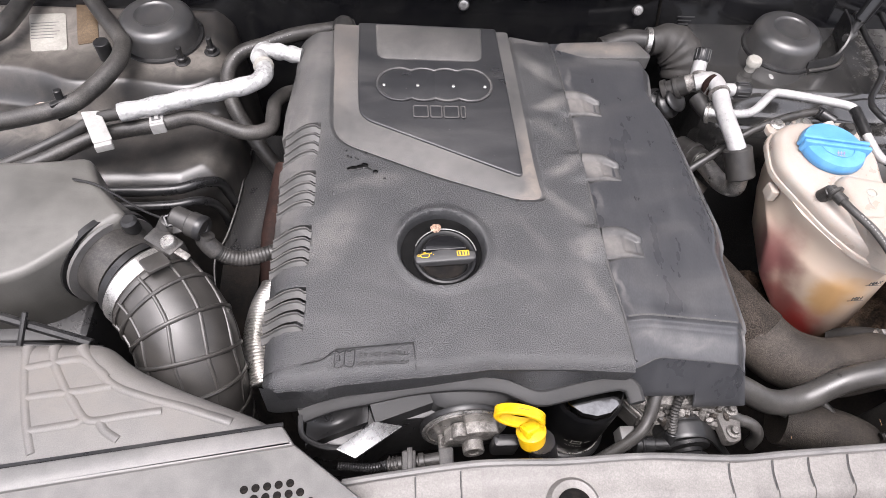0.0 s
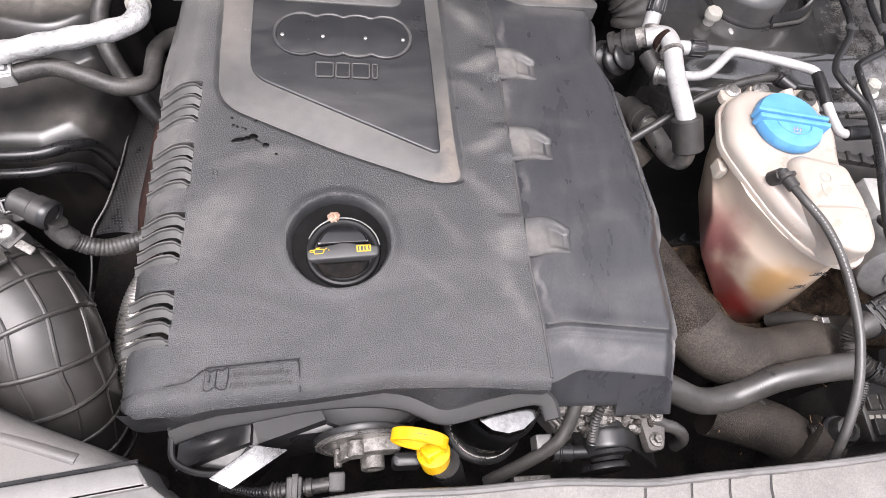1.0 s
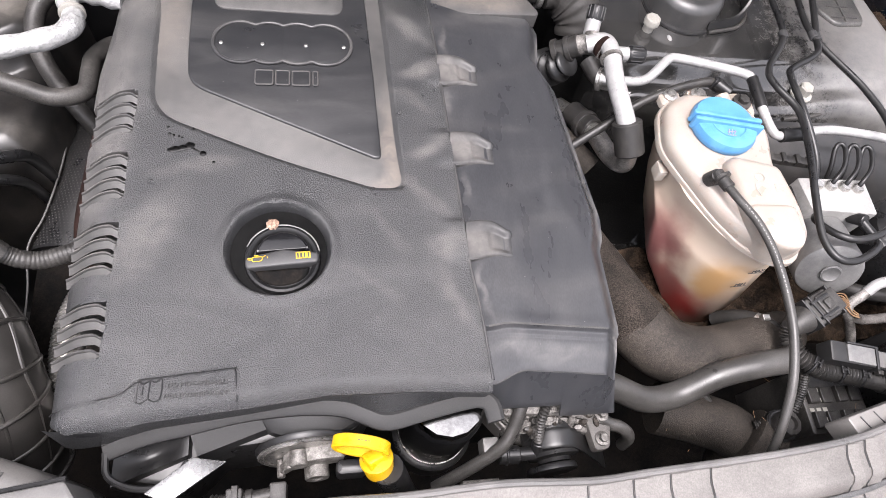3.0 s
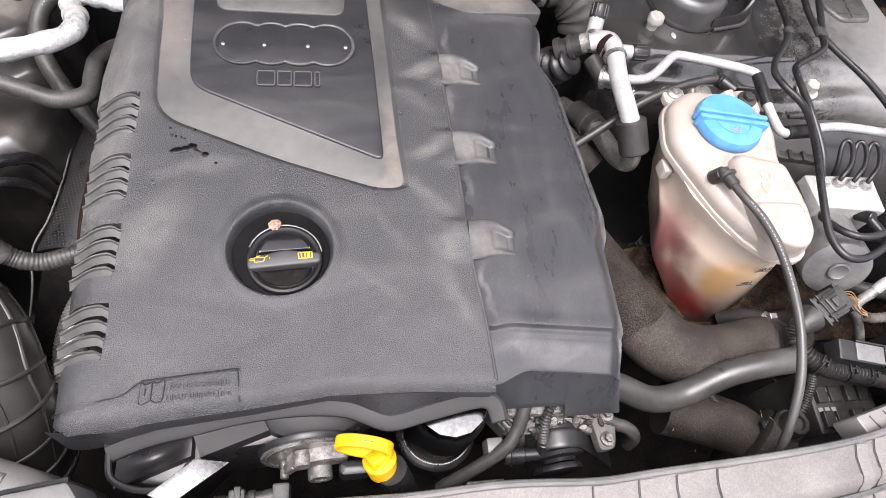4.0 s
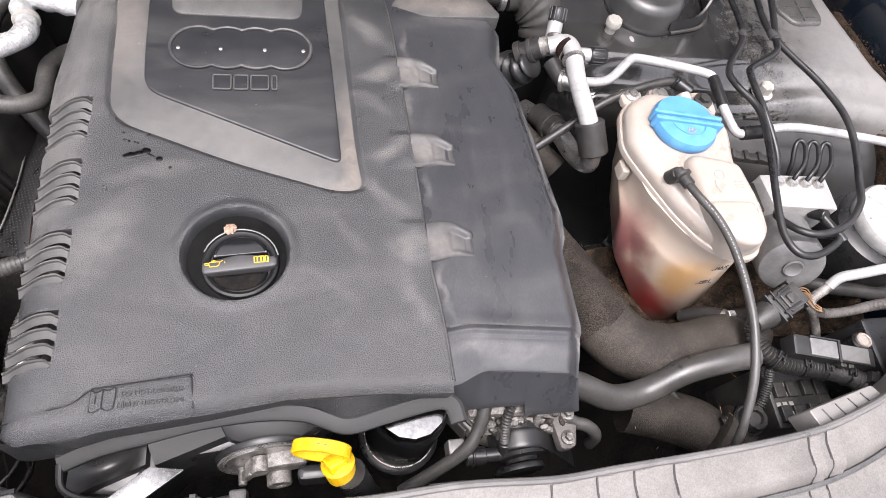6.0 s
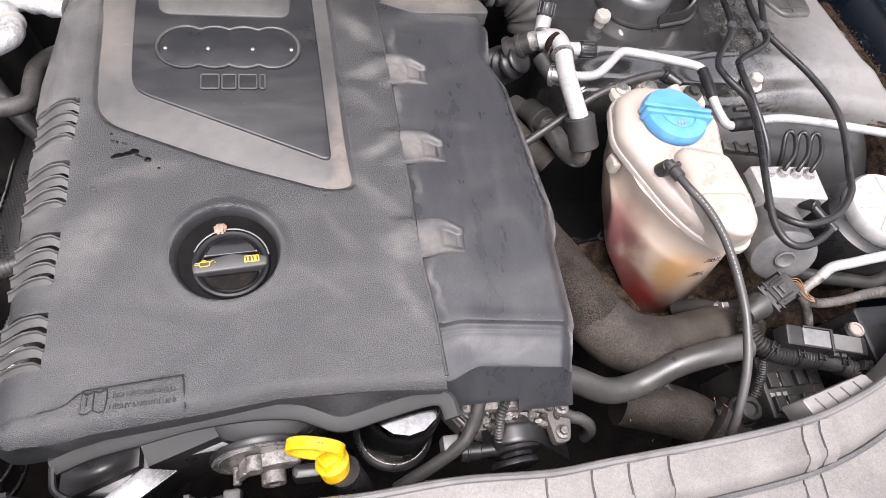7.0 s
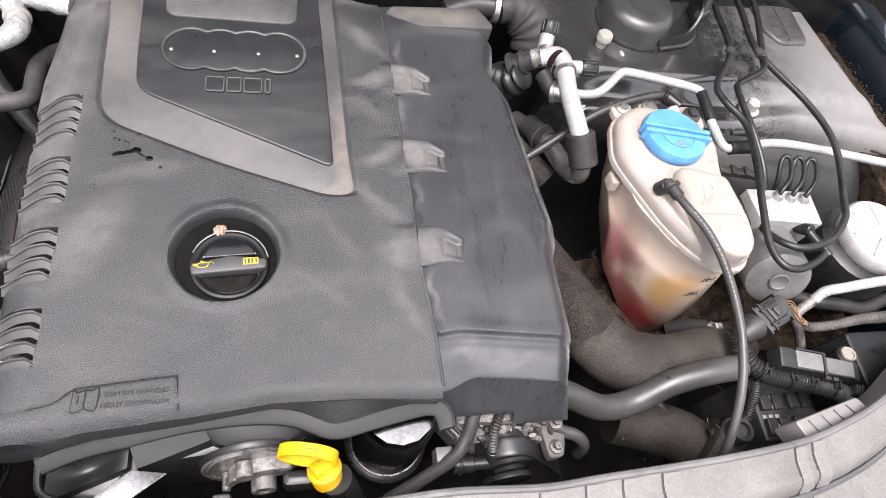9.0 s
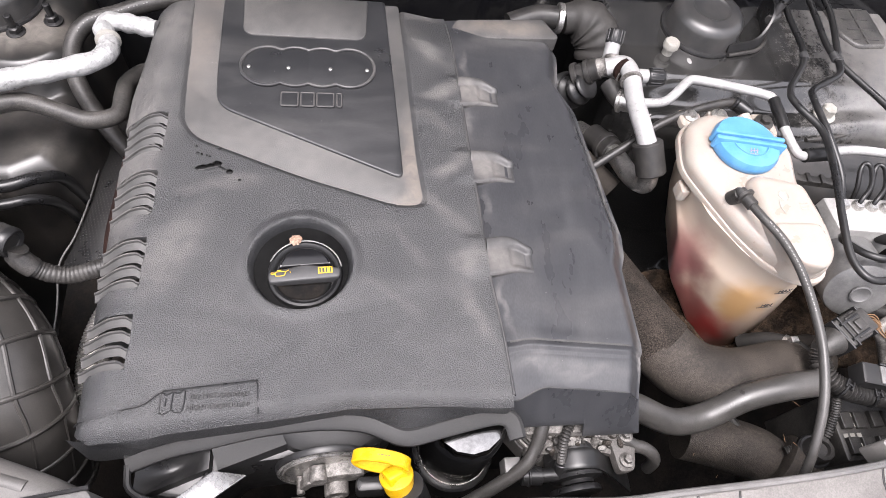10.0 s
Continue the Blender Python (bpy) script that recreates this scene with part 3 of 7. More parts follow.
def mound(outline, x0, x1, y0, y1, centre, far, n, m, edge=None, roll=0.050):
    """An inner wing: a round strut tower, a lower level beside it, and rolled edges that fall away."""
    edge = edge and [(p.x, p.y) for p in smooth_line([(x, y, 0) for x, y in edge], 0.008)[0]]
    def f(u, v):
        x, y = x0 + (x1 - x0) * u, y0 + (y1 - y0) * v
        d = poly_dist(x, y, outline)
        r = math.hypot(x - centre[0], y - centre[1])
        z = -0.058 - far * sstep(0.085, 0.150, r)
        if edge:
            # a rolled step in front of the tower, fading outwards
            z = -0.058 - far * sstep(0.0, 0.036, lerp_table(edge, x) - y) * (1 - 0.7 * sstep(0.64, 0.80, x))
        t = min(1.0, max(0.0, (d + roll) / roll))
        z -= 0.9 * roll * t * t + 0.34 * sstep(0.0, 0.02, d)
        return x, y, z
    return sheet(f, n, m, 0.05)


place("wing_left", mound(LEFT_TOWER, -0.74, -0.25, 0.13, 0.498, (-0.41, 0.42), 0.040, 150, 110, [(-0.74, 0.362), (-0.602, 0.350), (-0.547, 0.340), (-0.494, 0.322), (-0.428, 0.328), (-0.344, 0.318), (-0.297, 0.345)], 0.030), BODY, "black painted inner wing with the strut tower", "inner wing")
RIGHT_TOWER = [(0.395, 0.50), (0.392, 0.40), (0.405, 0.318), (0.435, 0.272), (0.52, 0.262), (0.66, 0.250), (0.76, 0.252), (0.84, 0.240), (0.945, 0.215), (0.930, 0.268), (0.905, 0.325), (0.885, 0.44), (0.876, 0.50)]
place("wing_right", mound(RIGHT_TOWER, 0.365, 0.945, 0.15, 0.498, (0.55, 0.43), 0.030, 150, 96, [(0.40, 0.345), (0.47, 0.338), (0.55, 0.332), (0.62, 0.330), (0.72, 0.325), (0.92, 0.30)], 0.022), WING, "black painted inner wing with the strut tower, dusty", "inner wing")
place("fender", slab(round_poly([(0.955, -0.3), (1.01, -0.3), (1.01, 0.30), (0.985, 0.5), (0.935, 0.5), (0.965, 0.30)], 0.01), -0.5, -0.03, 0.010), NAVY, "navy blue painted wing edge of the car, scratched", "car wing")

# ---------------------------------------------------------------- engine cover
cover = thing("engine_cover", (0.06, 0.1, -0.06), "dusty black plastic engine cover with scuffs and oil drops", "engine cover")
V_OUT = round_poly([(-0.149, 0.50), (-0.142, 0.235), (-0.138, 0.165), (-0.014, 0.109), (0.085, 0.074), (0.118, 0.076), (0.113, 0.132), (0.100, 0.50)], [0, 0.03, 0.04, 0.03, 0.02, 0.022, 0.02, 0], 8)
CAP_AT = (-0.005, 0.006)
SLOTS = [(0.1430, 0.1935), (0.0690, 0.1185), (-0.0075, 0.0425), (-0.0830, -0.0335)]
CATCH_Y = (0.2112, 0.1050, -0.0030)
SIGN = [(-0.200, -0.128), (-0.1793, -0.1237), (-0.1381, -0.1163), (-0.1283, -0.1139), (-0.1161, -0.1035), (-0.0435, -0.0971), (-0.0405, -0.0990), (-0.0386, -0.1265), (-0.040, -0.150), (-0.21, -0.160)]
LEFT_EDGE = [(-0.142, -0.178), (-0.13, -0.186), (-0.09, -0.188), (0.20, -0.199), (0.24, -0.199), (0.31, -0.192), (0.39, -0.194)]
SEAM = [(-0.13, 0.1775), (-0.07, 0.1755), (0.0, 0.169), (0.107, 0.166), (0.169, 0.163), (0.252, 0.161), (0.348, 0.156), (0.39, 0.150)]
FRONT = [(-0.188, -0.142), (-0.038, -0.129), (0.028, -0.122), (0.10, -0.123), (0.178, -0.128)]
BACK = [(-0.195, 0.368), (-0.117, 0.392), (0.06, 0.392), (0.10, 0.380), (0.156, 0.362)]


def louvre_bend(x):
    return -0.0025 * sstep(-0.165, -0.193, x)


def side_fall(x):
    return -0.022 * sstep(-0.15, -0.198, x) ** 1.5 if x < -0.15 else 0.0


def cover_z(x, y):
    z = side_fall(x) - 0.012 * sstep(0.30, 0.40, y)
    # rounded recess in which the shield lies
    z -= 0.0042 * sstep(-0.0010, -0.0070, poly_dist(x, y, V_OUT))
    d = math.hypot(x - CAP_AT[0] + 0.0035, y - CAP_AT[1] - 0.0085)
    z += 0.0024 * sstep(0.060, 0.0495, d)
    z -= 0.027 * sstep(0.0485, 0.0395, d)
    if x < -0.148:
        for a, b in SLOTS:
            z -= 0.070 * sstep(a, a + 0.003, y) * sstep(b, b - 0.003, y) * sstep(-0.1485, -0.1525, x)
    # the sign plate stands a little proud
    if y < -0.09 and x < -0.03:
        z += 0.0010 * sstep(0.0006, -0.0012, poly_dist(x, y, SIGN))
    # flared ramps that lead onto the catches
    for y0 in CATCH_Y:
        z += 0.0030 * sstep(0.138, 0.160, x) * sstep(y0 - 0.004, y0 + 0.010, y) * sstep(y0 + 0.050, y0 + 0.040, y)
    # rounded edge along the front and the left
    df = min(y - lerp_table(FRONT, x), (x - lerp_table(LEFT_EDGE, y)) * 1.2)
    return z - 0.009 * max(0.0, 1 - df / 0.014) ** 2


def cover_xyz(u, v):
    # the rows lie between front and back, the columns between left edge and seam
    x0 = -0.19 + 0.36 * u
    xr = min(x0, -0.17 + 2.0 * max(0.0, x0 + 0.145)) if x0 < -0.12 else x0
    y = lerp_table(FRONT, xr) * (1 - v) + lerp_table(BACK, xr) * v
    x = lerp_table(LEFT_EDGE, y) * (1 - u) + lerp_table(SEAM, y) * u
    c = max(0.0, 1 - u / 0.04) ** 2 * max(0.0, 1 - v / 0.03) ** 2
    x, y = x + 0.005 * c, y + 0.004 * c
    z = cover_z(x, y)
    return x, y + louvre_bend(x) * sstep(0.0, 0.10, v) * sstep(1.0, 0.75, v), z


part("main_panel", sheet(cover_xyz, 200, 290, 0.036, 0.003), COVER, cover, "grained black plastic with pale dust streaks")
part("channel", slab(round_poly([(-0.1425, 0.384), (-0.1365, 0.235), (-0.1325, 0.1695), (-0.0115, 0.1150), (0.0845, 0.0805), (0.1115, 0.0825), (0.1065, 0.132), (0.0975, 0.376)], [0.004, 0.03, 0.038, 0.03, 0.018, 0.020, 0.02, 0.004], 8), -0.014, -0.0038, 0.0005), BAND, cover, "pale dusty channel round the shield")
part("shield", slab([p for p in round_poly([(-0.109, 0.386), (-0.106, 0.25), (-0.103, 0.206), (-0.018, 0.165), (0.092, 0.112), (0.088, 0.225), (0.081, 0.38)], [0.004, 0.03, 0.02, 0.02, 0.012, 0.02, 0.004], 6)], -0.012, -0.0012, 0.0022, None, 4), SHIELD, cover, "smooth dark shield-shaped panel")
part("top_plate", slab(round_poly([(-0.086, 0.381), (-0.083, 0.312), (0.057, 0.310), (0.060, 0.377)], [0.003, 0.014, 0.014, 0.003], 6), -0.008, 0.0005, 0.002), BAND, cover, "dusty raised plate")
# plain raised badge outline of four lobes, with four pins
badge = []
for k in range(120):
    a = 2 * math.pi * k / 120
    r = max((cx * math.cos(a) + math.sqrt(max(0.0, 0.029 ** 2 - (cx * math.sin(a)) ** 2))) if 0.029 ** 2 > (cx * math.sin(a)) ** 2 else 0 for cx in (-0.0455, -0.0152, 0.0152, 0.0455))
    badge.append(Vector((r * math.cos(a) * 0.985 - 0.008, r * math.sin(a) + 0.264, 0.0006)))
part("badge_outline", tube(badge + badge[:1], 0.0019, 8, 0.003), CATCH, cover)
part("badge_field", slab([p.to_2d() for p in badge], -0.004, -0.0002, 0.0005), SHIELD, cover)
for x in (-0.073, -0.030, 0.016, 0.057):
    part("badge_pin", lathe([(0.0022, 0), (0.0022, 0.002), (0.0014, 0.0026), (0, 0.0026)], 12, pose(x, 0.2615, -0.001)), STEEL, cover)
# four plain raised blocks where letters stand
for x0, x1 in ((-0.036, -0.018), (-0.015, -0.001), (0.002, 0.020), (0.0235, 0.0285)):
    o = round_poly([(x0, 0.2055), (x1, 0.2055), (x1, 0.2245), (x0, 0.2245)], 0.002, 3)
    part("raised_block", slab(o, -0.003, 0.0012, 0.0008), SHIELD, cover)
    part("block_border", tube([(p.x, p.y, 0.001) for p in o + o[:1]], 0.0009, 6, 0.002), BAND, cover)
# louvres in the side openings: a thin upright edge, a face that slopes away below it, and an open gap
for a, b in SLOTS:
    pitch = (b - a) / 3.72
    for k in range(4):
        y1 = b - 0.0022 - pitch * k
        rows, edge = [], []
        bm = bmesh.new()
        for i in range(19):
            x = -0.1485 - 0.0445 * i / 18
            bend = -0.0026 * sstep(-0.1555, -0.1500, x) + louvre_bend(x)
            zt = side_fall(x) - 0.0004 - 0.0018 * sstep(-0.1555, -0.1490, x) - 0.0015 * sstep(-0.178, -0.193, x)
            y = y1 + bend
            rows.append([bm.verts.new((x, y + dy, zt + dz)) for dy, dz in ((0.0012, -0.0055), (0.0008, -0.0004), (0.0, 0.0), (-0.0008, -0.0005), (-0.0013, -0.0026), (-pitch * 0.54, -0.0056), (-pitch * 0.50, -0.0078))])
            edge.append(Vector((x, y - 0.0001, zt - 0.0002)))
        for r0, r1 in zip(rows, rows[1:]):
            for i in range(7):
                bm.faces.new((r0[i], r0[(i + 1) % 7], r1[(i + 1) % 7], r1[i]))
        bm.faces.new(rows[0]), bm.faces.new(rows[-1])
        blade = part("slat", bm, LOUVRE, cover, sharp=30)
        part("slat_edge", tube(edge[1:-1:2], 0.0007, 6, 0.003), CATCH, blade, "dusty pale edge")
# warning plate: raised border in black that stands in for a shaded line, book sign and words
PLATE = round_poly([(-0.1845, -0.1250), (-0.1793, -0.1237), (-0.1381, -0.1163), (-0.1283, -0.1139), (-0.1161, -0.1035), (-0.041, -0.0971), (-0.0388, -0.1240)], [0.001, 0.01, 0.006, 0.006, 0.006, 0.004, 0.001], 4)
part("plate_border", tube([(p.x, p.y, max(cover_z(p.x + a, p.y + b) for a, b in ((0, 0), (0, -0.002), (-0.002, 0), (0.002, 0), (0, 0.002))) + 0.0001) for p in PLATE], 0.0007, 6, 0.003), BLACK, cover)
TILT = pose(-0.0695, -0.1132, 0.0016, 0, 0, 1.5)
part("warning_text", merge(writing("DO NOT OVERFILL!", 0.0053, 0.0005, TILT @ pose(0.0, 0.0045, 0)), writing("NICHT ÜBERFÜLLEN!", 0.0053, 0.0005, TILT @ pose(-0.001, -0.0045, 0))), BLACK, cover)
book = [tube([(x + 0.0030, y + 0.003, 0.0012) for x, y in pts], 0.0006, 5, 0.002) for pts in (
    [(-0.119, -0.1245), (-0.1185, -0.1085), (-0.1145, -0.110), (-0.1095, -0.1075), (-0.1055, -0.109), (-0.1005, -0.1065), (-0.101, -0.1225), (-0.106, -0.1245), (-0.110, -0.1225), (-0.115, -0.1255), (-0.119, -0.1245)],
    [(-0.1095, -0.1075), (-0.110, -0.1225)], [(-0.1145, -0.112), (-0.1148, -0.119)])]
part("book_sign", merge(*book), BLACK, cover)
# oil drops lie on the cover
drops = thing("oil_stain", (-0.075, 0.1, 0), "wet black oil drops on the engine cover", "oil stain")
for x, y, rx, ry, rot in ((-0.107, 0.1228, 0.0078, 0.0036, 10), (-0.1005, 0.1245, 0.0070, 0.0034, 14), (-0.0945, 0.1270, 0.0050, 0.0042, 20), (-0.0815, 0.1180, 0.0034, 0.0030, -14), (-0.071, 0.108, 0.0016, 0.0014, 0), (-0.114, 0.141, 0.0017, 0.0012, 0), (-0.110, 0.139, 0.0012, 0.0016, 0), (-0.105, 0.138, 0.0011, 0.001, 0), (-0.102, 0.1365, 0.0013, 0.001, 0), (-0.093, 0.1465, 0.002, 0.001, 30), (-0.116, 0.149, 0.0014, 0.0011, 0), (-0.089, 0.1225, 0.006, 0.0010, -28)):
    part("drop", lathe([(1, 0), (0.93, 0.0003), (0.6, 0.0006), (0, 0.0007)], 18, pose(x, y, 0.0002, 0, 0, rot) @ Matrix.Diagonal((rx, ry, 1, 1))), OIL, drops)

# lower side panel with its three catches
PANEL_R = [(-0.118, 0.312), (-0.085, 0.318), (-0.063, 0.321), (0.02, 0.320), (0.035, 0.326), (0.06, 0.3285), (0.235, 0.308), (0.273, 0.293), (0.33, 0.302), (0.345, 0.300), (0.375, 0.287)]


def panel_xyz(u, v):
    front = -0.1185 + 0.0125 * sstep(0.0, 0.28, u) - 0.011 * max(0.0, u - 0.28)
    ridge = -0.0672 + 0.0032 * sstep(0.0, 0.18, u) - 0.0105 * max(0.0, u - 0.2)
    y = lerp_table([(0.0, front), (0.10, ridge - 0.0125), (0.14, ridge - 0.009), (0.18, ridge - 0.003), (0.24, ridge), (0.30, ridge + 0.009), (1.0, 0.364 + 0.010 * math.sin(u * math.pi))], v)
    x0, x1 = lerp_table(SEAM, y) + 0.0015, lerp_table(PANEL_R, y)
    x = x0 + (x1 - x0) * u
    z = -0.004 - 0.010 * u - 0.018 * sstep(0.86, 1.0, u) - 0.012 * sstep(0.30, 0.40, y)
    z += 0.0006 * sstep(ridge + 0.014, ridge + 0.002, y)
    z -= 0.0058 * sstep(ridge + 0.0005, ridge - 0.0045, y) + 0.0014 * sstep(ridge - 0.0085, ridge - 0.0120, y) + 0.008 * sstep(ridge - 0.012, front, y)
    return x, y, z


def panel_face_xyz(u, v):
    x, y, z = panel_xyz(u, 0.0)
    low = -0.062 if u < 0.56 else -0.076
    yb = -0.131 if u < 0.56 else -0.139
    return x + 0.006 * v, y + (yb - y) * v ** 1.1, z + (low - z) * v


part("side_panel", sheet(panel_xyz, 70, 220, 0.05), SMOOTH, cover, "smooth dark grey side panel with dust marks")
# pale beads paint the highlights along the ridge crest and the front edge
part("ridge_highlight", tube([Vector(panel_xyz(0.03 + 0.84 * k / 24, 0.235)) - Vector((0, 0, 0.0004)) for k in range(25)], 0.0011, 6, 0.004), BAND, cover, "pale bead standing in for the highlight on the crease")
part("edge_highlight", tube([Vector(panel_xyz(0.03 + 0.84 * k / 24, 0.0)) + Vector((0, 0, -0.0003)) for k in range(25)], 0.0008, 6, 0.004), CATCH, cover)
part("panel_front", sheet(panel_face_xyz, 60, 8, 0.004), SMOOTH, cover)
for y0, xs in zip(CATCH_Y, (0.1632, 0.1680, 0.1728)):
    def tongue(u, v):
        # a strap from the cover over the seam: a raised rounded ridge at its rear, a flat hollow, rounded corners
        x = xs - 0.004 + 0.0515 * u
        back = y0 + 0.0440 + 0.0040 * math.sin(math.pi * min(1.0, u * 1.25)) - 0.0070 * sstep(0.55, 1.0, u) - 0.004 * sstep(0.92, 1.0, u) ** 2
        fore = y0 + 0.0015 + 0.0062 * sstep(0.0, 0.6, u) - 0.001 * sstep(0.6, 0.9, u) + 0.002 * sstep(0.92, 1.0, u) ** 2
        y = fore + (back - fore) * v
        z = 0.0030 - 0.0062 * sstep(0.88, 1.0, u) ** 1.5
        z += 0.0030 * sstep(0.62, 0.82, v) - 0.0085 * sstep(0.88, 1.0, v) ** 1.6 - 0.0020 * sstep(0.06, 0.0, v)
        z -= 0.0020 * sstep(0.10, 0.22, v) * sstep(0.74, 0.60, v) * sstep(0.42, 0.52, u) * sstep(0.86, 0.76, u)
        return x, y, z - 0.010 * u
    part("catch", sheet(tongue, 40, 32, 0.007), CATCH, cover, "dusty moulded catch", 50)
part("rear_strip", slab(round_poly([(0.159, 0.346), (0.172, 0.366), (0.284, 0.374), (0.300, 0.345), (0.298, 0.338), (0.172, 0.334)], 0.004, 3), -0.03, -0.0105, 0.002), BAND, cover, "dusty strip along the rear edge")
part("seam", tube([(lerp_table(SEAM, y) + 0.0002, y, 0.0000 - 0.012 * sstep(0.30, 0.40, y)) for y in (-0.118, -0.09, -0.06, -0.03, 0, 0.05, 0.1, 0.15, 0.2, 0.25, 0.3, 0.35)], 0.0014, 8, 0.006), CATCH, cover, "pale dusty parting ridge")
part("seam_gap", tube([(lerp_table(SEAM, y) + 0.0020, y, -0.0030 - 0.012 * sstep(0.30, 0.40, y)) for y in (-0.118, -0.09, -0.06, -0.03, 0, 0.05, 0.1, 0.15, 0.2, 0.25, 0.3, 0.35)], 0.0006, 6, 0.006), UNDER, cover)

# arched lip under the front edge
LIP = [(-0.154, -0.146, -0.055), (-0.123, -0.136, -0.051), (-0.086, -0.130, -0.047), (-0.043, -0.123, -0.042), (-0.004, -0.121, -0.037), (0.025, -0.122, -0.034), (0.050, -0.126, -0.032), (0.069, -0.134, -0.032), (0.081, -0.139, -0.032), (0.094, -0.139, -0.032), (0.125, -0.132, -0.032), (0.162, -0.125, -0.032), (0.176, -0.1255, -0.032), (0.184, -0.132, -0.032), (0.187, -0.147, -0.034)]
lip_line, _ = smooth_line(LIP, 0.004)
bm = bmesh.new()
rows = []
for i, c in enumerate(lip_line):
    d = (lip_line[min(i + 1, len(lip_line) - 1)] - lip_line[max(i - 1, 0)]).normalized()
    nrm = Vector((d.y, -d.x, 0))
    rows.append([bm.verts.new(c + nrm * a + Vector((0, 0, h))) for a, h in ((-0.006, -0.002), (-0.0025, 0.0), (0.0075, -0.002), (0.0095, -0.004), (0.0092, -0.010), (-0.006, -0.010))])
for r0, r1 in zip(rows, rows[1:]):
    for i in range(6):
        bm.faces.new((r0[i], r0[(i + 1) % 6], r1[(i + 1) % 6], r1[i]))
bm.faces.new(rows[0]), bm.faces.new(rows[-1])
part("front_lip", bm, LIPPLASTIC, cover)


def front_face_xyz(u, v):
    x = -0.1860 + 0.362 * u
    ly, lz = lerp_table([(c.x, c.y) for c in lip_line], x), lerp_table([(c.x, c.z) for c in lip_line], x)
    round_off = 0.003 * max(0.0, 1 - u / 0.04) ** 2
    y0 = lerp_table(FRONT, x) + 0.0025 + round_off
    y1 = ly + 0.002 if x > -0.150 else y0 - 0.004
    return x, y0 + (y1 - y0) * v, -0.010 + (lz + 0.002) * v


part("front_face", sheet(front_face_xyz, 70, 8, 0.002), COVER, cover)

# ---------------------------------------------------------------- oil filler cap
oil_cap = thing("oil_filler_cap", (CAP_AT[0], CAP_AT[1], -0.02), "black plastic oil filler cap with yellow symbols", "oil cap")
M = pose(CAP_AT[0], CAP_AT[1], 0)
part("well_liner", lathe([(0.0437, -0.0095), (0.0428, -0.0130), (0.0415, -0.0180), (0.0400, -0.0225), (0.0375, -0.0240), (0.030, -0.0242)], 64, pose(CAP_AT[0] - 0.0035, CAP_AT[1] + 0.0085, 0)), WELL_BLACK, oil_cap, "near-black lining of the well round the cap")
part("neck", lathe([(0.036, -0.03), (0.036, -0.0195), (0.034, -0.0185), (0.030, -0.0185)], 48, M), CAP, oil_cap)
part("cap_body", lathe([(0.033, -0.022), (0.0345, -0.018), (0.0345, -0.007), (0.0335, -0.0045), (0.0315, -0.0035), (0.029, -0.005), (0.027, -0.009), (0.0, -0.010)], 64, M), CAP, oil_cap)
part("grip", slab(round_poly([(-0.0325, -0.010), (0.0325, -0.0065), (0.033, 0.0035), (0.0, 0.008), (-0.033, 0.001)], 0.004, 4), -0.014, 0.0005, 0.002, M @ pose(0, -0.001, 0, 0, 0, 2), 3), SATIN, oil_cap)
MOON = [(0.0245 * math.cos(a), 0.0245 * math.sin(a)) for a in (math.pi * k / 18 for k in range(19))]
part("finger_dish", slab(round_poly(MOON, 0.001, 2), -0.012, -0.0045, 0.0035, M @ pose(0.0, 0.0065, 0, 6, 0, 4) @ Matrix.Diagonal((1.0, 0.82, 1, 1)), 4), GLOSS, oil_cap)
part("finger_dish", slab(round_poly(MOON, 0.001, 2), -0.012, -0.0060, 0.0035, M @ pose(0.0, -0.0105, 0, -8, 0, 184) @ Matrix.Diagonal((1.0, 0.70, 1, 1)), 4), UNDER, oil_cap)
G = M @ pose(-0.022, -0.003, 0.0007, 0, 0, 8)
part("oil_can_sign", merge(*[tube([G @ Vector((x, y, 0.0002)) for x, y in pts], 0.00042, 6, 0.0008) for pts in (
    [(-0.0040, -0.0022), (0.0032, -0.0022), (0.0050, 0.0010), (0.0078, 0.0026)], [(0.0050, 0.0010), (0.0030, 0.0018), (-0.0040, 0.0018), (-0.0040, -0.0022)], [(-0.0040, 0.0010), (-0.0076, 0.0018), (-0.0078, 0.0004), (-0.0040, -0.0004)], [(-0.0005, 0.0018), (-0.0005, 0.0034)], [(-0.0022, 0.0034), (0.0014, 0.0034)], [(0.0090, 0.0010), (0.0092, -0.0004)])]), YPRINT, oil_cap)
G = M @ pose(0.0185, 0.0005, 0.0007, 0, 0, 4)
bars = [slab([(x, -0.003), (x + w, -0.0034), (x + w, 0.0034), (x, 0.0030)], 0, 0.0003, 0.0001, G) for x, w in ((-0.0065, 0.0012), (-0.0006, 0.0012), (0.0055, 0.0012), (-0.0038, 0.0012), (0.002, 0.0022))]
bars += [slab([(-0.0065, y), (0.0067, y), (0.0067, y + 0.0009), (-0.0065, y + 0.0009)], 0, 0.0003, 0.0001, G) for y in (-0.0034, 0.0025)]
part("book_sign", merge(*bars), YPRINT, oil_cap)
wire = [M @ Vector((0.034 * math.cos(a), 0.034 * math.sin(a), -0.003)) for a in (radians(d) for d in range(10, 175, 15))]
part("retaining_wire", tube(wire, 0.0007, 6, 0.003), STEEL, oil_cap)
bm = bmesh.new()
bmesh.ops.create_icosphere(bm, subdivisions=3, radius=1.0)
for v in bm.verts:
    v.co *= 0.0052 * (1 + 0.45 * noise.noise(v.co * 2.2))
    v.co.z *= 0.6
part("rusty_blob", turned(bm, M @ pose(-0.0095, 0.0335, -0.001)), RUST, oil_cap, "crumbly rust-brown lump")

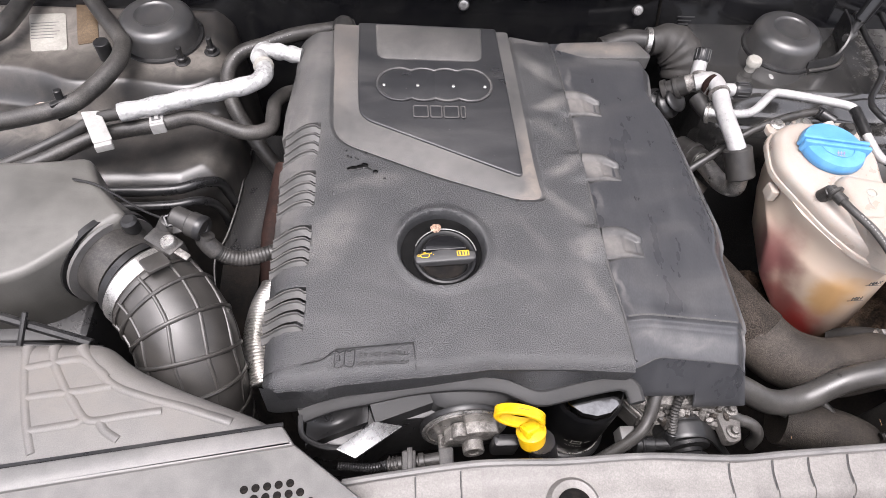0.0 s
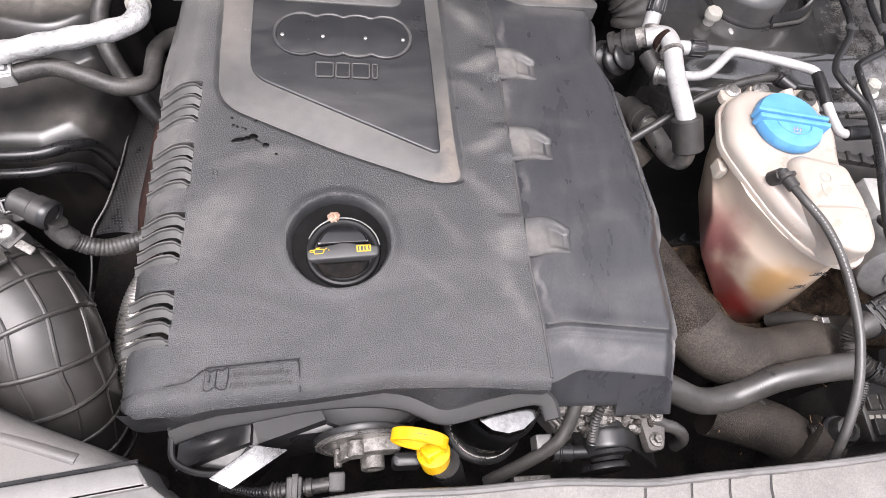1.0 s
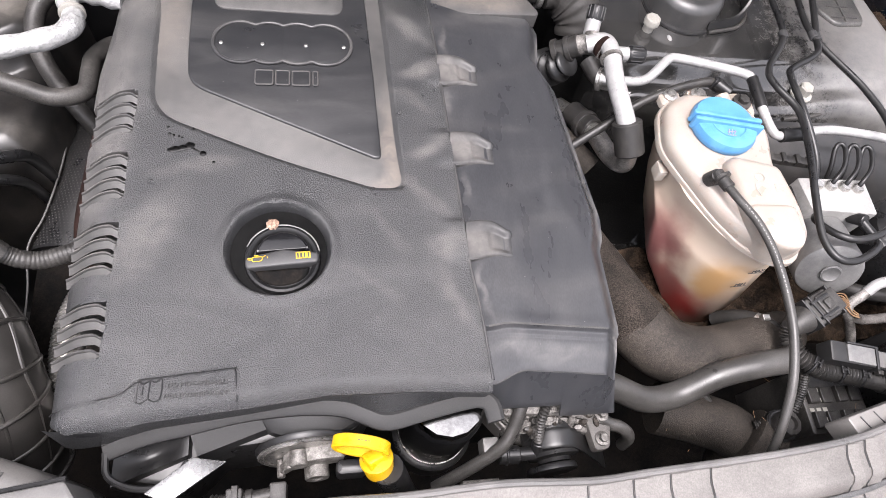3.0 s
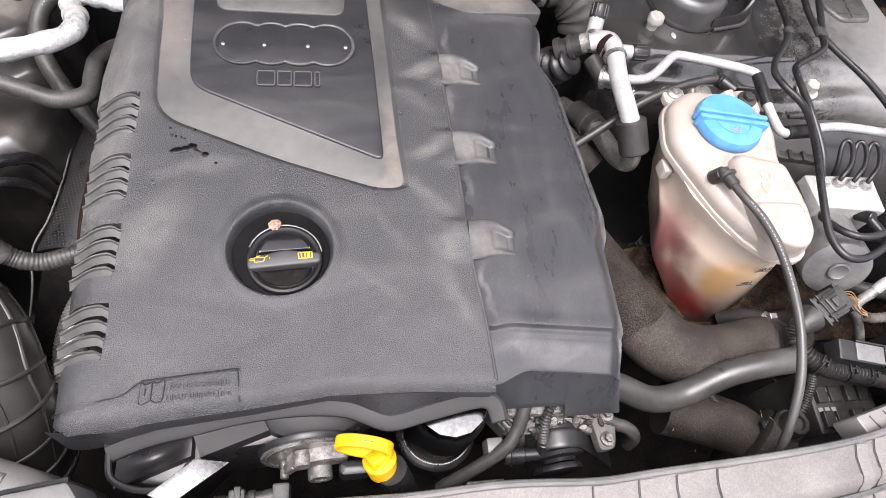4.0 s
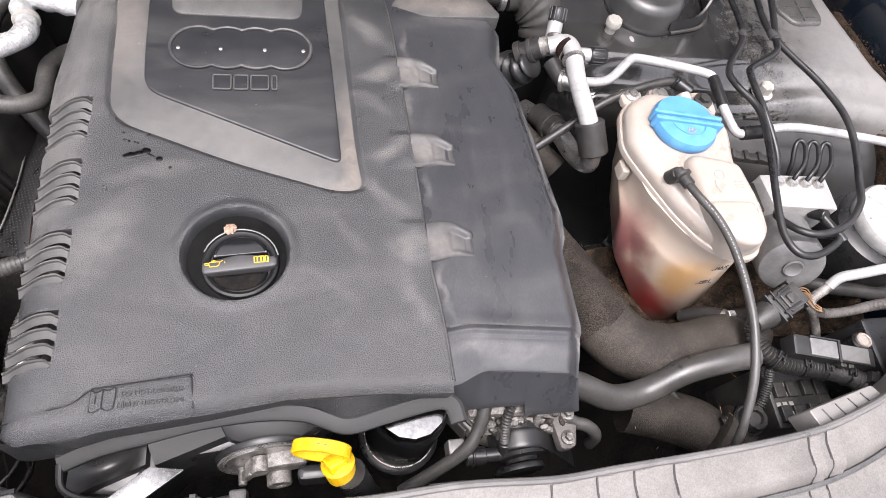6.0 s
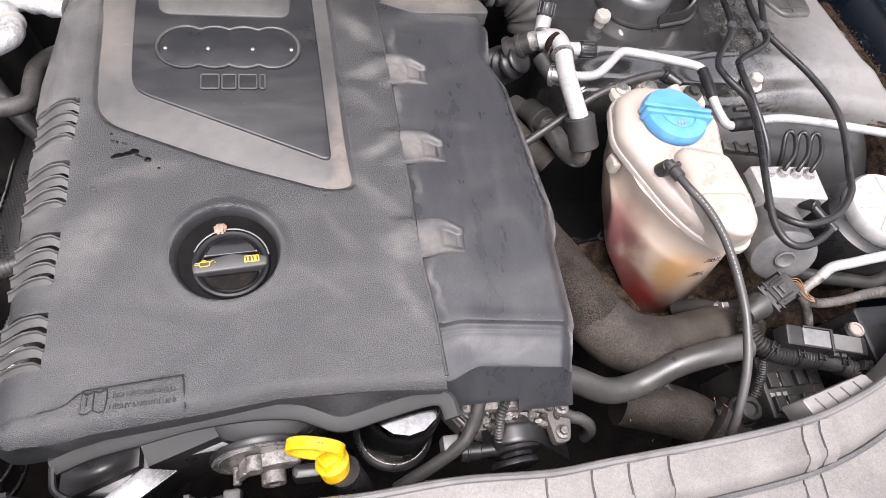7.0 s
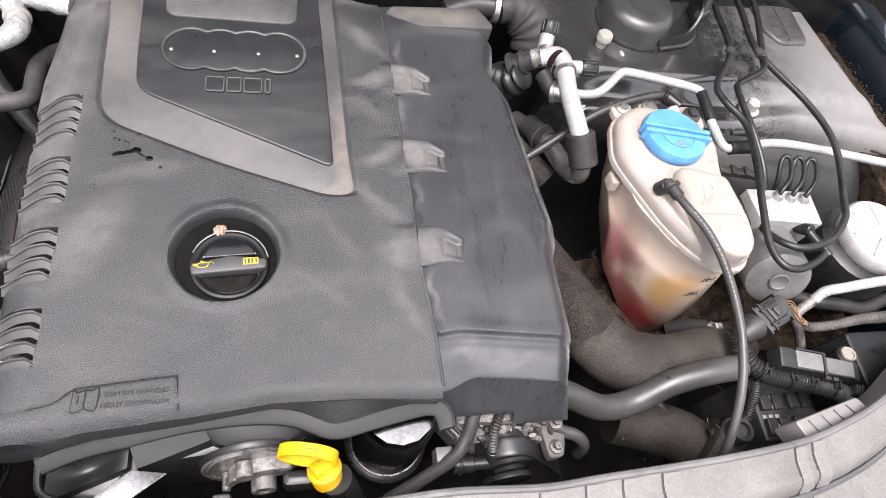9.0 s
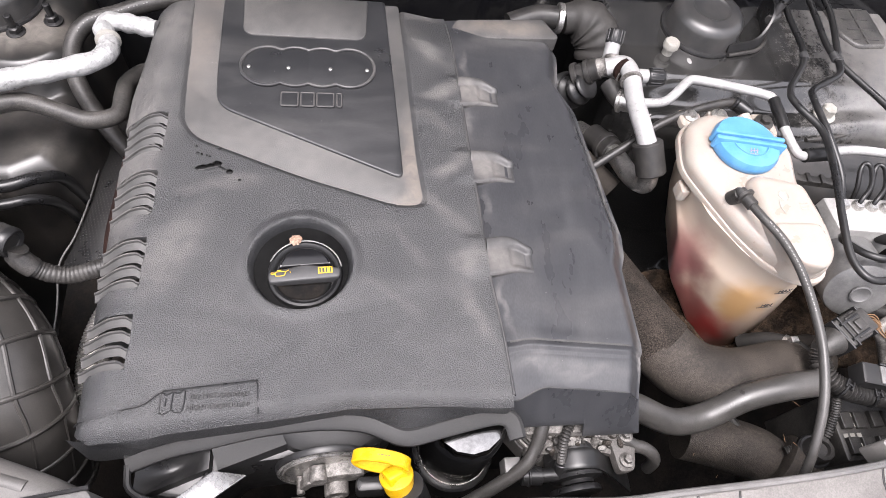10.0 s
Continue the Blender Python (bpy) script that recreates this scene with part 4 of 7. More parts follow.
# ---------------------------------------------------------------- below the cover's front
timing = thing("timing_cover", (-0.03, -0.12, -0.16), "dark grey plastic timing chain cover", "engine part")
part("housing", slab(round_poly([(-0.148, -0.146), (-0.142, -0.170), (-0.10, -0.178), (-0.072, -0.150), (0.06, -0.140), (0.085, -0.10), (-0.148, -0.10)], 0.006, 4), -0.2, -0.078, 0.006), BLACK, timing)


def web_xyz(u, v):
    x = -0.088 + 0.058 * u + 0.010 * v
    y = -0.126 + 0.008 * u - 0.030 * v + 0.010 * u * v
    return x, y, -0.050 - 0.010 * v + 0.006 * u


part("web", sheet(web_xyz, 12, 8, 0.06), LIPPLASTIC, timing, "grey moulded web")


def bulge_xyz(u, v):
    x = -0.026 + 0.098 * u
    arch = math.sin(math.pi * (0.12 + 0.86 * u))
    return x, -0.122 - 0.006 * v - 0.020 * v * arch, -0.045 - 0.010 * v ** 2 - 0.006 * (1 - arch)


part("bulge", sheet(bulge_xyz, 24, 10, 0.06), LIPPLASTIC, timing, "grey moulded bulge")


def bowl_xyz(u, v):
    x = -0.146 + 0.060 * u
    return x, -0.142 + 0.012 * u - 0.034 * v + 0.010 * u * v, -0.062 - 0.016 * math.sin(math.pi * v) * math.sin(math.pi * min(1.0, u * 1.1))


part("bowl", sheet(bowl_xyz, 16, 12, 0.05), BLACK, timing)
part("rim", tube([(-0.152, -0.148, -0.058), (-0.148, -0.168, -0.060), (-0.125, -0.179, -0.06), (-0.100, -0.177, -0.06), (-0.084, -0.160, -0.056)], 0.003, 8), BLACK, timing)

actuator = thing("camshaft_actuator", (0.005, -0.17, -0.12), "round worn metal camshaft actuator with bolts", "engine part")
A = pose(0.0140, -0.1560, -0.0900, 84, 0, 4) @ Matrix.Diagonal((0.95, 0.95, 0.85, 1))
part("disc", lathe([(0.046, -0.010), (0.049, -0.009), (0.049, -0.006), (0.0475, -0.003), (0.043, -0.002), (0.042, -0.006), (0.0, -0.006)], 56, A), BLACK, actuator)
part("ring", lathe([(0.0440, -0.006), (0.0475, -0.001), (0.0455, 0.0005), (0.0435, -0.001)], 56, A), STEEL, actuator, "worn steel ring")
part("ring", lathe([(0.0400, -0.006), (0.0425, -0.001), (0.0410, 0.0005), (0.0390, -0.002)], 56, A), ALU, actuator, "worn steel ring")
part("face", lathe([(0.0405, -0.006), (0.0385, -0.0035), (0.018, -0.001), (0, -0.001)], 48, A), DUSTY_BLACK, actuator)
part("flange", slab(round_poly([(-0.024, -0.018), (-0.020, -0.026), (0.034, -0.020), (0.036, 0.000), (0.014, 0.004), (-0.016, -0.002)], 0.006, 4), -0.006, 0.013, 0.0015, A @ pose(0, 0.016, 0)), ALU, actuator, "cast metal flange")
part("arm", slab(round_poly([(-0.030, -0.028), (-0.022, -0.030), (-0.010, -0.010), (-0.018, -0.006)], 0.003, 3), 0.006, 0.015, 0.001, A @ pose(0, 0.016, 0)), ALU, actuator)
part("boss", lathe([(0.0120, 0.004), (0.0120, 0.024), (0.0112, 0.0255), (0.006, 0.0255), (0.005, 0.024), (0, 0.024)], 28, A @ pose(0.008, -0.010, 0)), ALU, actuator)
part("boss", lathe([(0.0085, 0.000), (0.0085, 0.014), (0.0072, 0.016), (0, 0.016)], 24, A @ pose(-0.008, 0.014, 0)), ALU, actuator)
part("boss", lathe([(0.004, 0.0), (0.004, 0.018), (0.003, 0.019), (0, 0.019)], 16, A @ pose(-0.026, -0.010, 0)), ALU, actuator)
part("plastic_lug", box(0.040, 0.068, -0.180, -0.166, -0.10, -0.068, 0.005, 0.006), BLACK, actuator)
sensor = thing("sensor_plug", (-0.03, -0.19, -0.08), "grey sensor with a black plug and cable", "sensor")
part("body", merge(box(-0.014, 0.003, -0.206, -0.186, -0.072, -0.050, 0.002, 0.003), rod((-0.012, -0.197, -0.058), (-0.040, -0.200, -0.060), 0.0075), rod((-0.030, -0.199, -0.059), (-0.037, -0.1997, -0.0595), 0.0095)), DUSTY_BLACK, sensor)
plug = part("plug", merge(box(-0.056, -0.040, -0.212, -0.189, -0.070, -0.048, 0.002, 0.003), rod((-0.055, -0.201, -0.060), (-0.072, -0.203, -0.062), 0.0085), box(-0.050, -0.044, -0.214, -0.187, -0.055, -0.044, 0.001), *[rod((-0.060 - 0.004 * k, -0.2015, -0.060), (-0.0618 - 0.004 * k, -0.2017, -0.0602), 0.0094) for k in range(3)]), DUSTY_BLACK, sensor)
part("cable", tube([(-0.070, -0.203, -0.062), (-0.078, -0.203, -0.060), (-0.065, -0.199, -0.062), (-0.09, -0.2, -0.08), (-0.13, -0.19, -0.11)], 0.005, 10, ripple=0.1, pitch=0.004), BLACK, sensor)

sensor.location.y += 0.004
sensor.scale = (0.85, 0.85, 0.85)
strip = part("silver_strip", slab(round_poly([(-0.115, -0.185), (-0.079, -0.159), (-0.051, -0.164), (-0.096, -0.194)], 0.0015, 3), -0.0475, -0.045, 0.0008), SILVER, None, "silvery white label strip under the cover", category="label strip")

dip = thing("dipstick", (0.085, -0.18, -0.1), "bright yellow plastic oil dipstick handle", "dipstick")
DM = pose(0.0615, -0.1620, -0.0285, 82, 0, -12) @ Matrix.Diagonal((0.96, 0.96, 0.74, 1))


def dip_ring(rows):
    """A thick oval band: (x radius, y radius, height) round its closed section."""
    bm = bmesh.new()
    rings = [[bm.verts.new(DM @ Vector((rx * math.cos(a), ry * math.sin(a), h))) for a in (2 * math.pi * k / 44 for k in range(44))] for rx, ry, h in rows]
    for r0, r1 in zip(rings, rings[1:] + rings[:1]):
        for k in range(44):
            bm.faces.new((r0[k], r0[(k + 1) % 44], r1[(k + 1) % 44], r1[k]))
    return bm


loop_part = part("loop", dip_ring([(0.0250, 0.0150, -0.0075), (0.0262, 0.0162, -0.0062), (0.0262, 0.0162, 0.0062), (0.0250, 0.0150, 0.0075), (0.0222, 0.0122, 0.0075), (0.0210, 0.0110, 0.0062), (0.0210, 0.0110, -0.0062), (0.0222, 0.0122, -0.0075)]), YELLOW, dip)
SM = aim((0.0775, -0.1760, -0.058), (0.0715, -0.1640, -0.030))
part("stem", merge(lathe([(0.0132, -0.004), (0.0138, 0.002), (0.0138, 0.010), (0.0150, 0.0105), (0.0150, 0.0135), (0.0125, 0.016), (0.0095, 0.022), (0, 0.024)], 28, SM), slab(round_poly([(-0.010, -0.004), (0.012, -0.004), (0.010, 0.010), (-0.008, 0.010)], 0.003, 3), 0.010, 0.026, 0.003, SM)), YELLOW, dip)
part("moulded_print", merge(*[box(-0.0012, 0.0010, -0.0004, 0.0004, -0.0002, 0.0003, 0.0001, 0, DM @ pose(-0.003 + 0.003 * k, 0.0162, 0.0, -90, 0, 0)) for k in range(4)]), INK, loop_part)
part("guide_tube", tube([(0.085, -0.179, -0.055), (0.092, -0.185, -0.08), (0.102, -0.19, -0.13), (0.115, -0.19, -0.2)], 0.0145, 14), BLACK, dip)

filt = thing("oil_filter", (0.137, -0.152, -0.13), "glossy black metal oil filter with faint print", "oil filter")
FM = pose(0.1455, -0.1230, -0.050, -2, 0, 0) @ pose(0, 0, 0.0475)
part("end_cap", lathe([(0.036, -0.058), (0.0350, -0.051), (0.0335, -0.0485), (0.012, -0.0475), (0, -0.0475)], 14, FM @ pose(0, 0, 0, 0, 0, 13)), CHROME, filt, "bright faceted metal end")
part("can", lathe([(0.0, -0.056), (0.0345, -0.056), (0.0375, -0.061), (0.038, -0.066), (0.038, -0.155), (0.037, -0.158)], 64, FM), CAN, filt)
part("rim", lathe([(0.037, -0.161), (0.0386, -0.1602), (0.0390, -0.1590), (0.0384, -0.1578), (0.036, -0.1578)], 64, FM), STEEL, filt)
part("base", lathe([(0.044, -0.20), (0.044, -0.168), (0.040, -0.165), (0, -0.165)], 32, FM), BLACK, filt)
def wrap(x0, x1, z0, z1, r=0.03815, axis=(0.0, 0.0)):
    bm = bmesh.new()
    cols = []
    for k in range(5):
        a = (x0 + (x1 - x0) * k / 4) / r - math.pi / 2
        cols.append([bm.verts.new((axis[0] + r * math.cos(a), axis[1] + r * math.sin(a), z)) for z in (z0, z1)])
    for c, d in zip(cols, cols[1:]):
        bm.faces.new((c[0], d[0], d[1], c[1]))
    return bm
part("print", turned(merge(wrap(-0.012, 0.000, -0.1240, -0.1225), wrap(-0.012, 0.000, -0.1170, -0.1155), wrap(-0.012, -0.0108, -0.1240, -0.1155), wrap(-0.0012, 0.0, -0.1240, -0.1155), wrap(-0.019, -0.015, -0.1210, -0.1195), wrap(0.003, 0.009, -0.1190, -0.1170), *[wrap(-0.016 + 0.004 * k, -0.0135 + 0.004 * k, -0.1320, -0.1300) for k in range(5)], *[wrap(0.022 + 0.003 * k, 0.024 + 0.003 * k, -0.12 + 0.002 * k, -0.114 + 0.002 * k) for k in range(5)]), FM), STICKER, filt)

# ---------------------------------------------------------------- alternator corner
alt = thing("alternator", (0.25, -0.14, -0.2), "dirty cast aluminium alternator with black pulley", "alternator")
part("casing", merge(lathe([(0.04, -0.04), (0.052, -0.03), (0.055, 0.0), (0.050, 0.015), (0.03, 0.02), (0, 0.02)], 40, pose(0.262, -0.118, -0.125, 65, 0, 10)), box(0.205, 0.30, -0.135, -0.09, -0.125, -0.085, 0.006, 0.006)), ALU, alt)
random.seed(11)
for k in range(11):
    part("cooling_fin", box(-0.0013, 0.0013, -0.013, 0.013, -0.022, 0.004, 0.0008, 0.0006, pose(0.196 + 0.0042 * k, -0.136 + 0.0012 * k, -0.098 + random.uniform(-0.002, 0.002), -12, random.uniform(-6, 6), 34 + 1.5 * k)), ALU if k % 2 else DUSTY_BLACK, alt)
for k in range(6):
    def strap_xyz(u, v, k=k):
        x = 0.226 + 0.090 * u
        y = -0.1120 - 0.0062 * k - 0.008 * u + 0.0045 * math.sin(math.pi * u) - 0.0048 * v
        return x, y, -0.088 - 0.0028 * k - 0.010 * u * u + 0.0018 * noise.noise(Vector((u * 7, k * 3.1, 0.5))) - 0.0025 * v * v
    part("cast_rib", sheet(strap_xyz, 30, 4, 0.010), ALU, alt)
for k in range(46):
    u, r = random.random(), random.uniform(0.0018, 0.0042)
    part("casting", lathe([(r, -0.012), (r, 0.001), (r * 0.8, 0.0025), (0, 0.0028)], 8, pose(0.205 + 0.108 * u, random.uniform(-0.148, -0.116), -0.094 - 0.010 * u, random.uniform(-30, 20), random.uniform(-25, 25), 0) @ Matrix.Diagonal((random.uniform(0.8, 1.9), 1, 1, 1))), random.choice((ALU, ALU, DUSTY_BLACK, DUSTY_RUBBER)), alt)
part("pulley", lathe([(0.0, 0.03), (0.022, 0.03), (0.024, 0.026), (0.036, 0.024), (0.038, 0.020), (0.034, 0.016), (0.038, 0.012), (0.034, 0.008), (0.040, 0.003), (0.040, -0.01)], 40, pose(0.2640, -0.1500, -0.130, 88, 0, 4) @ Matrix.Diagonal((0.74, 0.74, 0.9, 1))), BLACK, alt)
part("pulley_face", lathe([(0.034, 0.0), (0.036, 0.002), (0.036, 0.006), (0.028, 0.008), (0.012, 0.006), (0, 0.006)], 36, pose(0.2640, -0.1790, -0.136, 88, 0, 4) @ Matrix.Diagonal((0.74, 0.74, 1, 1))), BLACK, alt)
belt = thing("drive_belt", (0.29, -0.16, -0.15), "smooth black rubber drive belt on the pulley", "belt")
BELT = smooth_line([(0.234, -0.146, -0.130), (0.243, -0.146, -0.107), (0.262, -0.146, -0.0975), (0.282, -0.147, -0.103), (0.306, -0.152, -0.130), (0.345, -0.160, -0.185)], 0.003)[0]
def belt_xyz(u, v):
    # the flat back of the belt, its edges slightly rounded
    c = BELT[min(len(BELT) - 1, int(u * (len(BELT) - 1) + 0.5))]
    return c.x, c.y - 0.020 * v, c.z - 0.0012 * abs(2 * v - 1) ** 6
part("band", sheet(belt_xyz, len(BELT) - 1, 12, 0.003), BELTBACK, belt)
part("flange", slab(round_poly([(0.296, -0.128), (0.318, -0.126), (0.326, -0.142), (0.320, -0.170), (0.303, -0.172), (0.300, -0.150)], 0.006, 4), -0.118, -0.104, 0.0025), TAPE_GREY, alt)
for bx, by in ((0.312, -0.1605), (0.316, -0.136)):
    part("bolt_lug", merge(lathe([(0.0075, 0), (0.0075, 0.003), (0.006, 0.004), (0, 0.004)], 20, pose(bx, by, -0.1045, -10, 0, 0)), lathe([(0.0045, 0), (0.0045, 0.005), (0.003, 0.0055), (0, 0.0045)], 6, pose(bx, by, -0.1010, -10, 0, 0))), ALU, alt)
stub = part("pipe_stub", tube([(0.312, -0.138, -0.106), (0.3275, -0.1451, -0.110), (0.3366, -0.1476, -0.111), (0.347, -0.1532, -0.117), (0.354, -0.1579, -0.132), (0.356, -0.1605, -0.155)], 0.0068, 16), HOSE, None, "dusty grey pipe stub beside the alternator", category="pipe")
hose_a = part("metal_hose", tube([(0.224, -0.108, -0.064), (0.2232, -0.1216, -0.070), (0.220, -0.1332, -0.078), (0.2154, -0.1459, -0.088), (0.2034, -0.1615, -0.100), (0.1788, -0.1742, -0.120), (0.14, -0.190, -0.15)], 0.0068, 14), HOSE, None, "dull grey hose curving down past the oil filter", category="hose")
hose_b = thing("conduit_elbow", (0.225, -0.155, -0.12), "corrugated black conduit with an elbow plug", "cable conduit")
part("conduit", tube([(0.268, -0.117, -0.068), (0.2598, -0.1224, -0.070), (0.2503, -0.1277, -0.075), (0.2448, -0.1389, -0.085), (0.2438, -0.1522, -0.100), (0.2453, -0.1598, -0.110)], 0.0046, 12, ripple=0.17, pitch=0.0034), DUSTY_BLACK, hose_b)
part("elbow", merge(rod((0.2450, -0.158, -0.107), (0.2454, -0.168, -0.121), 0.0070), rod((0.2454, -0.167, -0.120), (0.222, -0.167, -0.121), 0.0070), rod((0.226, -0.167, -0.121), (0.205, -0.166, -0.121), 0.0095), rod((0.214, -0.1665, -0.121), (0.211, -0.1664, -0.121), 0.0108)), BLACK, hose_b)
bits = thing("wiring_plugs", (0.18, -0.16, -0.15), "pale and black wiring plugs beside the filter", "wiring plug")
part("pale_plug", box(0.186, 0.203, -0.165, -0.150, -0.128, -0.105, 0.002, 0.002), GREY, bits)
part("bracket", box(0.17, 0.21, -0.198, -0.185, -0.165, -0.15, 0.002), ALU, bits)

# ---------------------------------------------------------------- front slam panel
slam = thing("slam_panel", (0.15, -0.35, -0.12), "weathered grey plastic slam panel cover with ribs", "slam panel")
SLAM_BACK = [(-0.75, -0.26), (-0.20, -0.236), (-0.106, -0.217), (-0.06, -0.211), (0.02, -0.203), (0.10, -0.203), (0.182, -0.200), (0.265, -0.204), (0.324, -0.201), (0.449, -0.195), (0.536, -0.187), (0.588, -0.176), (0.646, -0.157), (0.70, -0.13), (0.78, -0.08), (0.9, 0.0)]


def slam_xyz(u, v):
    x = -0.20 + 1.05 * u
    yb = lerp_table(SLAM_BACK, x)
    depth = 0.26 * v
    z = -0.034 - 0.006 * sstep(0.0, 0.02, depth) - 0.020 * sstep(0.035, 0.055, depth) - 0.1 * max(0.0, depth - 0.06)
    return x, yb - depth, z


part("top", sheet(slam_xyz, 110, 60, 0.05), SLAM, slam)
part("rear_bead", tube([(x, y - 0.002, -0.032) for x, y in SLAM_BACK if x > -0.19], 0.0035, 8, 0.008), GREY, slam)
for x, w in ((-0.039, 0.020), (0.003, 0.018), (0.261, 0.018), (0.305, 0.018), (0.342, 0.018), (0.383, 0.018), (0.533, 0.012), (0.555, 0.014)):
    yb = lerp_table(SLAM_BACK, x)
    def strip_xyz(u, v, x=x, w=w, yb=yb):
        depth = 0.006 + 0.150 * v
        zz = -0.034 - 0.006 * sstep(0.0, 0.02, depth) - 0.020 * sstep(0.035, 0.055, depth) - 0.1 * max(0.0, depth - 0.06)
        return x + w * u - 0.05 * (depth - 0.006) * (x - 0.15), yb - depth, zz + 0.0016
    part("rib", sheet(strip_xyz, 3, 40, 0.004), SLAM, slam)
    # darker bead beside each rib paints the shaded line at its step
    part("groove_shade", tube([Vector(strip_xyz(-0.06, k / 12)) - Vector((0, 0, 0.0012)) for k in range(13)], 0.0006, 6, 0.006), SATIN, slam)
# dark bead paints the shadow gap before the lower level
part("gap_shadow", tube([(x, lerp_table(SLAM_BACK, x) - 0.050, -0.0520) for x in (-0.15, -0.05, 0.05, 0.15, 0.25, 0.35, 0.45, 0.53, 0.58, 0.63, 0.68)], 0.0028, 6, 0.01), INK, slam)
# black disc in place of an opening, the hole's shade as colour
part("boss_hole", lathe([(0.0165, -0.05), (0.0165, -0.0345), (0.015, -0.0335), (0, -0.0335)], 28, pose(0.105, -0.245, 0.0)), UNDER, slam)
part("round_boss", lathe([(0.026, -0.06), (0.026, -0.040), (0.022, -0.034), (0.014, -0.036), (0.012, -0.05), (0, -0.05)], 36, pose(0.105, -0.243, 0.0)), SLAM, slam)
grille = part("slotted_tray", slab(round_poly([(0.553, -0.166), (0.640, -0.146), (0.655, -0.166), (0.563, -0.190)], 0.004, 3), -0.08, -0.045, 0.002), TRAY, None, "pale grey ribbed plastic tray beside the slam panel", category="plastic tray")
for k in range(4):
    f = 0.16 + 0.22 * k
    a, b = Vector((0.556, -0.169, 0)).lerp(Vector((0.636, -0.150, 0)), f), Vector((0.566, -0.186, 0)).lerp(Vector((0.648, -0.164, 0)), f)
    # black rods on the tray's top paint the shade of its thin recesses
    part("groove_shade", rod((a.x, a.y, -0.0448), (b.x, b.y, -0.0448), 0.0008, 8), BLACK, grille)

# ---------------------------------------------------------------- intake duct
duct = thing("intake_duct", (-0.3, -0.2, -0.1), "light grey plastic air intake duct with moulded ribs", "intake duct")
DUCT = [(-0.72, -0.075), (-0.43, -0.090), (-0.332, -0.090), (-0.304, -0.114), (-0.256, -0.137), (-0.186, -0.164), (-0.163, -0.177), (-0.172, -0.20), (-0.39, -0.225), (-0.72, -0.27)]
part("upper_shell", slab(round_poly(DUCT, [0, 0.01, 0.02, 0.02, 0.02, 0.02, 0.008, 0.004, 0, 0], 4), -0.12, 0.0, 0.016, None, 6), DUCTGREY, duct)
part("flange", slab(round_poly([(-0.72, -0.246), (-0.39, -0.208), (-0.158, -0.1765), (-0.146, -0.194), (-0.384, -0.228), (-0.72, -0.27)], 0.003, 3), -0.05, 0.004, 0.003), GREY, duct)
part("front_plate", slab(round_poly([(-0.72, -0.262), (-0.384, -0.223), (-0.149, -0.190), (-0.088, -0.238), (-0.02, -0.30), (-0.02, -0.42), (-0.72, -0.42)], 0.004, 3), -0.06, 0.0, 0.004), GREY, duct)
part("flange_seam", tube([(-0.60, -0.232, 0.001), (-0.39, -0.2065, 0.001), (-0.158, -0.175, 0.001)], 0.0022, 6), BLACK, duct)
RIBS = [
    [(-0.400, -0.096), (-0.396, -0.117), (-0.388, -0.144), (-0.377, -0.174), (-0.367, -0.196)],
    [(-0.377, -0.096), (-0.370, -0.115), (-0.354, -0.139), (-0.338, -0.159), (-0.333, -0.168), (-0.349, -0.172), (-0.377, -0.176)],
    [(-0.352, -0.096), (-0.347, -0.104), (-0.332, -0.119), (-0.312, -0.136), (-0.283, -0.147), (-0.246, -0.158), (-0.204, -0.172)],
    [(-0.396, -0.118), (-0.372, -0.113), (-0.348, -0.110), (-0.329, -0.121), (-0.321, -0.128)],
    [(-0.386, -0.146), (-0.366, -0.143), (-0.338, -0.140), (-0.315, -0.136)],
    [(-0.345, -0.149), (-0.337, -0.160), (-0.325, -0.168), (-0.296, -0.164), (-0.266, -0.160)],
    [(-0.318, -0.168), (-0.311, -0.177), (-0.298, -0.185)],
]
for r in RIBS:
    part("rib", tube([(x, y, -0.0046) for x, y in r], 0.0060, 16), DUCTGREY, duct)
for k in range(5):
    for j in range(3):
        x, y = -0.1475 - 0.0095 * k + 0.009 * j, -0.2252 - 0.0011 * k - 0.0075 * j
        # black disc on the solid plate paints the shade of a vent hole
        part("vent_hole", lathe([(0.0034, 0), (0.0034, 0.0006), (0.0030, 0.0010), (0, 0.0010)], 16, pose(x, y, -0.0003)), UNDER, duct)
part("latch", tube([(-0.318, -0.222, -0.006), (-0.315, -0.230, -0.005), (-0.302, -0.229, -0.005), (-0.298, -0.220, -0.006)], 0.0014, 6), BLACK, duct)

# ---------------------------------------------------------------- air filter box and elbow
airbox = thing("air_filter_box", (-0.5, 0.05, -0.25), "dusty dark grey plastic air filter box", "air filter box")
part("lid", slab(round_poly([(-0.72, 0.128), (-0.46, 0.130), (-0.402, 0.138), (-0.386, 0.100), (-0.344, 0.056), (-0.383, 0.026), (-0.402, 0.006), (-0.428, -0.018), (-0.46, -0.029), (-0.72, -0.035)], [0, 0.03, 0.012, 0.02, 0.012, 0.01, 0.01, 0.02, 0.02, 0], 5), -0.12, 0.0, 0.009, None, 4), AIRBOX, airbox)
part("lower_box", box(-0.72, -0.40, -0.045, 0.12, -0.30, -0.10, 0.008, 0.01), BLACK, airbox)
part("strut", merge(rod((-0.47, -0.045, -0.03), (-0.36, -0.078, -0.035), 0.005, 8), rod((-0.46, -0.075, -0.04), (-0.35, -0.082, -0.04), 0.004, 8), rod((-0.425, -0.05, -0.02), (-0.43, -0.085, -0.04), 0.003, 8)), BLACK, airbox)
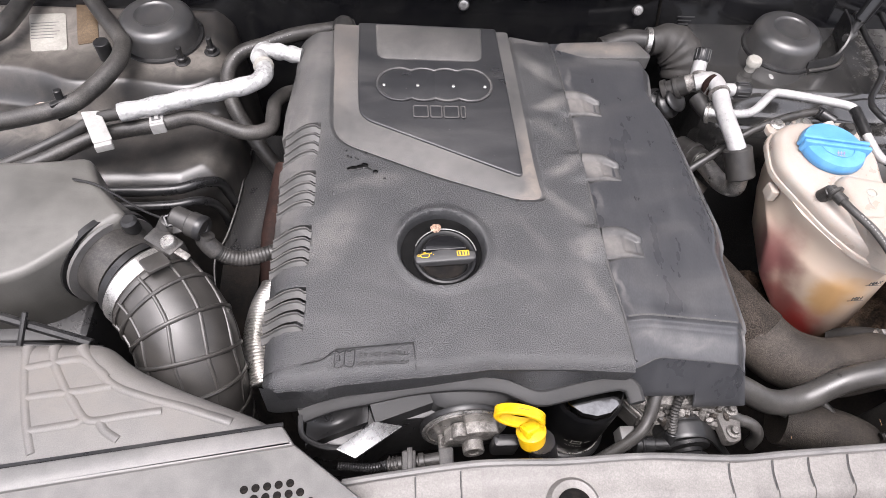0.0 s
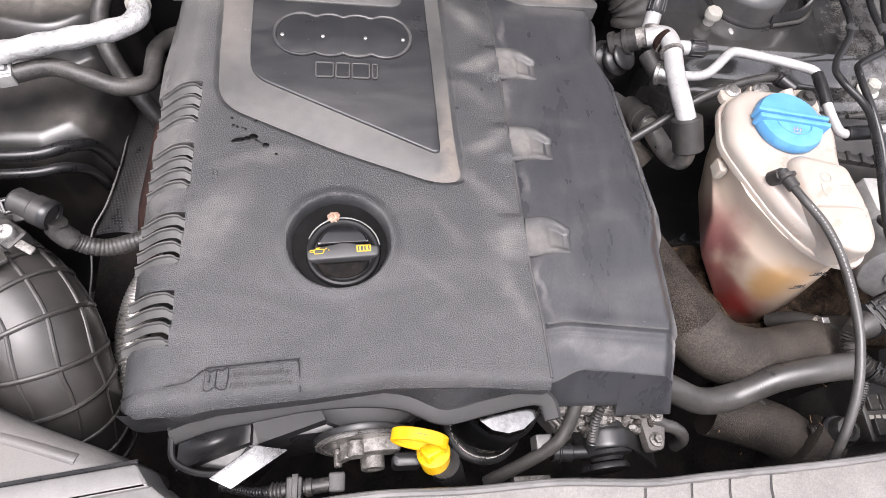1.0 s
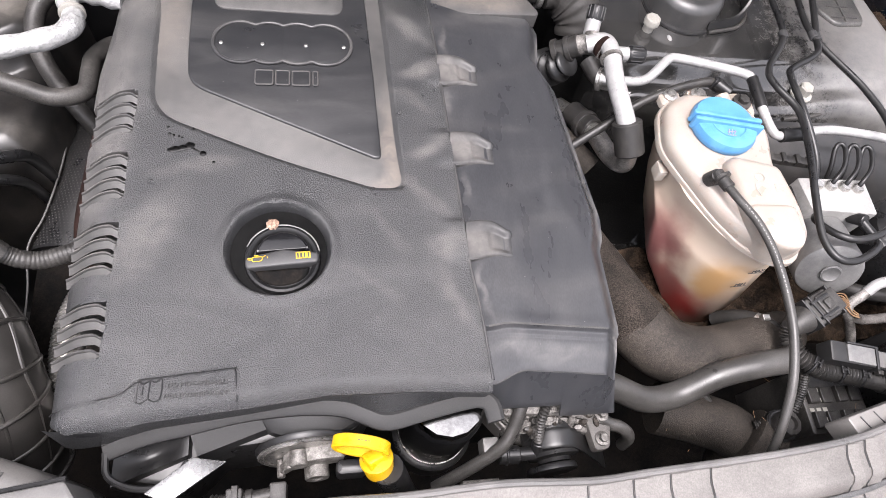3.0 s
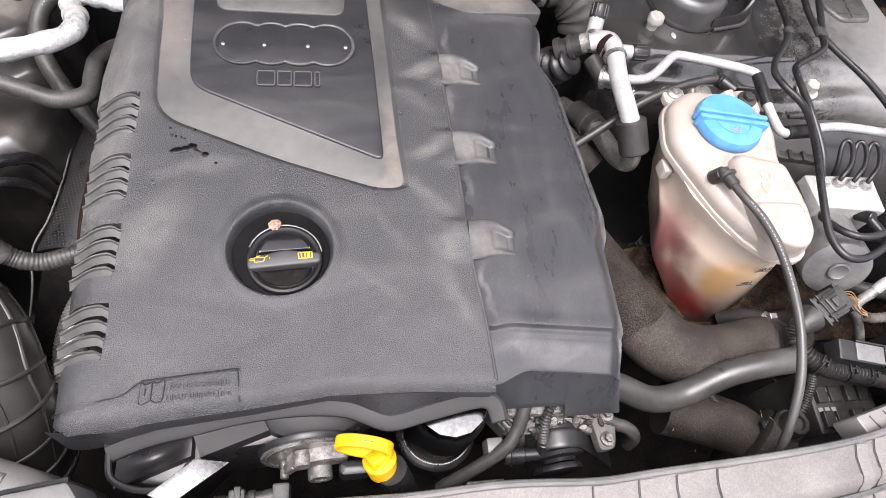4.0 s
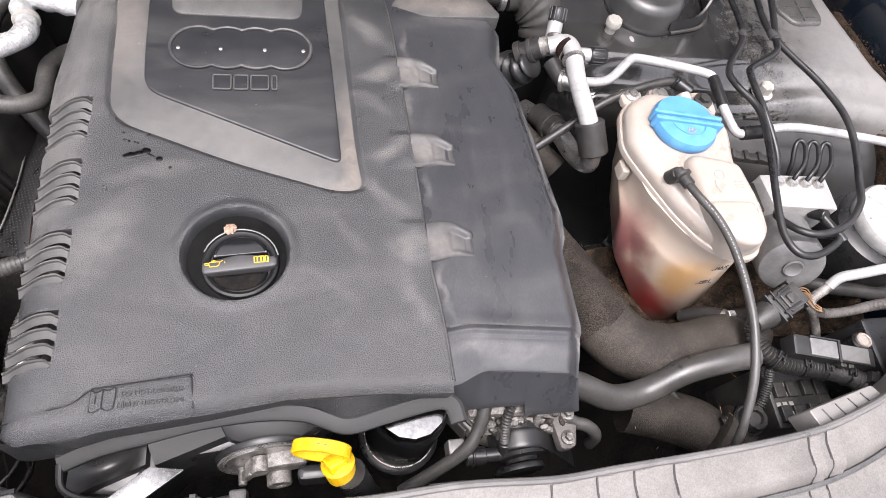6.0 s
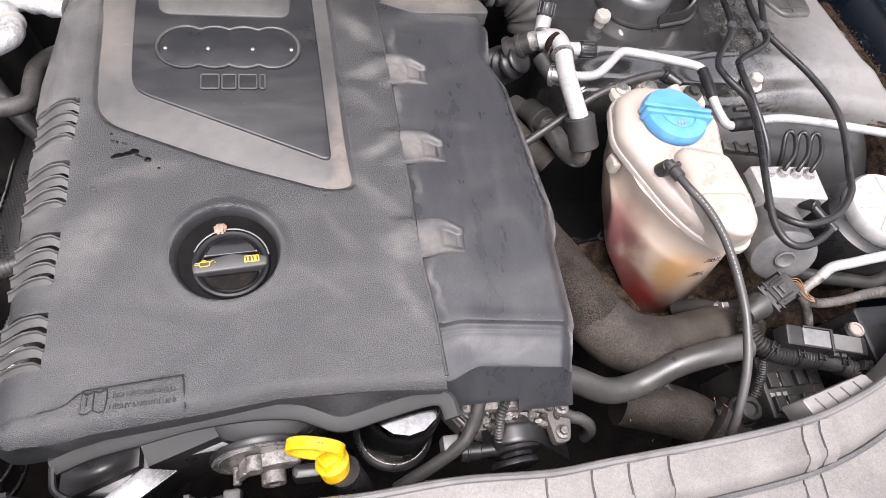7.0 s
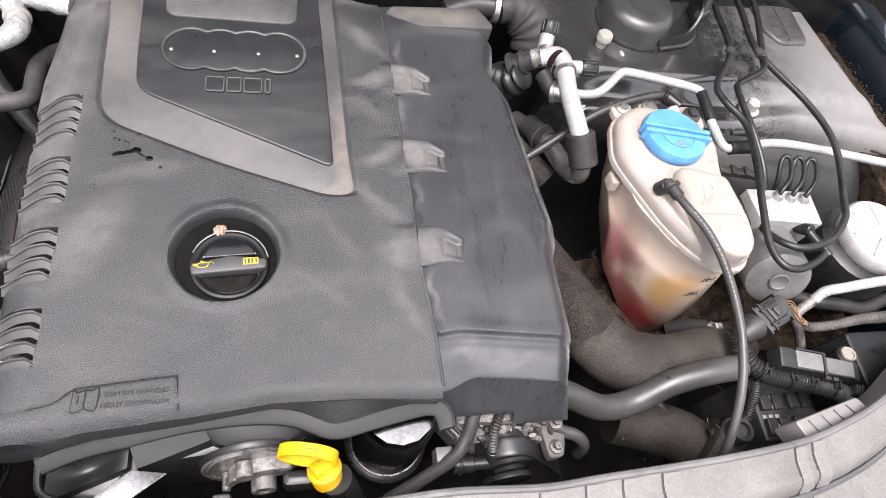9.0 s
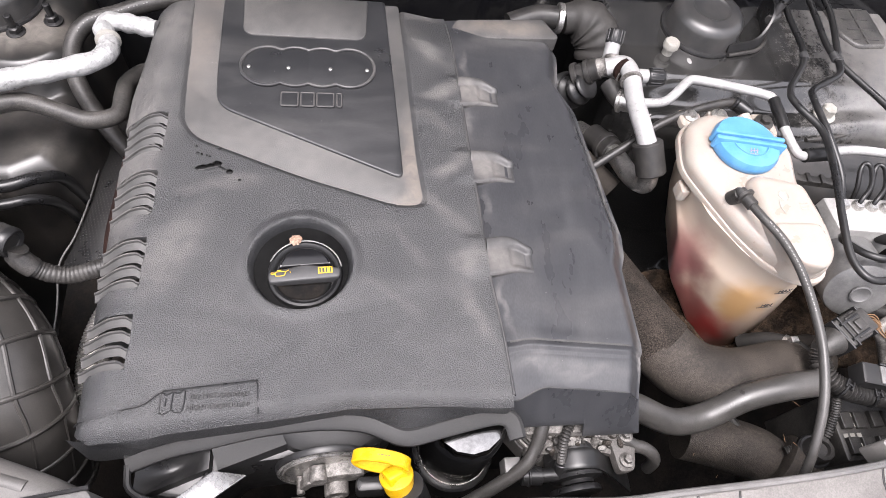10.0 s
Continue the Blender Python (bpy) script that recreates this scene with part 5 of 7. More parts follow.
part("screw_boss", lathe([(0.009, -0.02), (0.009, -0.004), (0.006, -0.001), (0, -0.001)], 18, pose(-0.343, 0.050, 0)), BLACK, airbox)

elbow = thing("intake_elbow", (-0.28, -0.05, -0.2), "ribbed black rubber intake elbow with a steel clamp", "intake hose")
AX = [(-0.420, 0.071, -0.055), (-0.382, 0.041, -0.055), (-0.349, 0.015, -0.055), (-0.326, -0.003, -0.056), (-0.302, -0.026, -0.060), (-0.284, -0.052, -0.068), (-0.276, -0.077, -0.084), (-0.270, -0.098, -0.108), (-0.268, -0.115, -0.145), (-0.270, -0.125, -0.195)]
axis, _ = smooth_line(AX, 0.004)
def collar(i0, i1, r):
    return tube([axis[i] for i in range(i0, i1 + 1, max(1, (i1 - i0) // 3))], r, 40, 0.003)
n_ax = len(axis)
part("sensor_tube", collar(6, 26, 0.045), DUSTY_BLACK, elbow, "dusty black plastic flow meter tube")
part("housing_flange", collar(4, 12, 0.053), AIRBOX, elbow)
part("flange_ring", collar(12, 14, 0.056), BLACK, elbow)
part("flange_ring", collar(15, 16, 0.054), GREY, elbow)
part("ring", collar(25, 27, 0.0485), BLACK, elbow)
part("bellows", tube([axis[i] for i in range(27, n_ax, 4)], lambda s: 0.0480 + 0.0040 * sstep(0.0, 0.22, s) - 0.004 * sstep(0.5, 1.0, s), 48, 0.004), ELBOW, elbow)
part("clamp", collar(28, 32, 0.0515), STEEL, elbow, "bright steel hose clamp")
part("soft_collar", collar(33, 34, 0.0530), ELBOW, elbow)
for i in range(38, n_ax - 4, 7):
    t2 = (axis[i + 1] - axis[i - 1]).normalized()
    s = t2.cross(Vector((0, 0, 1))).normalized()
    u = s.cross(t2)
    part("ring_rib", tube([axis[i] + (s * math.cos(radians(a)) + u * math.sin(radians(a))) * (0.0528 - 0.004 * sstep(50, 75, i)) for a in range(0, 361, 12)], 0.0024, 8, 0.005), ELBOW, elbow)
for a in range(10, 370, 36):
    pts = []
    for i in range(33, n_ax - 3, 4):
        t2 = (axis[min(i + 1, n_ax - 1)] - axis[i - 1]).normalized()
        s = t2.cross(Vector((0, 0, 1))).normalized()
        u = s.cross(t2)
        pts.append(axis[i] + (s * math.cos(radians(a)) + u * math.sin(radians(a))) * (0.0518 - 0.004 * sstep(50, 75, i)))
    part("long_rib", tube(pts, 0.0021, 8, 0.006), ELBOW, elbow)
part("clamp_plate", slab(round_poly([(-0.012, -0.012), (0.012, -0.012), (0.012, 0.012), (-0.012, 0.012)], 0.003, 3), 0, 0.003, 0.001, pose(-0.304, -0.004, -0.003, -12, 10, 40)), ELBOW, elbow)
part("clamp_tail", slab(round_poly([(-0.010, -0.004), (0.010, -0.004), (0.010, 0.004), (-0.010, 0.004)], 0.002, 3), 0, 0.002, 0.0008, pose(-0.283, 0.012, -0.009, 0, 16, -28)), ALU, elbow)
plug = thing("flow_sensor_plug", (-0.28, 0.04, -0.02), "dark grey air flow sensor plug with cable", "sensor plug")
PA, PB = Vector((-0.2969, 0.0543, 0.0000)), Vector((-0.2626, 0.0393, -0.0040))
axis_p = (PB - PA).normalized()
plug_body = part("plug_body", merge(rod(PA, PA.lerp(PB, 0.62), 0.0125, 24, 0.003), rod(PA.lerp(PB, 0.55), PA.lerp(PB, 0.97), 0.0138, 24, 0.001), rod(PA.lerp(PB, 0.20), Vector((-0.2862, 0.0392, -0.0100)), 0.0100, 20, 0.001), rod(Vector((-0.2976, 0.0496, -0.0020)), Vector((-0.3064, 0.0432, -0.0160)), 0.0115, 20, 0.002)), RUBBER, plug)
part("mouth_ring", lathe([(0.0085, -0.004), (0.0095, 0.0), (0.0125, 0.0015), (0.0142, -0.001), (0.0142, -0.006)], 28, aim(PB, PB + axis_p)), BLACK, plug_body)
part("latch", turned(merge(box(-0.013, 0.013, -0.007, -0.004, 0.010, 0.0155, 0.0008, 0.0005), box(-0.013, 0.013, 0.004, 0.007, 0.010, 0.0155, 0.0008, 0.0005), box(-0.013, -0.010, -0.007, 0.007, 0.010, 0.0155, 0.0008, 0.0005), box(0.010, 0.013, -0.007, 0.007, 0.010, 0.0155, 0.0008, 0.0005), box(-0.004, 0.005, -0.003, 0.003, 0.009, 0.0150, 0.0008, 0.0005)), Matrix.Translation(Vector((-0.2922, 0.0525, -0.0100))) @ pose(0, 0, 0, 18, 0, 24)), BLACK, plug_body)
part("mount", box(-0.020, 0.020, -0.011, 0.011, -0.022, -0.004, 0.003, 0.004, pose(-0.302, 0.026, 0.0, 0, 0, -35)), DUSTY_BLACK, plug)
part("cable_sleeve", tube([(-0.2627, 0.0394, -0.0120), (-0.2649, 0.0356, -0.0180), (-0.2591, 0.0311, -0.0260), (-0.2542, 0.0293, -0.0320)], 0.0100, 16), DUSTY_BLACK, plug)
part("cable", tube([(-0.2559, 0.0298, -0.0300), (-0.2492, 0.0288, -0.0370), (-0.2399, 0.0275, -0.0420), (-0.2229, 0.0303, -0.0480), (-0.185, 0.045, -0.05)], 0.0085, 16, ripple=0.03, pitch=0.004), DUSTY_BLACK, plug)
part("thin_cable", tube([(-0.300, 0.050, -0.004), (-0.335, 0.070, -0.012), (-0.38, 0.092, 0.002), (-0.41, 0.10, 0.004)], 0.0014, 6), BLACK, plug)
part("screw", lathe([(0.008, -0.004), (0.008, 0.003), (0.0065, 0.005), (0.003, 0.005), (0.003, 0.003), (0, 0.003)], 20, pose(-0.295, 0.021, -0.002)), STEEL, plug, "bright screw")

# ---------------------------------------------------------------- left side of the bay
dome_l = thing("strut_cap", (-0.395, 0.415, -0.058), "black plastic strut tower cap", "strut cap", "strut caps")
part("flange", lathe([(0.058, 0.0), (0.059, 0.002), (0.058, 0.004), (0.052, 0.005)], 56, pose(-0.395, 0.415, -0.0585)), BLACK, dome_l)
part("dome", lathe([(0.055, 0.0), (0.054, 0.004), (0.0525, 0.010), (0.0515, 0.028), (0.0495, 0.033), (0.0455, 0.0375), (0.039, 0.040), (0.027, 0.0412), (0.0255, 0.0400), (0.022, 0.0385), (0.010, 0.0380), (0, 0.0380)], 56, pose(-0.395, 0.415, -0.06)), DOME, dome_l)
copy_thing(dome_l, Matrix.Translation((0.542, 0.425, -0.058)))
for x, y in ((-0.357, 0.363), (-0.320, 0.385)):
    st = thing("stud", (x, y, -0.06), "dark threaded stud with nut on the strut tower", "stud", "tower studs")
    part("nut", merge(lathe([(0.011, 0), (0.011, 0.002), (0.0085, 0.003)], 18, pose(x, y, -0.059)), lathe([(0.0075, 0), (0.0075, 0.008), (0.006, 0.009)], 6, pose(x, y, -0.058))), BLACK, st)
    part("thread", rod((x, y, -0.055), (x, y, -0.033), 0.004, 12), BLACK, st)
bm = slab(round_poly([(-0.564, 0.375), (-0.517, 0.381), (-0.541, 0.460), (-0.591, 0.455)], 0.005, 4), 0, 0.0012, 0.0004, pose(0, 0, -0.0578))
stick = part("sticker", bm, STICKER, None, "faded white paper sticker on the inner wing", category="sticker")
for k in range(6):
    part("print_bar", box(-0.020, 0.018 - 0.004 * (k % 3), -0.0008, 0.0008, 0, 0.0004, 0.0001, 0, pose(-0.562 + 0.002 * k, 0.437 - 0.0065 * k, -0.0568, 0, 0, 8)), GREY, stick)
wing_tag = part("brown_tag", slab(round_poly([(-0.02, -0.035), (0.02, -0.035), (0.02, 0.035), (-0.02, 0.035)], 0.004, 3), 0, 0.001, 0.0003, pose(-0.507, 0.446, -0.0576, 0, 0, 16) @ Matrix.Diagonal((0.7, 1.5, 1, 1))), TAPE, None, "brown stained patch of tape on the inner wing", category="tape")

hl = thing("breather_hose", (-0.45, 0.28, -0.06), "dusty grey rubber hose with a clip", "hose")
part("hose", tube([(-0.62, 0.215, -0.045), (-0.547, 0.226, -0.040), (-0.474, 0.242, -0.030), (-0.448, 0.273, -0.030), (-0.426, 0.315, -0.025), (-0.424, 0.345, -0.025), (-0.435, 0.375, -0.028), (-0.482, 0.441, -0.03), (-0.52, 0.50, -0.03)], 0.0115, 16), DUSTY_BLACK, hl)
part("clip", merge(box(-0.012, 0.012, -0.004, 0.004, -0.012, 0.014, 0.002, 0.002, pose(-0.474, 0.242, -0.032, 0, 0, 40)), rod((-0.474, 0.246, -0.02), (-0.474, 0.249, -0.008), 0.005)), BLACK, hl)
part("joint", rod((-0.447, 0.345, -0.038), (-0.447, 0.345, -0.012), 0.010, 16), BLACK, hl)

foil = thing("heat_pipe", (-0.3, 0.27, -0.05), "white foil-wrapped pipe bending behind the engine", "pipe")
part("wrap", tube([(-0.398, 0.224, -0.020), (-0.354, 0.238, -0.019), (-0.308, 0.254, -0.018), (-0.262, 0.270, -0.018), (-0.238, 0.283, -0.018), (-0.230, 0.300, -0.018), (-0.234, 0.318, -0.018)], lambda s: 0.0112 + 0.0007 * math.sin(s * 37), 16, 0.004), FOIL, foil, "crinkled white foil sleeve")
part("wrap", tube([(-0.231, 0.308, -0.020), (-0.241, 0.330, -0.020), (-0.240, 0.343, -0.020), (-0.225, 0.345, -0.020), (-0.185, 0.338, -0.022)], lambda s: 0.0108 + 0.0010 * math.sin(s * 31), 16, 0.004), FOIL, foil, "crinkled white foil sleeve")
part("collar", lathe([(0.012, 0), (0.0135, 0.001), (0.0135, 0.005), (0.012, 0.006)], 24, aim((-0.232, 0.310, -0.018), (-0.236, 0.322, -0.019))), STICKER, foil)
part("bare_end", tube([(-0.396, 0.225, -0.021), (-0.43, 0.222, -0.03), (-0.47, 0.205, -0.045), (-0.541, 0.170, -0.06), (-0.62, 0.14, -0.07)], 0.0075, 12), RUBBER, foil)
coolant = thing("coolant_hose", (-0.33, 0.22, -0.07), "grey rubber hose looping behind the pipe", "hose")
part("hose", tube([(-0.62, 0.13, -0.075), (-0.502, 0.175, -0.060), (-0.434, 0.212, -0.050), (-0.357, 0.225, -0.040), (-0.318, 0.240, -0.042), (-0.285, 0.236, -0.05), (-0.250, 0.227, -0.055), (-0.224, 0.240, -0.06), (-0.222, 0.268, -0.06), (-0.222, 0.295, -0.065), (-0.205, 0.325, -0.075), (-0.175, 0.335, -0.09), (-0.14, 0.335, -0.10)], 0.0098, 16), DUSTY_BLACK, coolant)
part("white_clip", merge(box(-0.012, 0.012, -0.010, 0.012, 0.006, 0.011, 0.002, 0.002, pose(-0.357, 0.225, -0.038, 0, 0, 16) @ Matrix.Diagonal((0.72, 0.85, 0.9, 1))), box(-0.012, 0.012, -0.015, -0.010, -0.006, 0.011, 0.002, 0.002, pose(-0.357, 0.225, -0.038, 0, 0, 16) @ Matrix.Diagonal((0.72, 0.85, 0.9, 1)))), WHITE, coolant, "white plastic clip")
# dark plate on top paints the shade inside the clip's opening
part("clip_slot", box(-0.0075, 0.0075, -0.0055, 0.0065, 0.0108, 0.0118, 0.0003, 0.001, pose(-0.357, 0.225, -0.038, 0, 0, 16) @ Matrix.Diagonal((0.72, 0.85, 0.9, 1))), INK, coolant)
part("clip_tooth", box(-0.002, 0.004, -0.004, 0.005, 0.011, 0.0130, 0.0006, 0.001, pose(-0.357, 0.225, -0.038, 0, 0, 16) @ Matrix.Diagonal((0.72, 0.85, 0.9, 1))), WHITE, coolant)
loop = thing("heater_hose", (-0.28, 0.34, -0.08), "printed black rubber hose looping up from below", "hose")
part("hose", tube([(-0.165, 0.215, -0.22), (-0.212, 0.230, -0.155), (-0.254, 0.262, -0.105), (-0.286, 0.308, -0.08), (-0.294, 0.350, -0.065), (-0.278, 0.376, -0.052), (-0.245, 0.391, -0.048), (-0.20, 0.412, -0.045), (-0.12, 0.44, -0.05)], 0.0105, 16), DUSTY_BLACK, loop)
tag = part("white_tag", merge(slab(round_poly([(-0.445, 0.226), (-0.423, 0.229), (-0.397, 0.182), (-0.417, 0.174)], 0.003, 3), -0.001, 0.002, 0.0008, pose(0, 0, -0.023)), box(-0.010, 0.010, -0.004, 0.004, -0.008, 0.0015, 0.001, 0.001, pose(-0.407, 0.176, -0.024, 0, 0, 20))), WHITE, None, "white plastic tag wrapped round the hoses", category="tag")
lipm = part("seal_lip", tube([(-0.60, 0.136, -0.100), (-0.43, 0.138, -0.100), (-0.345, 0.143, -0.101), (-0.310, 0.156, -0.108), (-0.296, 0.172, -0.150), (-0.292, 0.180, -0.25)], 0.006, 10), BLACK, None, "black rubber lip below the wing seal", category="rubber seal")
lipl = part("seal_strip", tube([(-0.60, 0.150, -0.085), (-0.43, 0.152, -0.085), (-0.34, 0.157, -0.086), (-0.305, 0.175, -0.093), (-0.290, 0.195, -0.130), (-0.286, 0.205, -0.25)], 0.007, 10), BLACK, None, "black rubber seal along the inner wing", category="rubber seal")
cap_w = part("pale_plug", lathe([(0.010, 0), (0.011, 0.004), (0.009, 0.008), (0, 0.008)], 20, pose(-0.515, 0.262, -0.058)), CREAM, None, "cream plastic plug in the inner wing", category="plug")
braid = thing("braided_sleeve", (-0.26, 0.15, -0.12), "black woven mesh heat sleeve beside the engine", "heat sleeve")


def sleeve_xyz(u, v):
    y = 0.272 - 0.196 * v
    x0 = lerp_table([(0.07, -0.272), (0.113, -0.262), (0.165, -0.254), (0.225, -0.251), (0.28, -0.243)], y)
    x, z = x0 + 0.058 * u, -0.112 + 0.010 * math.sin(math.pi * u) - 0.008 * v
    return 0.043 + (x - 0.043) * 1.09, -0.258 + (y + 0.258) * 1.09, z - 0.058


part("sleeve", sheet(sleeve_xyz, 14, 40, 0.01), BLACK, braid)
bm = bmesh.new()
for j in range(52):
    for i in range(15):
        u, v = (i + 0.5 * (j % 2)) / 15, j / 52
        c = Vector(sleeve_xyz(u, v)) + Vector((0, 0, 0.0002))
        ring = [bm.verts.new(c + Vector((0.0009 * math.cos(a), 0.0009 * math.sin(a), 0.0004))) for a in (math.pi / 3 * k for k in range(6))]
        bm.faces.new(ring)
part("weave", bm, DUSTY_BLACK, braid)
part("piping", tube([(-0.269, 0.320, -0.164), (-0.277, 0.268, -0.166), (-0.281, 0.203, -0.168), (-0.289, 0.146, -0.170), (-0.300, 0.106, -0.172), (-0.294, 0.056, -0.178), (-0.292, -0.009, -0.186)], 0.0012, 6, 0.005), GREY, braid, "pale bound edge")
part("backing", sheet(lambda u, v: (-0.292 + 0.05 * u, 0.105 - 0.12 * v, -0.184 - 0.012 * v), 6, 8, 0.01), UNDER, braid)
spring = part("corrugated_pipe", tube([(-0.205, 0.030, -0.114), (-0.214, 0.0, -0.112), (-0.217, -0.03, -0.112), (-0.214, -0.060, -0.114), (-0.205, -0.09, -0.122)], 0.015, 24, ripple=0.06, pitch=0.0036), STEEL, None, "silvery corrugated heat pipe beside the cover", category="heat pipe")
red_hose = part("rust_hose", tube([(-0.200, 0.19, -0.08), (-0.206, 0.14, -0.09), (-0.210, 0.09, -0.10), (-0.210, 0.04, -0.13)], 0.015, 14), RED, None, "reddish brown hose beside the cover", category="hose")
# block coloured near-black so the gaps round the cover stay dark like shade
block = part("engine_block", box(-0.19, 0.30, -0.10, 0.40, -0.46, -0.075, 0.01, 0.02), UNDER, None, "near-black engine block below the cover, shade put into its colour", category="engine block")
rear_l = part("rear_hose", tube([(-0.133, 0.402, -0.034), (-0.133, 0.420, -0.036), (-0.13, 0.44, -0.06)], 0.016, 16), RUBBER, None, "black rubber hose behind the engine cover", category="hose")
for x in (0.045, 0.318):
    b = thing("panel_bolt", (x, 0.475, -0.035), "bright round headed bolt in the bulkhead", "bolt", "bulkhead bolts")
    part("head", lathe([(0.009, 0), (0.009, 0.003), (0.007, 0.006), (0.003, 0.007), (0, 0.006)], 20, pose(x, 0.481, -0.036, 70, 0, 0)), STEEL, b)

rear = bpy.data.objects["wall_rear"]
part("panel_joint", tube([(0.346, 0.4785, 0.02), (0.349, 0.4785, -0.016), (0.360, 0.4785, -0.073), (0.366, 0.4785, -0.12)], 0.0022, 8), UNDER, rear)
part("panel_lip", tube([(-0.70, 0.474, -0.002), (-0.2, 0.474, -0.004), (0.2, 0.474, -0.004), (0.346, 0.474, -0.002)], 0.006, 10), DOME, rear)
for k in range(3):
    part("moulded_mark", box(-0.014 + 0.003 * k, 0.014 - 0.003 * k, -0.0012, 0.0012, 0.0, 0.0008, 0.0003, 0, pose(0.400, 0.4795, -0.045 - 0.007 * k, 90, 0, 0)), SATIN, rear)
slot = part("clip_slot", box(-0.009, 0.009, -0.012, 0.012, 0.0, 0.0024, 0.0008, 0.001, pose(0.452, 0.480, -0.074, 90, 0, 0)), BLACK, rear)
part("slot_hole", box(-0.0035, 0.0035, -0.006, 0.006, 0.0020, 0.0030, 0.0004, 0.001, pose(0.452, 0.480, -0.074, 90, 0, 0)), UNDER, slot)
corner = thing("corner_hose", (-0.5956, 0.387, -0.03), "dark rubber hose in the corner of the bay", "hose")
part("hose", tube([(-0.66, 0.330, -0.045), (-0.622, 0.362, -0.034), (-0.596, 0.387, -0.030), (-0.5875, 0.420, -0.030), (-0.585, 0.452, -0.030), (-0.590, 0.50, -0.035)], 0.0125, 16), RUBBER, corner)
# ---------------------------------------------------------------- right side of the bay
bell = thing("turbo_bellows", (0.36, 0.42, -0.1), "grey ribbed rubber intake bellows with clamp", "hose")
part("pipe", tube([(0.26, 0.43, -0.07), (0.30, 0.440, -0.062), (0.335, 0.437, -0.060)], 0.016, 18), RUBBER, bell)
part("clamp", lathe([(0.019, 0), (0.021, 0.001), (0.021, 0.008), (0.019, 0.009)], 28, aim((0.328, 0.438, -0.061), (0.345, 0.436, -0.061))), STEEL, bell)
part("bellows", tube([(0.338, 0.437, -0.062), (0.358, 0.438, -0.060), (0.378, 0.430, -0.066), (0.392, 0.414, -0.080), (0.394, 0.400, -0.098)], lambda s: 0.020 + 0.013 * sstep(0.0, 0.45, s), 32, ripple=0.035, pitch=0.0165), BELLOWS, bell)

ac = thing("ac_pipes", (0.40, 0.27, -0.12), "satin aluminium air conditioning pipes with service valves", "pipe")
part("valve_stem", merge(rod((0.380, 0.340, -0.045), (0.383, 0.356, -0.026), 0.010), rod((0.395, 0.305, -0.035), (0.425, 0.303, -0.034), 0.009)), WHITE_PIPE, ac)
for foot, tip, r in (((0.383, 0.354, -0.029), (0.388, 0.375, -0.010), 0.0114), ((0.420, 0.303, -0.034), (0.45, 0.301, -0.033), 0.0110)):
    part("cap_ridges", merge(*[rod(aim(foot, tip) @ Vector((r * math.cos(a), r * math.sin(a), 0.003)), aim(foot, tip) @ Vector((r * math.cos(a), r * math.sin(a), 0.018)), 0.0009, 6) for a in (radians(30 * k) for k in range(12))]), SATIN, ac)
part("valve_cap", merge(lathe([(0.0105, 0), (0.0115, 0.002), (0.0115, 0.017), (0.010, 0.019), (0, 0.019)], 12, aim((0.383, 0.354, -0.029), (0.388, 0.375, -0.010)))), BLACK, ac)
part("valve_cap", lathe([(0.0100, 0), (0.0112, 0.002), (0.0112, 0.020), (0.0095, 0.022), (0, 0.022)], 12, aim((0.420, 0.303, -0.034), (0.45, 0.301, -0.033))), BLACK, ac)
part("valve_block", merge(tube([(0.362, 0.331, -0.052), (0.372, 0.331, -0.048), (0.386, 0.326, -0.044), (0.394, 0.312, -0.042)], 0.0130, 16), rod((0.378, 0.318, -0.05), (0.382, 0.340, -0.036), 0.011)), ALU, ac, "stained aluminium fitting")
part("union", merge(rod((0.366, 0.331, -0.050), (0.340, 0.337, -0.072), 0.0145, 20), rod((0.357, 0.333, -0.058), (0.352, 0.334, -0.062), 0.0170, 20), rod((0.345, 0.336, -0.068), (0.339, 0.337, -0.073), 0.0180, 20)), RUBBER, ac, "black rubber hose union")
part("stained_ring", lathe([(0.0118, 0), (0.0145, 0.001), (0.0145, 0.005), (0.0118, 0.006)], 28, aim((0.3955, 0.297, -0.0325), (0.395, 0.27, -0.034))), ALU, ac)
part("lower_block", tube([(0.378, 0.312, -0.058), (0.384, 0.295, -0.060), (0.392, 0.280, -0.060)], 0.012, 16), RUBBER, ac, "brown-stained fitting")
part("o_ring", lathe([(0.0125, 0), (0.0155, 0.001), (0.0155, 0.006), (0.0125, 0.007)], 28, aim((0.391, 0.318, -0.036), (0.396, 0.300, -0.032))), RED, ac)
part("pipe", tube([(0.372, 0.325, -0.042), (0.390, 0.322, -0.033), (0.396, 0.305, -0.031), (0.394, 0.26, -0.035), (0.398, 0.215, -0.042), (0.405, 0.190, -0.055), (0.413, 0.180, -0.075)], 0.0115, 18), WHITE_PIPE, ac)
part("sleeve", rod((0.401, 0.205, -0.046), (0.413, 0.178, -0.078), 0.0185, 24, 0.002), RUBBER, ac)
part("elbow", tube([(0.410, 0.184, -0.072), (0.414, 0.180, -0.100), (0.408, 0.205, -0.118), (0.398, 0.245, -0.125), (0.386, 0.28, -0.14), (0.37, 0.32, -0.16)], 0.013, 18), STEEL, ac)
part("elbow_sleeve", merge(rod((0.396, 0.252, -0.126), (0.380, 0.295, -0.142), 0.017), rod((0.392, 0.262, -0.13), (0.389, 0.270, -0.133), 0.020)), RUBBER, ac)
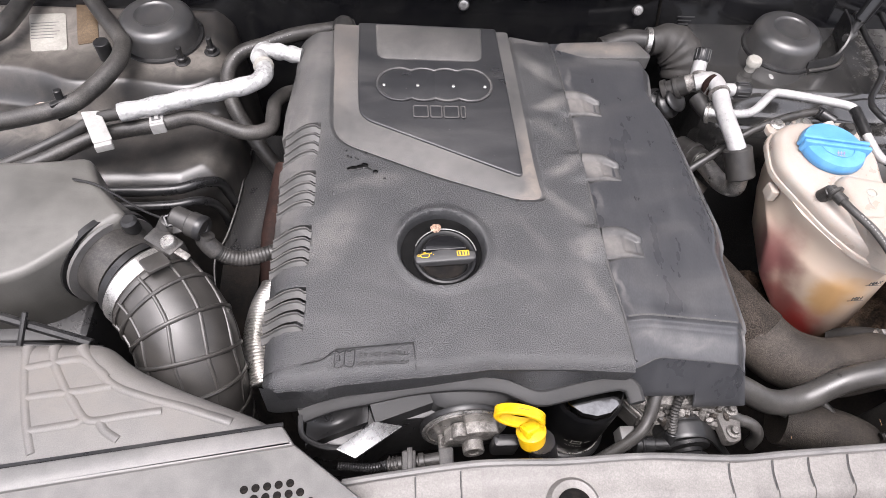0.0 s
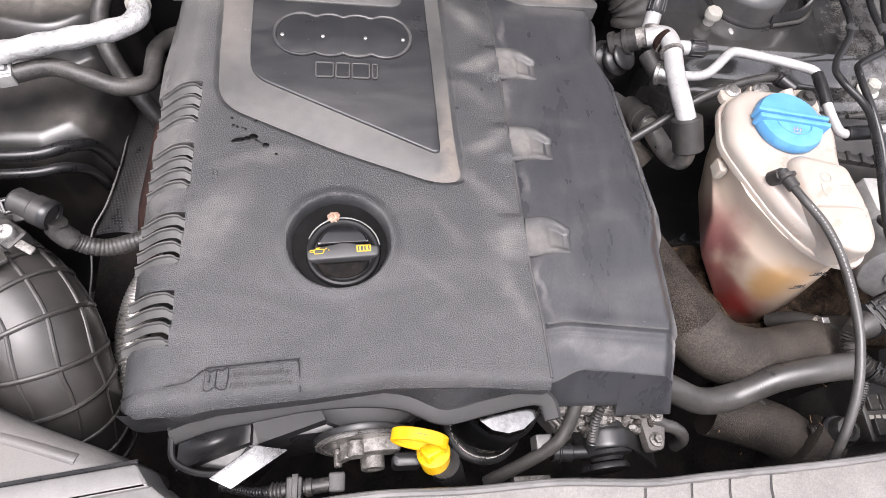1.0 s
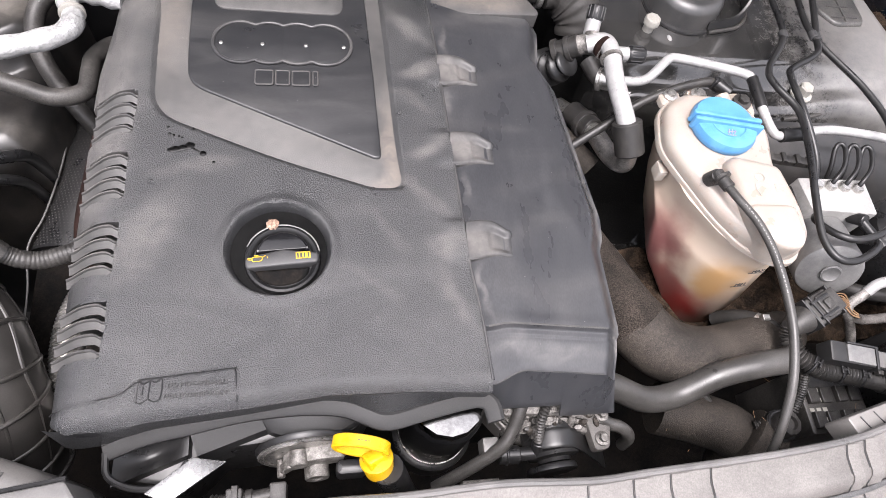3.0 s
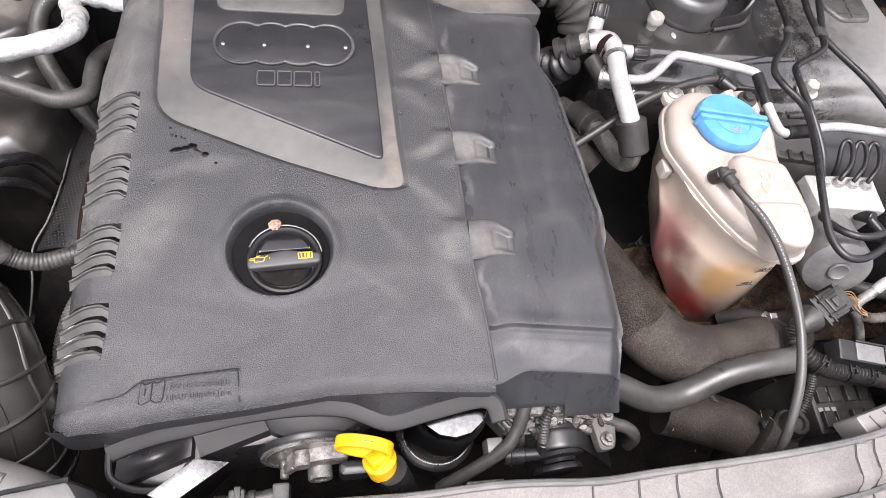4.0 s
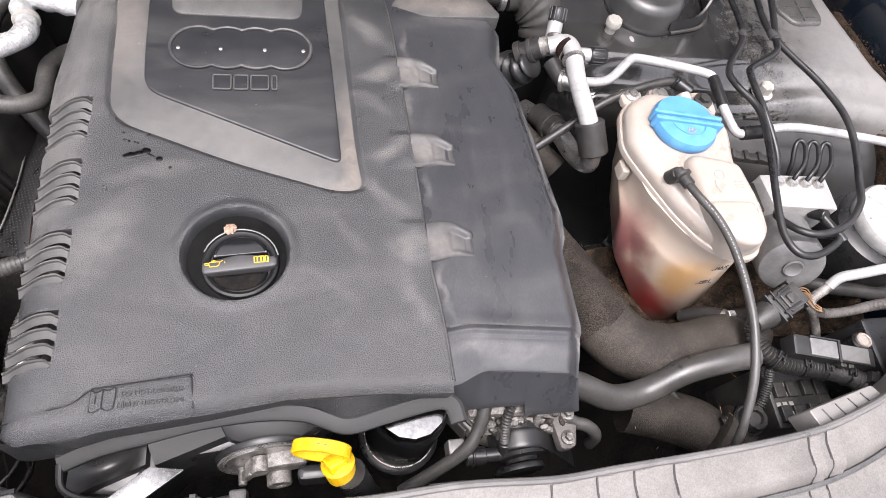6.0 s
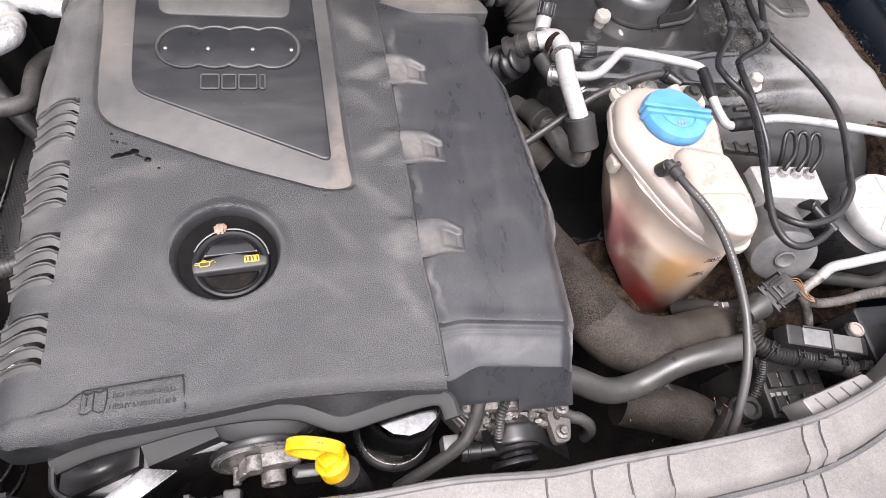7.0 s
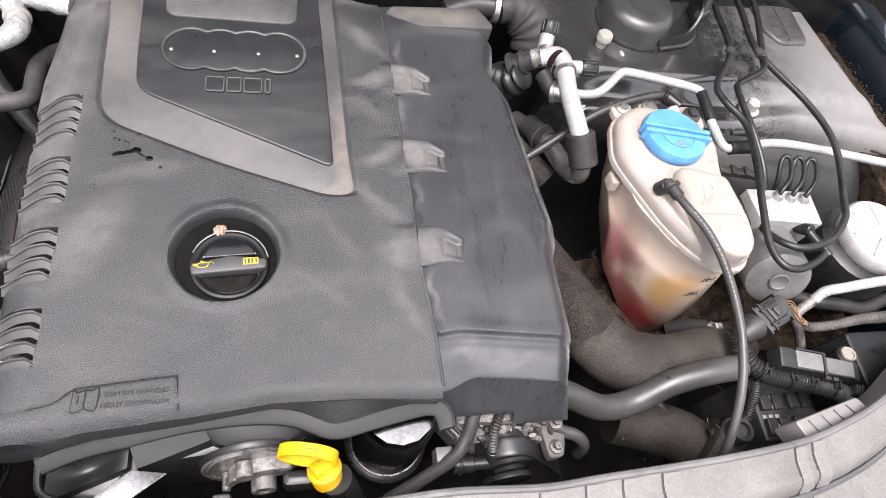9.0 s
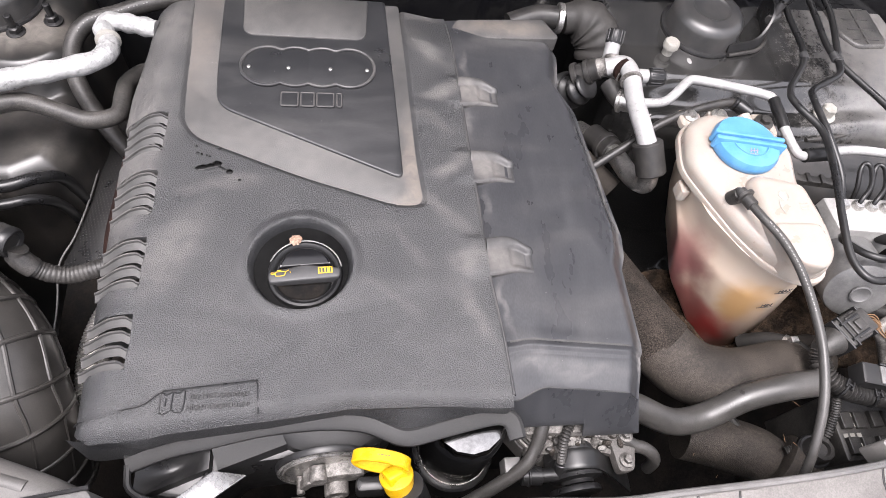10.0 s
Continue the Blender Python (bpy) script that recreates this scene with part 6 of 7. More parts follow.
part("fitting", merge(rod((0.385, 0.285, -0.06), (0.405, 0.272, -0.052), 0.013), lathe([(0.015, 0), (0.015, 0.004), (0.012, 0.005)], 24, aim((0.386, 0.284, -0.06), (0.405, 0.272, -0.052)))), STEEL, ac)
part("thin_pipe", tube([(0.395, 0.276, -0.052), (0.420, 0.272, -0.050), (0.442, 0.274, -0.049), (0.458, 0.284, -0.047), (0.482, 0.306, -0.045), (0.496, 0.311, -0.045), (0.54, 0.302, -0.045), (0.588, 0.289, -0.045), (0.600, 0.280, -0.046), (0.601, 0.258, -0.048), (0.602, 0.236, -0.051), (0.609, 0.208, -0.057), (0.618, 0.198, -0.060), (0.640, 0.200, -0.060), (0.715, 0.208, -0.060), (0.862, 0.183, -0.062), (0.93, 0.17, -0.065)], 0.0062, 14, 0.005), WHITE_PIPE, ac)
part("pipe_sleeve", tube([(0.600, 0.281, -0.046), (0.601, 0.258, -0.048), (0.602, 0.236, -0.051)], 0.0075, 14), BLACK, ac)
part("pipe_clamp", rod((0.622, 0.1985, -0.060), (0.660, 0.202, -0.060), 0.0095), BLACK, ac)
gland = part("rubber_grommet", tube([(0.354, 0.318, -0.066), (0.345, 0.325, -0.085), (0.335, 0.345, -0.11)], lambda s: 0.016 + 0.010 * s + 0.003 * math.sin(s * 25), 24, 0.002), BLACK, None, "black rubber grommet by the bulkhead", category="grommet")
hose_r = thing("cooling_hose_rear", (0.36, 0.28, -0.2), "dusty brown-grey rubber hose behind the cover", "hose")
part("hose", tube([(0.30, 0.32, -0.13), (0.335, 0.28, -0.14), (0.37, 0.245, -0.155), (0.40, 0.215, -0.165)], 0.017, 16), DUSTY_RUBBER, hose_r)
thin = thing("overflow_hose", (0.45, 0.26, -0.06), "thin black overflow hose to the coolant tank", "hose")
part("hose", tube([(0.34, 0.20, -0.10), (0.39, 0.222, -0.075), (0.43, 0.240, -0.055), (0.475, 0.254, -0.042), (0.517, 0.262, -0.035), (0.535, 0.262, -0.036)], 0.0058, 12), RUBBER, thin)
part("end_clip", merge(rod((0.528, 0.262, -0.034), (0.540, 0.256, -0.036), 0.009), rod((0.530, 0.256, -0.03), (0.545, 0.242, -0.032), 0.0075)), BLACK, thin)

b = thing("pale_stud_cap", (0.470, 0.365, -0.058), "cream plastic stud cap on the strut tower", "stud cap")
part("cap", merge(lathe([(0.0075, 0), (0.0075, 0.022), (0.0095, 0.023), (0.0098, 0.028), (0.009, 0.030), (0, 0.030)], 16, pose(0.477, 0.374, -0.060) @ Matrix.Diagonal((1, 1, 0.5, 1)))), STICKER, b)
part("cap_head", lathe([(0.0112, 0), (0.0112, 0.007), (0.0100, 0.009), (0.006, 0.0092), (0, 0.0085)], 8, pose(0.477, 0.374, -0.046)), STICKER, b)
white_spot = part("paint_chip", lathe([(0.005, 0), (0.004, 0.0006), (0, 0.0008)], 10, pose(0.507, 0.360, -0.0578) @ Matrix.Diagonal((0.7, 1.2, 1, 1))), WHITE, None, "white chip lying on the inner wing", category="chip")
nut2 = thing("pale_nut", (0.69, 0.268, -0.058), "cream plastic nut on the inner wing", "nut")
part("nut", merge(lathe([(0.017, 0), (0.017, 0.003), (0.015, 0.004)], 24, pose(0.698, 0.284, -0.078) @ Matrix.Diagonal((0.9, 0.9, 1, 1))), lathe([(0.010, 0), (0.010, 0.014), (0.008, 0.016), (0, 0.016)], 6, pose(0.698, 0.284, -0.076))), STICKER, nut2)
bracket = thing("hose_bracket", (0.61, 0.39, -0.058), "bent black metal bracket on the strut tower", "bracket")
foot, _ = smooth_line([(0.566, 0.374, -0.055), (0.592, 0.380, -0.055), (0.616, 0.388, -0.055), (0.632, 0.404, -0.055), (0.640, 0.425, -0.055), (0.646, 0.465, -0.055)], 0.004)
bm = bmesh.new()
rows = []
for i, c in enumerate(foot):
    s = i / (len(foot) - 1)
    tall = 0.012 + 0.030 * sstep(0.25, 0.75, s)
    d = (foot[min(i + 1, len(foot) - 1)] - foot[max(i - 1, 0)]).normalized()
    nrm = Vector((-d.y, d.x, 0)) * 0.0016
    rows.append([bm.verts.new(c + q) for q in (-nrm, nrm, nrm * 4 + Vector((0, 0, tall)), nrm * 2 + Vector((0, 0, tall)))])
for r0, r1 in zip(rows, rows[1:]):
    for i in range(4):
        bm.faces.new((r0[i], r0[(i + 1) % 4], r1[(i + 1) % 4], r1[i]))
bm.faces.new(rows[0]), bm.faces.new(rows[-1])
part("plate", bm, BLACK, bracket)
part("edge", tube([c + Vector((0.001, -0.004, 0.001)) for c in foot[::4]], 0.0028, 8), DUSTY_BLACK, bracket)
gas = thing("bonnet_strut", (0.640, 0.428, -0.03), "black gas strut holding the bonnet open", "gas strut")
part("eye", merge(rod((0.632, 0.418, -0.030), (0.650, 0.430, -0.030), 0.0065), rod((0.640, 0.425, -0.034), (0.648, 0.432, 0.004), 0.0060)), DOME, gas)
part("cylinder", rod((0.645, 0.430, -0.008), (0.785, 0.560, 0.44), 0.0105, 24, 0.003), GLOSS, gas)
part("piston_rod", rod((0.785, 0.560, 0.44), (0.860, 0.632, 0.68), 0.0045, 12), STEEL, gas)
lid_r = thing("wing_cover", (0.80, 0.40, -0.058), "dusty black plastic cover on the inner wing", "cover")
part("plate", slab(round_poly([(0.749, 0.494), (0.747, 0.418), (0.778, 0.382), (0.842, 0.388), (0.853, 0.404), (0.853, 0.496)], 0.014, 5), -0.10, -0.060, 0.006, None, 4), BODY_DUSTY, lid_r)
part("raised_field", slab(round_poly([(0.763, 0.49), (0.765, 0.428), (0.786, 0.398), (0.834, 0.402), (0.841, 0.414), (0.840, 0.49)], 0.012, 5), -0.075, -0.0525, 0.006, None, 4), BODY_DUSTY, lid_r)
for k in range(4):
    part("ridge", box(0.782, 0.826, 0.412 + 0.022 * k, 0.4145 + 0.022 * k, -0.06, -0.0510, 0.0008, 0.001), BODY_DUSTY, lid_r)
part("ridge", box(0.803, 0.806, 0.405, 0.485, -0.06, -0.0510, 0.0008, 0.001), BODY_DUSTY, lid_r)
# wheel arch below the wing's rolled edge
arch_in = part("wheel_arch", sheet(lambda u, v: (0.60 + 0.36 * u, 0.262 - 0.016 * u - 0.03 * sstep(0.6, 1.0, u) - 0.10 * v, -0.098 - 0.012 * sstep(0.0, 0.2, v) - 0.075 * v ** 1.6 + 0.012 * math.sin(math.pi * u) * math.sin(math.pi * v)), 50, 24, 0.02), BODY, None, "black painted wheel arch below the wing edge", category="wheel arch", kind="structure")
seam_r = part("wing_seam", tube([(0.66, 0.245, -0.085), (0.707, 0.253, -0.088), (0.744, 0.262, -0.089), (0.792, 0.260, -0.090), (0.843, 0.246, -0.090), (0.93, 0.218, -0.092)], 0.0032, 8), DUSTY_BLACK, None, "black sealant bead along the wing edge", category="sealant", kind="structure")
strip_r = part("harness_rail", merge(box(-0.036, 0.040, -0.006, 0.006, -0.008, 0.0, 0.0015, 0.002, pose(0.648, 0.180, -0.086, 0, 0, -8)), *[box(x, x + 0.006, -0.0075, 0.0075, -0.006, 0.003, 0.001, 0, pose(0.648, 0.180, -0.086, 0, 0, -8)) for x in (-0.03, -0.012, 0.008, 0.026)]), DUSTY_BLACK, None, "dusty black cable rail above the brake unit", category="cable rail")

# coolant tank
tank = thing("coolant_tank", (0.53, 0.09, -0.25), "cream plastic coolant tank with red fluid stains", "coolant tank")
RIM = round_poly([(0.441, 0.218), (0.429, 0.160), (0.447, 0.115), (0.469, 0.064), (0.494, 0.026), (0.522, 0.007), (0.550, 0.003), (0.567, 0.016), (0.572, 0.05), (0.568, 0.09), (0.566, 0.13), (0.573, 0.16), (0.576, 0.180), (0.562, 0.215), (0.530, 0.236), (0.472, 0.240)], 0.016, 4)


def soft_ring(corners, r=0.007, n=4):
    """A closed line through corners in space, each rounded by r."""
    out, k = [], len(corners)
    for i in range(k):
        p, a, b = Vector(corners[i]), Vector(corners[i - 1]), Vector(corners[(i + 1) % k])
        da, db = a - p, b - p
        cut = min(r, da.length * 0.4, db.length * 0.4)
        p0, p1 = p + da.normalized() * cut, p + db.normalized() * cut
        for j in range(n + 1):
            t = j / n
            out.append(p0 * (1 - t) ** 2 + p * 2 * t * (1 - t) + p1 * t * t)
    return out


def shell(levels, r=0.007):
    bm = bmesh.new()
    rings = [[bm.verts.new(p) for p in soft_ring(c, r)] for c in levels]
    for a, b in zip(rings, rings[1:]):
        for i in range(len(a)):
            bm.faces.new((a[i], a[(i + 1) % len(a)], b[(i + 1) % len(a)], b[i]))
    bm.faces.new(rings[0]), bm.faces.new(rings[-1])
    return bm


def level(plan, z):
    return [(x, y, z) for x, y in plan]


FOOT = [(0.475, 0.180, -0.172), (0.457, 0.086, -0.174), (0.501, 0.036, -0.234), (0.514, 0.021, -0.248), (0.530, 0.007, -0.252), (0.551, 0.004, -0.250), (0.598, 0.028, -0.215), (0.600, 0.160, -0.200)]
FOOT_MID = sum((Vector(p) for p in FOOT), Vector()) / len(FOOT)
part("lower_shell", shell([
    level([(0.452, 0.215), (0.438, 0.165), (0.450, 0.098), (0.478, 0.047), (0.505, 0.020), (0.540, 0.011), (0.562, 0.030), (0.560, 0.200)], -0.046),
    level([(0.454, 0.213), (0.441, 0.163), (0.454, 0.098), (0.481, 0.049), (0.507, 0.023), (0.540, 0.014), (0.562, 0.032), (0.560, 0.200)], -0.062),
    level([(0.458, 0.210), (0.446, 0.160), (0.460, 0.097), (0.486, 0.052), (0.510, 0.026), (0.542, 0.018), (0.566, 0.034), (0.562, 0.200)], -0.090),
    level([(0.459, 0.205), (0.446, 0.135), (0.458, 0.090), (0.483, 0.047), (0.508, 0.022), (0.545, 0.015), (0.580, 0.036), (0.575, 0.195)], -0.101),
    level([(0.460, 0.200), (0.4465, 0.105), (0.461, 0.085), (0.485, 0.044), (0.510, 0.021), (0.548, 0.015), (0.590, 0.038), (0.585, 0.190)], -0.115),
    FOOT, [tuple(FOOT_MID + (Vector(p) - FOOT_MID) * 0.93 - Vector((0, 0, 0.006))) for p in FOOT]], 0.009), TANK, tank, "milky plastic lower half stained red and amber", 75)
part("rim", slab(RIM, -0.048, -0.040, 0.003), CREAM, tank)
def shrink(o, f, c=(0.508, 0.13)):
    return [Vector((c[0] + (p.x - c[0]) * f, c[1] + (p.y - c[1]) * f)) for p in o]
part("upper_shell", slab(shrink(RIM, 0.96), -0.042, -0.020, 0.014, None, 5), CREAM, tank)
part("chamber_step", slab(round_poly([(0.492, 0.064), (0.497, 0.028), (0.515, 0.008), (0.540, 0.006), (0.552, 0.02), (0.553, 0.062)], 0.012, 4), -0.020, -0.0035, 0.006, None, 4), CREAM, tank)
part("faint_marks", merge(*[tube([(0.520 + 0.006 * math.cos(a), 0.098 + 0.006 * math.sin(a), -0.0058) for a in (radians(d) for d in range(0, 361, 40))], 0.0010, 6, 0.002), *[rod((0.535, 0.088 - 0.004 * k, -0.0058), (0.546, 0.088 - 0.004 * k, -0.0058), 0.0006, 6) for k in range(3)], tube([(0.512, 0.090, -0.0058), (0.511, 0.082, -0.0058), (0.514, 0.074, -0.0058)], 0.0008, 6)]), STICKER, tank)
part("raised_chamber", slab(round_poly([(0.488, 0.122), (0.492, 0.045), (0.510, 0.010), (0.538, 0.006), (0.560, 0.022), (0.564, 0.06), (0.556, 0.118), (0.500, 0.132)], 0.012, 4), -0.042, -0.006, 0.012, None, 5), CREAM, tank)
part("lug", box(0.452, 0.482, 0.228, 0.256, -0.05, -0.042, 0.003, 0.008), CREAM, tank)
for lx, ly, r0 in ((0.467, 0.243, 0.009), (0.507, 0.245, 0.011)):
    part("lug_bolt", merge(lathe([(r0, 0), (r0, 0.003), (r0 * 0.8, 0.004)], 20, pose(lx, ly, -0.042)), lathe([(r0 * 0.6, 0), (r0 * 0.6, 0.006), (0, 0.007)], 6, pose(lx, ly, -0.040))), STEEL, tank)
part("lug", box(0.494, 0.522, 0.222, 0.258, -0.06, -0.043, 0.003, 0.008), CREAM, tank)
part("lug", box(0.546, 0.582, 0.212, 0.252, -0.05, -0.042, 0.003, 0.014), CREAM, tank)
part("lug_bolt", merge(lathe([(0.012, 0), (0.012, 0.003), (0.008, 0.004)], 20, pose(0.564, 0.234, -0.040)), lathe([(0.007, 0), (0.007, 0.007), (0, 0.008)], 6, pose(0.564, 0.234, -0.038))), DUSTY_BLACK, tank)
part("side_clip", box(0.432, 0.444, 0.135, 0.155, -0.072, -0.055, 0.003, 0.004), CREAM, tank)
part("neck", lathe([(0.036, -0.03), (0.036, 0.0)], 32, pose(0.514, 0.182, -0.036)), CREAM, tank)
part("inlet", rod((0.538, 0.215, -0.040), (0.533, 0.240, -0.034), 0.009), CREAM, tank)
C = pose(0.505, 0.177, -0.024, -2, 2, -7) @ Matrix.Diagonal((0.94, 0.94, 1, 1))
cap = part("screw_cap", merge(lathe([(0.038, -0.002), (0.0435, 0.004), (0.044, 0.010), (0.041, 0.016), (0.030, 0.0185), (0, 0.0190)], 48, C)), BLUE, tank, "bright blue ribbed screw cap")
for dy in (-0.0055, 0.0045):
    part("grip_bar", slab(round_poly([(-0.047, dy - 0.0035), (0.047, dy - 0.0035), (0.047, dy + 0.0035), (-0.047, dy + 0.0035)], 0.003, 3), 0.006, 0.0225, 0.002, C), BLUE, cap)
arc = [C @ Vector((0.024 * math.cos(a), 0.024 * math.sin(a) - 0.002, 0.0192)) for a in (radians(d) for d in range(200, 345, 12))]
part("moulded_arc", tube(arc, 0.0007, 6, 0.003), BLUE, cap)
part("warning_sign", merge(*[rod(C @ Vector(a), C @ Vector(c), 0.0007, 6) for a, c in (((-0.006, -0.024, 0.019), (0.006, -0.024, 0.019)), ((-0.004, -0.022, 0.019), (-0.002, -0.015, 0.0193)), ((0.000, -0.022, 0.019), (0.002, -0.015, 0.0193)), ((0.004, -0.022, 0.019), (0.006, -0.015, 0.0193)), ((-0.005, -0.019, 0.019), (0.007, -0.018, 0.0193)))]), BLUE_INK, cap)
for word, y, z, tilt, turn in (("MAX", 0.0146, -0.082, 82, 8), ("MIN", 0.0140, -0.121, 80, 6)):
    part("level_mark", merge(writing(word, 0.0085, 0.0003, pose(0.540, y, z, tilt, 0, turn)), rod((0.530, y - 0.0002, z - 0.006), (0.552, y + 0.0008, z - 0.0055), 0.0004, 6)), INK, tank)
nip = thing("tank_hose", (0.47, 0.09, -0.02), "thin weathered grey hose from the tank over the slam panel", "hose")
part("nipple", merge(rod((0.466, 0.104, -0.022), (0.469, 0.100, -0.006), 0.0085), rod((0.468, 0.104, -0.006), (0.476, 0.082, -0.004), 0.0070), lathe([(0.008, 0), (0.0105, 0.001), (0.0105, 0.004), (0.008, 0.005)], 20, aim((0.4705, 0.098, -0.005), (0.476, 0.082, -0.004)))), DUSTY_BLACK, nip)
part("hose", tube([(0.474, 0.086, -0.004), (0.480, 0.066, -0.001), (0.492, 0.036, 0.001), (0.499, 0.0, 0.0), (0.500, -0.045, -0.004), (0.497, -0.09, -0.012), (0.488, -0.14, -0.03), (0.475, -0.19, -0.07), (0.47, -0.205, -0.12)], 0.0047, 14), HOSE, nip)

# brake pipes
PIPE_A = [(0.676, 0.50, -0.03), (0.668, 0.427, -0.030), (0.660, 0.347, -0.030), (0.616, 0.285, -0.030), (0.616, 0.255, -0.030), (0.634, 0.213, -0.030), (0.624, 0.149, -0.030), (0.612, 0.09, -0.035), (0.605, 0.040, -0.040), (0.612, 0.012, -0.040), (0.634, 0.006, -0.040), (0.665, 0.018, -0.040), (0.680, 0.032, -0.045), (0.66, 0.045, -0.06)]
PIPE_B = [(0.72, 0.50, -0.03), (0.712, 0.431, -0.030), (0.708, 0.349, -0.030), (0.750, 0.255, -0.030), (0.760, 0.185, -0.030), (0.742, 0.10, -0.040), (0.728, 0.072, -0.040), (0.695, 0.045, -0.040), (0.655, 0.034, -0.040), (0.632, 0.043, -0.045), (0.625, 0.070, -0.06), (0.64, 0.085, -0.075)]
PIPE_C = [(0.744, 0.50, -0.03), (0.738, 0.433, -0.030), (0.712, 0.345, -0.030), (0.700, 0.315, -0.030), (0.652, 0.287, -0.030), (0.644, 0.270, -0.030), (0.645, 0.213, -0.034), (0.652, 0.160, -0.05), (0.655, 0.13, -0.07)]
for pts in (PIPE_A, PIPE_B, PIPE_C):
    br = thing("brake_pipe", pts[5], "bent black coated brake pipe", "brake pipe", "brake pipes")
    part("line", tube(pts, 0.0045, 12, 0.004), BLACK, br)
    for q in (pts[2],):
        part("pipe_clip", rod(Vector(q) - Vector((0.0, 0.006, 0)), Vector(q) + Vector((0.0, 0.006, 0)), 0.0058, 12), SATIN, br)

abs_unit = thing("brake_control_unit", (0.67, 0.06, -0.16), "cast aluminium brake control block with grey motor", "brake unit")
part("block", slab(round_poly([(0.636, 0.092), (0.728, 0.084), (0.730, 0.136), (0.632, 0.140)], 0.004, 3), -0.14, -0.070, 0.002), WHITE, abs_unit)
part("motor", lathe([(0.0395, 0.0), (0.0402, 0.004), (0.0402, 0.066), (0.0390, 0.0705), (0.0360, 0.0725), (0.018, 0.0735), (0.014, 0.0737), (0, 0.0737)], 48, aim((0.668, 0.080, -0.122), (0.6453, 0.0088, -0.090))), MOTOR, abs_unit, "pale grey metal motor drum")
for k in range(4):
    x, y = 0.655 + 0.019 * k, 0.128 - 0.002 * k
    if k:
        part("port", tube([(x, y, -0.072), (x + 0.002, y + 0.004, -0.060), (x + 0.016, y + 0.020, -0.052), (x + 0.024, y + 0.044, -0.048), (x + 0.020, y + 0.052, -0.048), (x + 0.013, y + 0.046, -0.052), (x + 0.012, y + 0.028, -0.068), (x + 0.014, y + 0.02, -0.085)], 0.0031, 10, 0.003), BLACK, abs_unit)
    part("nut", merge(lathe([(0.0075, 0), (0.0075, 0.006), (0.006, 0.008)], 6, pose(x, y, -0.071))), STEEL, abs_unit)
part("motor_dimple", lathe([(0.0125, 0), (0.0125, 0.0012), (0.0105, 0.002), (0.0090, 0.0008), (0, 0.0006)], 28, aim((0.6468, 0.0137, -0.0922), (0.6453, 0.0088, -0.090))), MOTOR, abs_unit)
part("connector", merge(box(0.60, 0.63, 0.09, 0.135, -0.14, -0.08, 0.003, 0.003)), BLACK, abs_unit)
part("hose_stub", merge(rod((0.700, 0.09, -0.085), (0.705, 0.075, -0.07), 0.008), rod((0.703, 0.08, -0.075), (0.72, 0.04, -0.075), 0.006)), BLACK, abs_unit)
psr = thing("fluid_reservoir", (0.80, 0.06, -0.2), "black round fluid reservoir with a white cap", "reservoir")
part("pot", lathe([(0.05, -0.20), (0.062, -0.18), (0.064, -0.10), (0.060, -0.085), (0.050, -0.080), (0, -0.080)], 48, pose(0.795, 0.062, 0)), BLACK, psr)
part("lid", lathe([(0.052, -0.084), (0.054, -0.080), (0.054, -0.066), (0.051, -0.062), (0.040, -0.060), (0, -0.0595)], 48, pose(0.805, 0.065, 0)), WHITE, psr, "dirty white round lid")
for k in range(8):
    a = radians(45 * k)
    part("lid_rib", rod((0.805 + 0.012 * math.cos(a), 0.065 + 0.012 * math.sin(a), -0.0595), (0.805 + 0.046 * math.cos(a), 0.065 + 0.046 * math.sin(a), -0.0605), 0.0016, 6), STICKER, psr)

# hoses, looms and plugs below
big = thing("radiator_hose", (0.48, -0.05, -0.25), "thick dusty brown-grey rubber radiator hose", "hose")
part("hose", tube([(0.33, 0.13, -0.15), (0.352, 0.065, -0.14), (0.385, -0.005, -0.138), (0.425, -0.052, -0.145), (0.480, -0.066, -0.155), (0.545, -0.055, -0.172), (0.60, -0.04, -0.19), (0.66, -0.02, -0.23)], lambda s: 0.034 + 0.004 * math.sin(s * 3), 32), DUSTY_RUBBER, big)
part("woven_sleeve", tube([(0.332, 0.12, -0.149), (0.352, 0.065, -0.140), (0.385, -0.005, -0.138), (0.402, -0.028, -0.1405)], lambda s: 0.0362 + 0.0022 * s, 32), WOVEN, big, "dark woven protective sleeve")
part("hose_band", tube([(0.578, -0.047, -0.182), (0.588, -0.044, -0.186)], 0.0375, 28), DUSTY_BLACK, big)
low = thing("lower_hose", (0.45, -0.1, -0.16), "weathered grey rubber hose below the radiator hose", "hose")
part("collar", tube([(0.292, -0.10, -0.110), (0.312, -0.1005, -0.112)], 0.0190, 20), DUSTY_BLACK, low)
part("hose", tube([(0.29, -0.10, -0.11), (0.335, -0.102, -0.115), (0.385, -0.116, -0.135), (0.428, -0.112, -0.140), (0.473, -0.098, -0.119), (0.517, -0.092, -0.106), (0.561, -0.088, -0.107)], 0.0150, 20), HOSE, low)
up = part("pressure_hose", tube([(0.31, 0.12, -0.12), (0.355, 0.10, -0.14), (0.40, 0.07, -0.17), (0.44, 0.03, -0.20), (0.47, -0.01, -0.24)], 0.018, 16), DUSTY_BLACK, None, "black hose running under the coolant tank", category="hose")
loom = thing("wiring_loom", (0.63, -0.1, -0.18), "corrugated black wiring loom with plugs", "wiring loom")
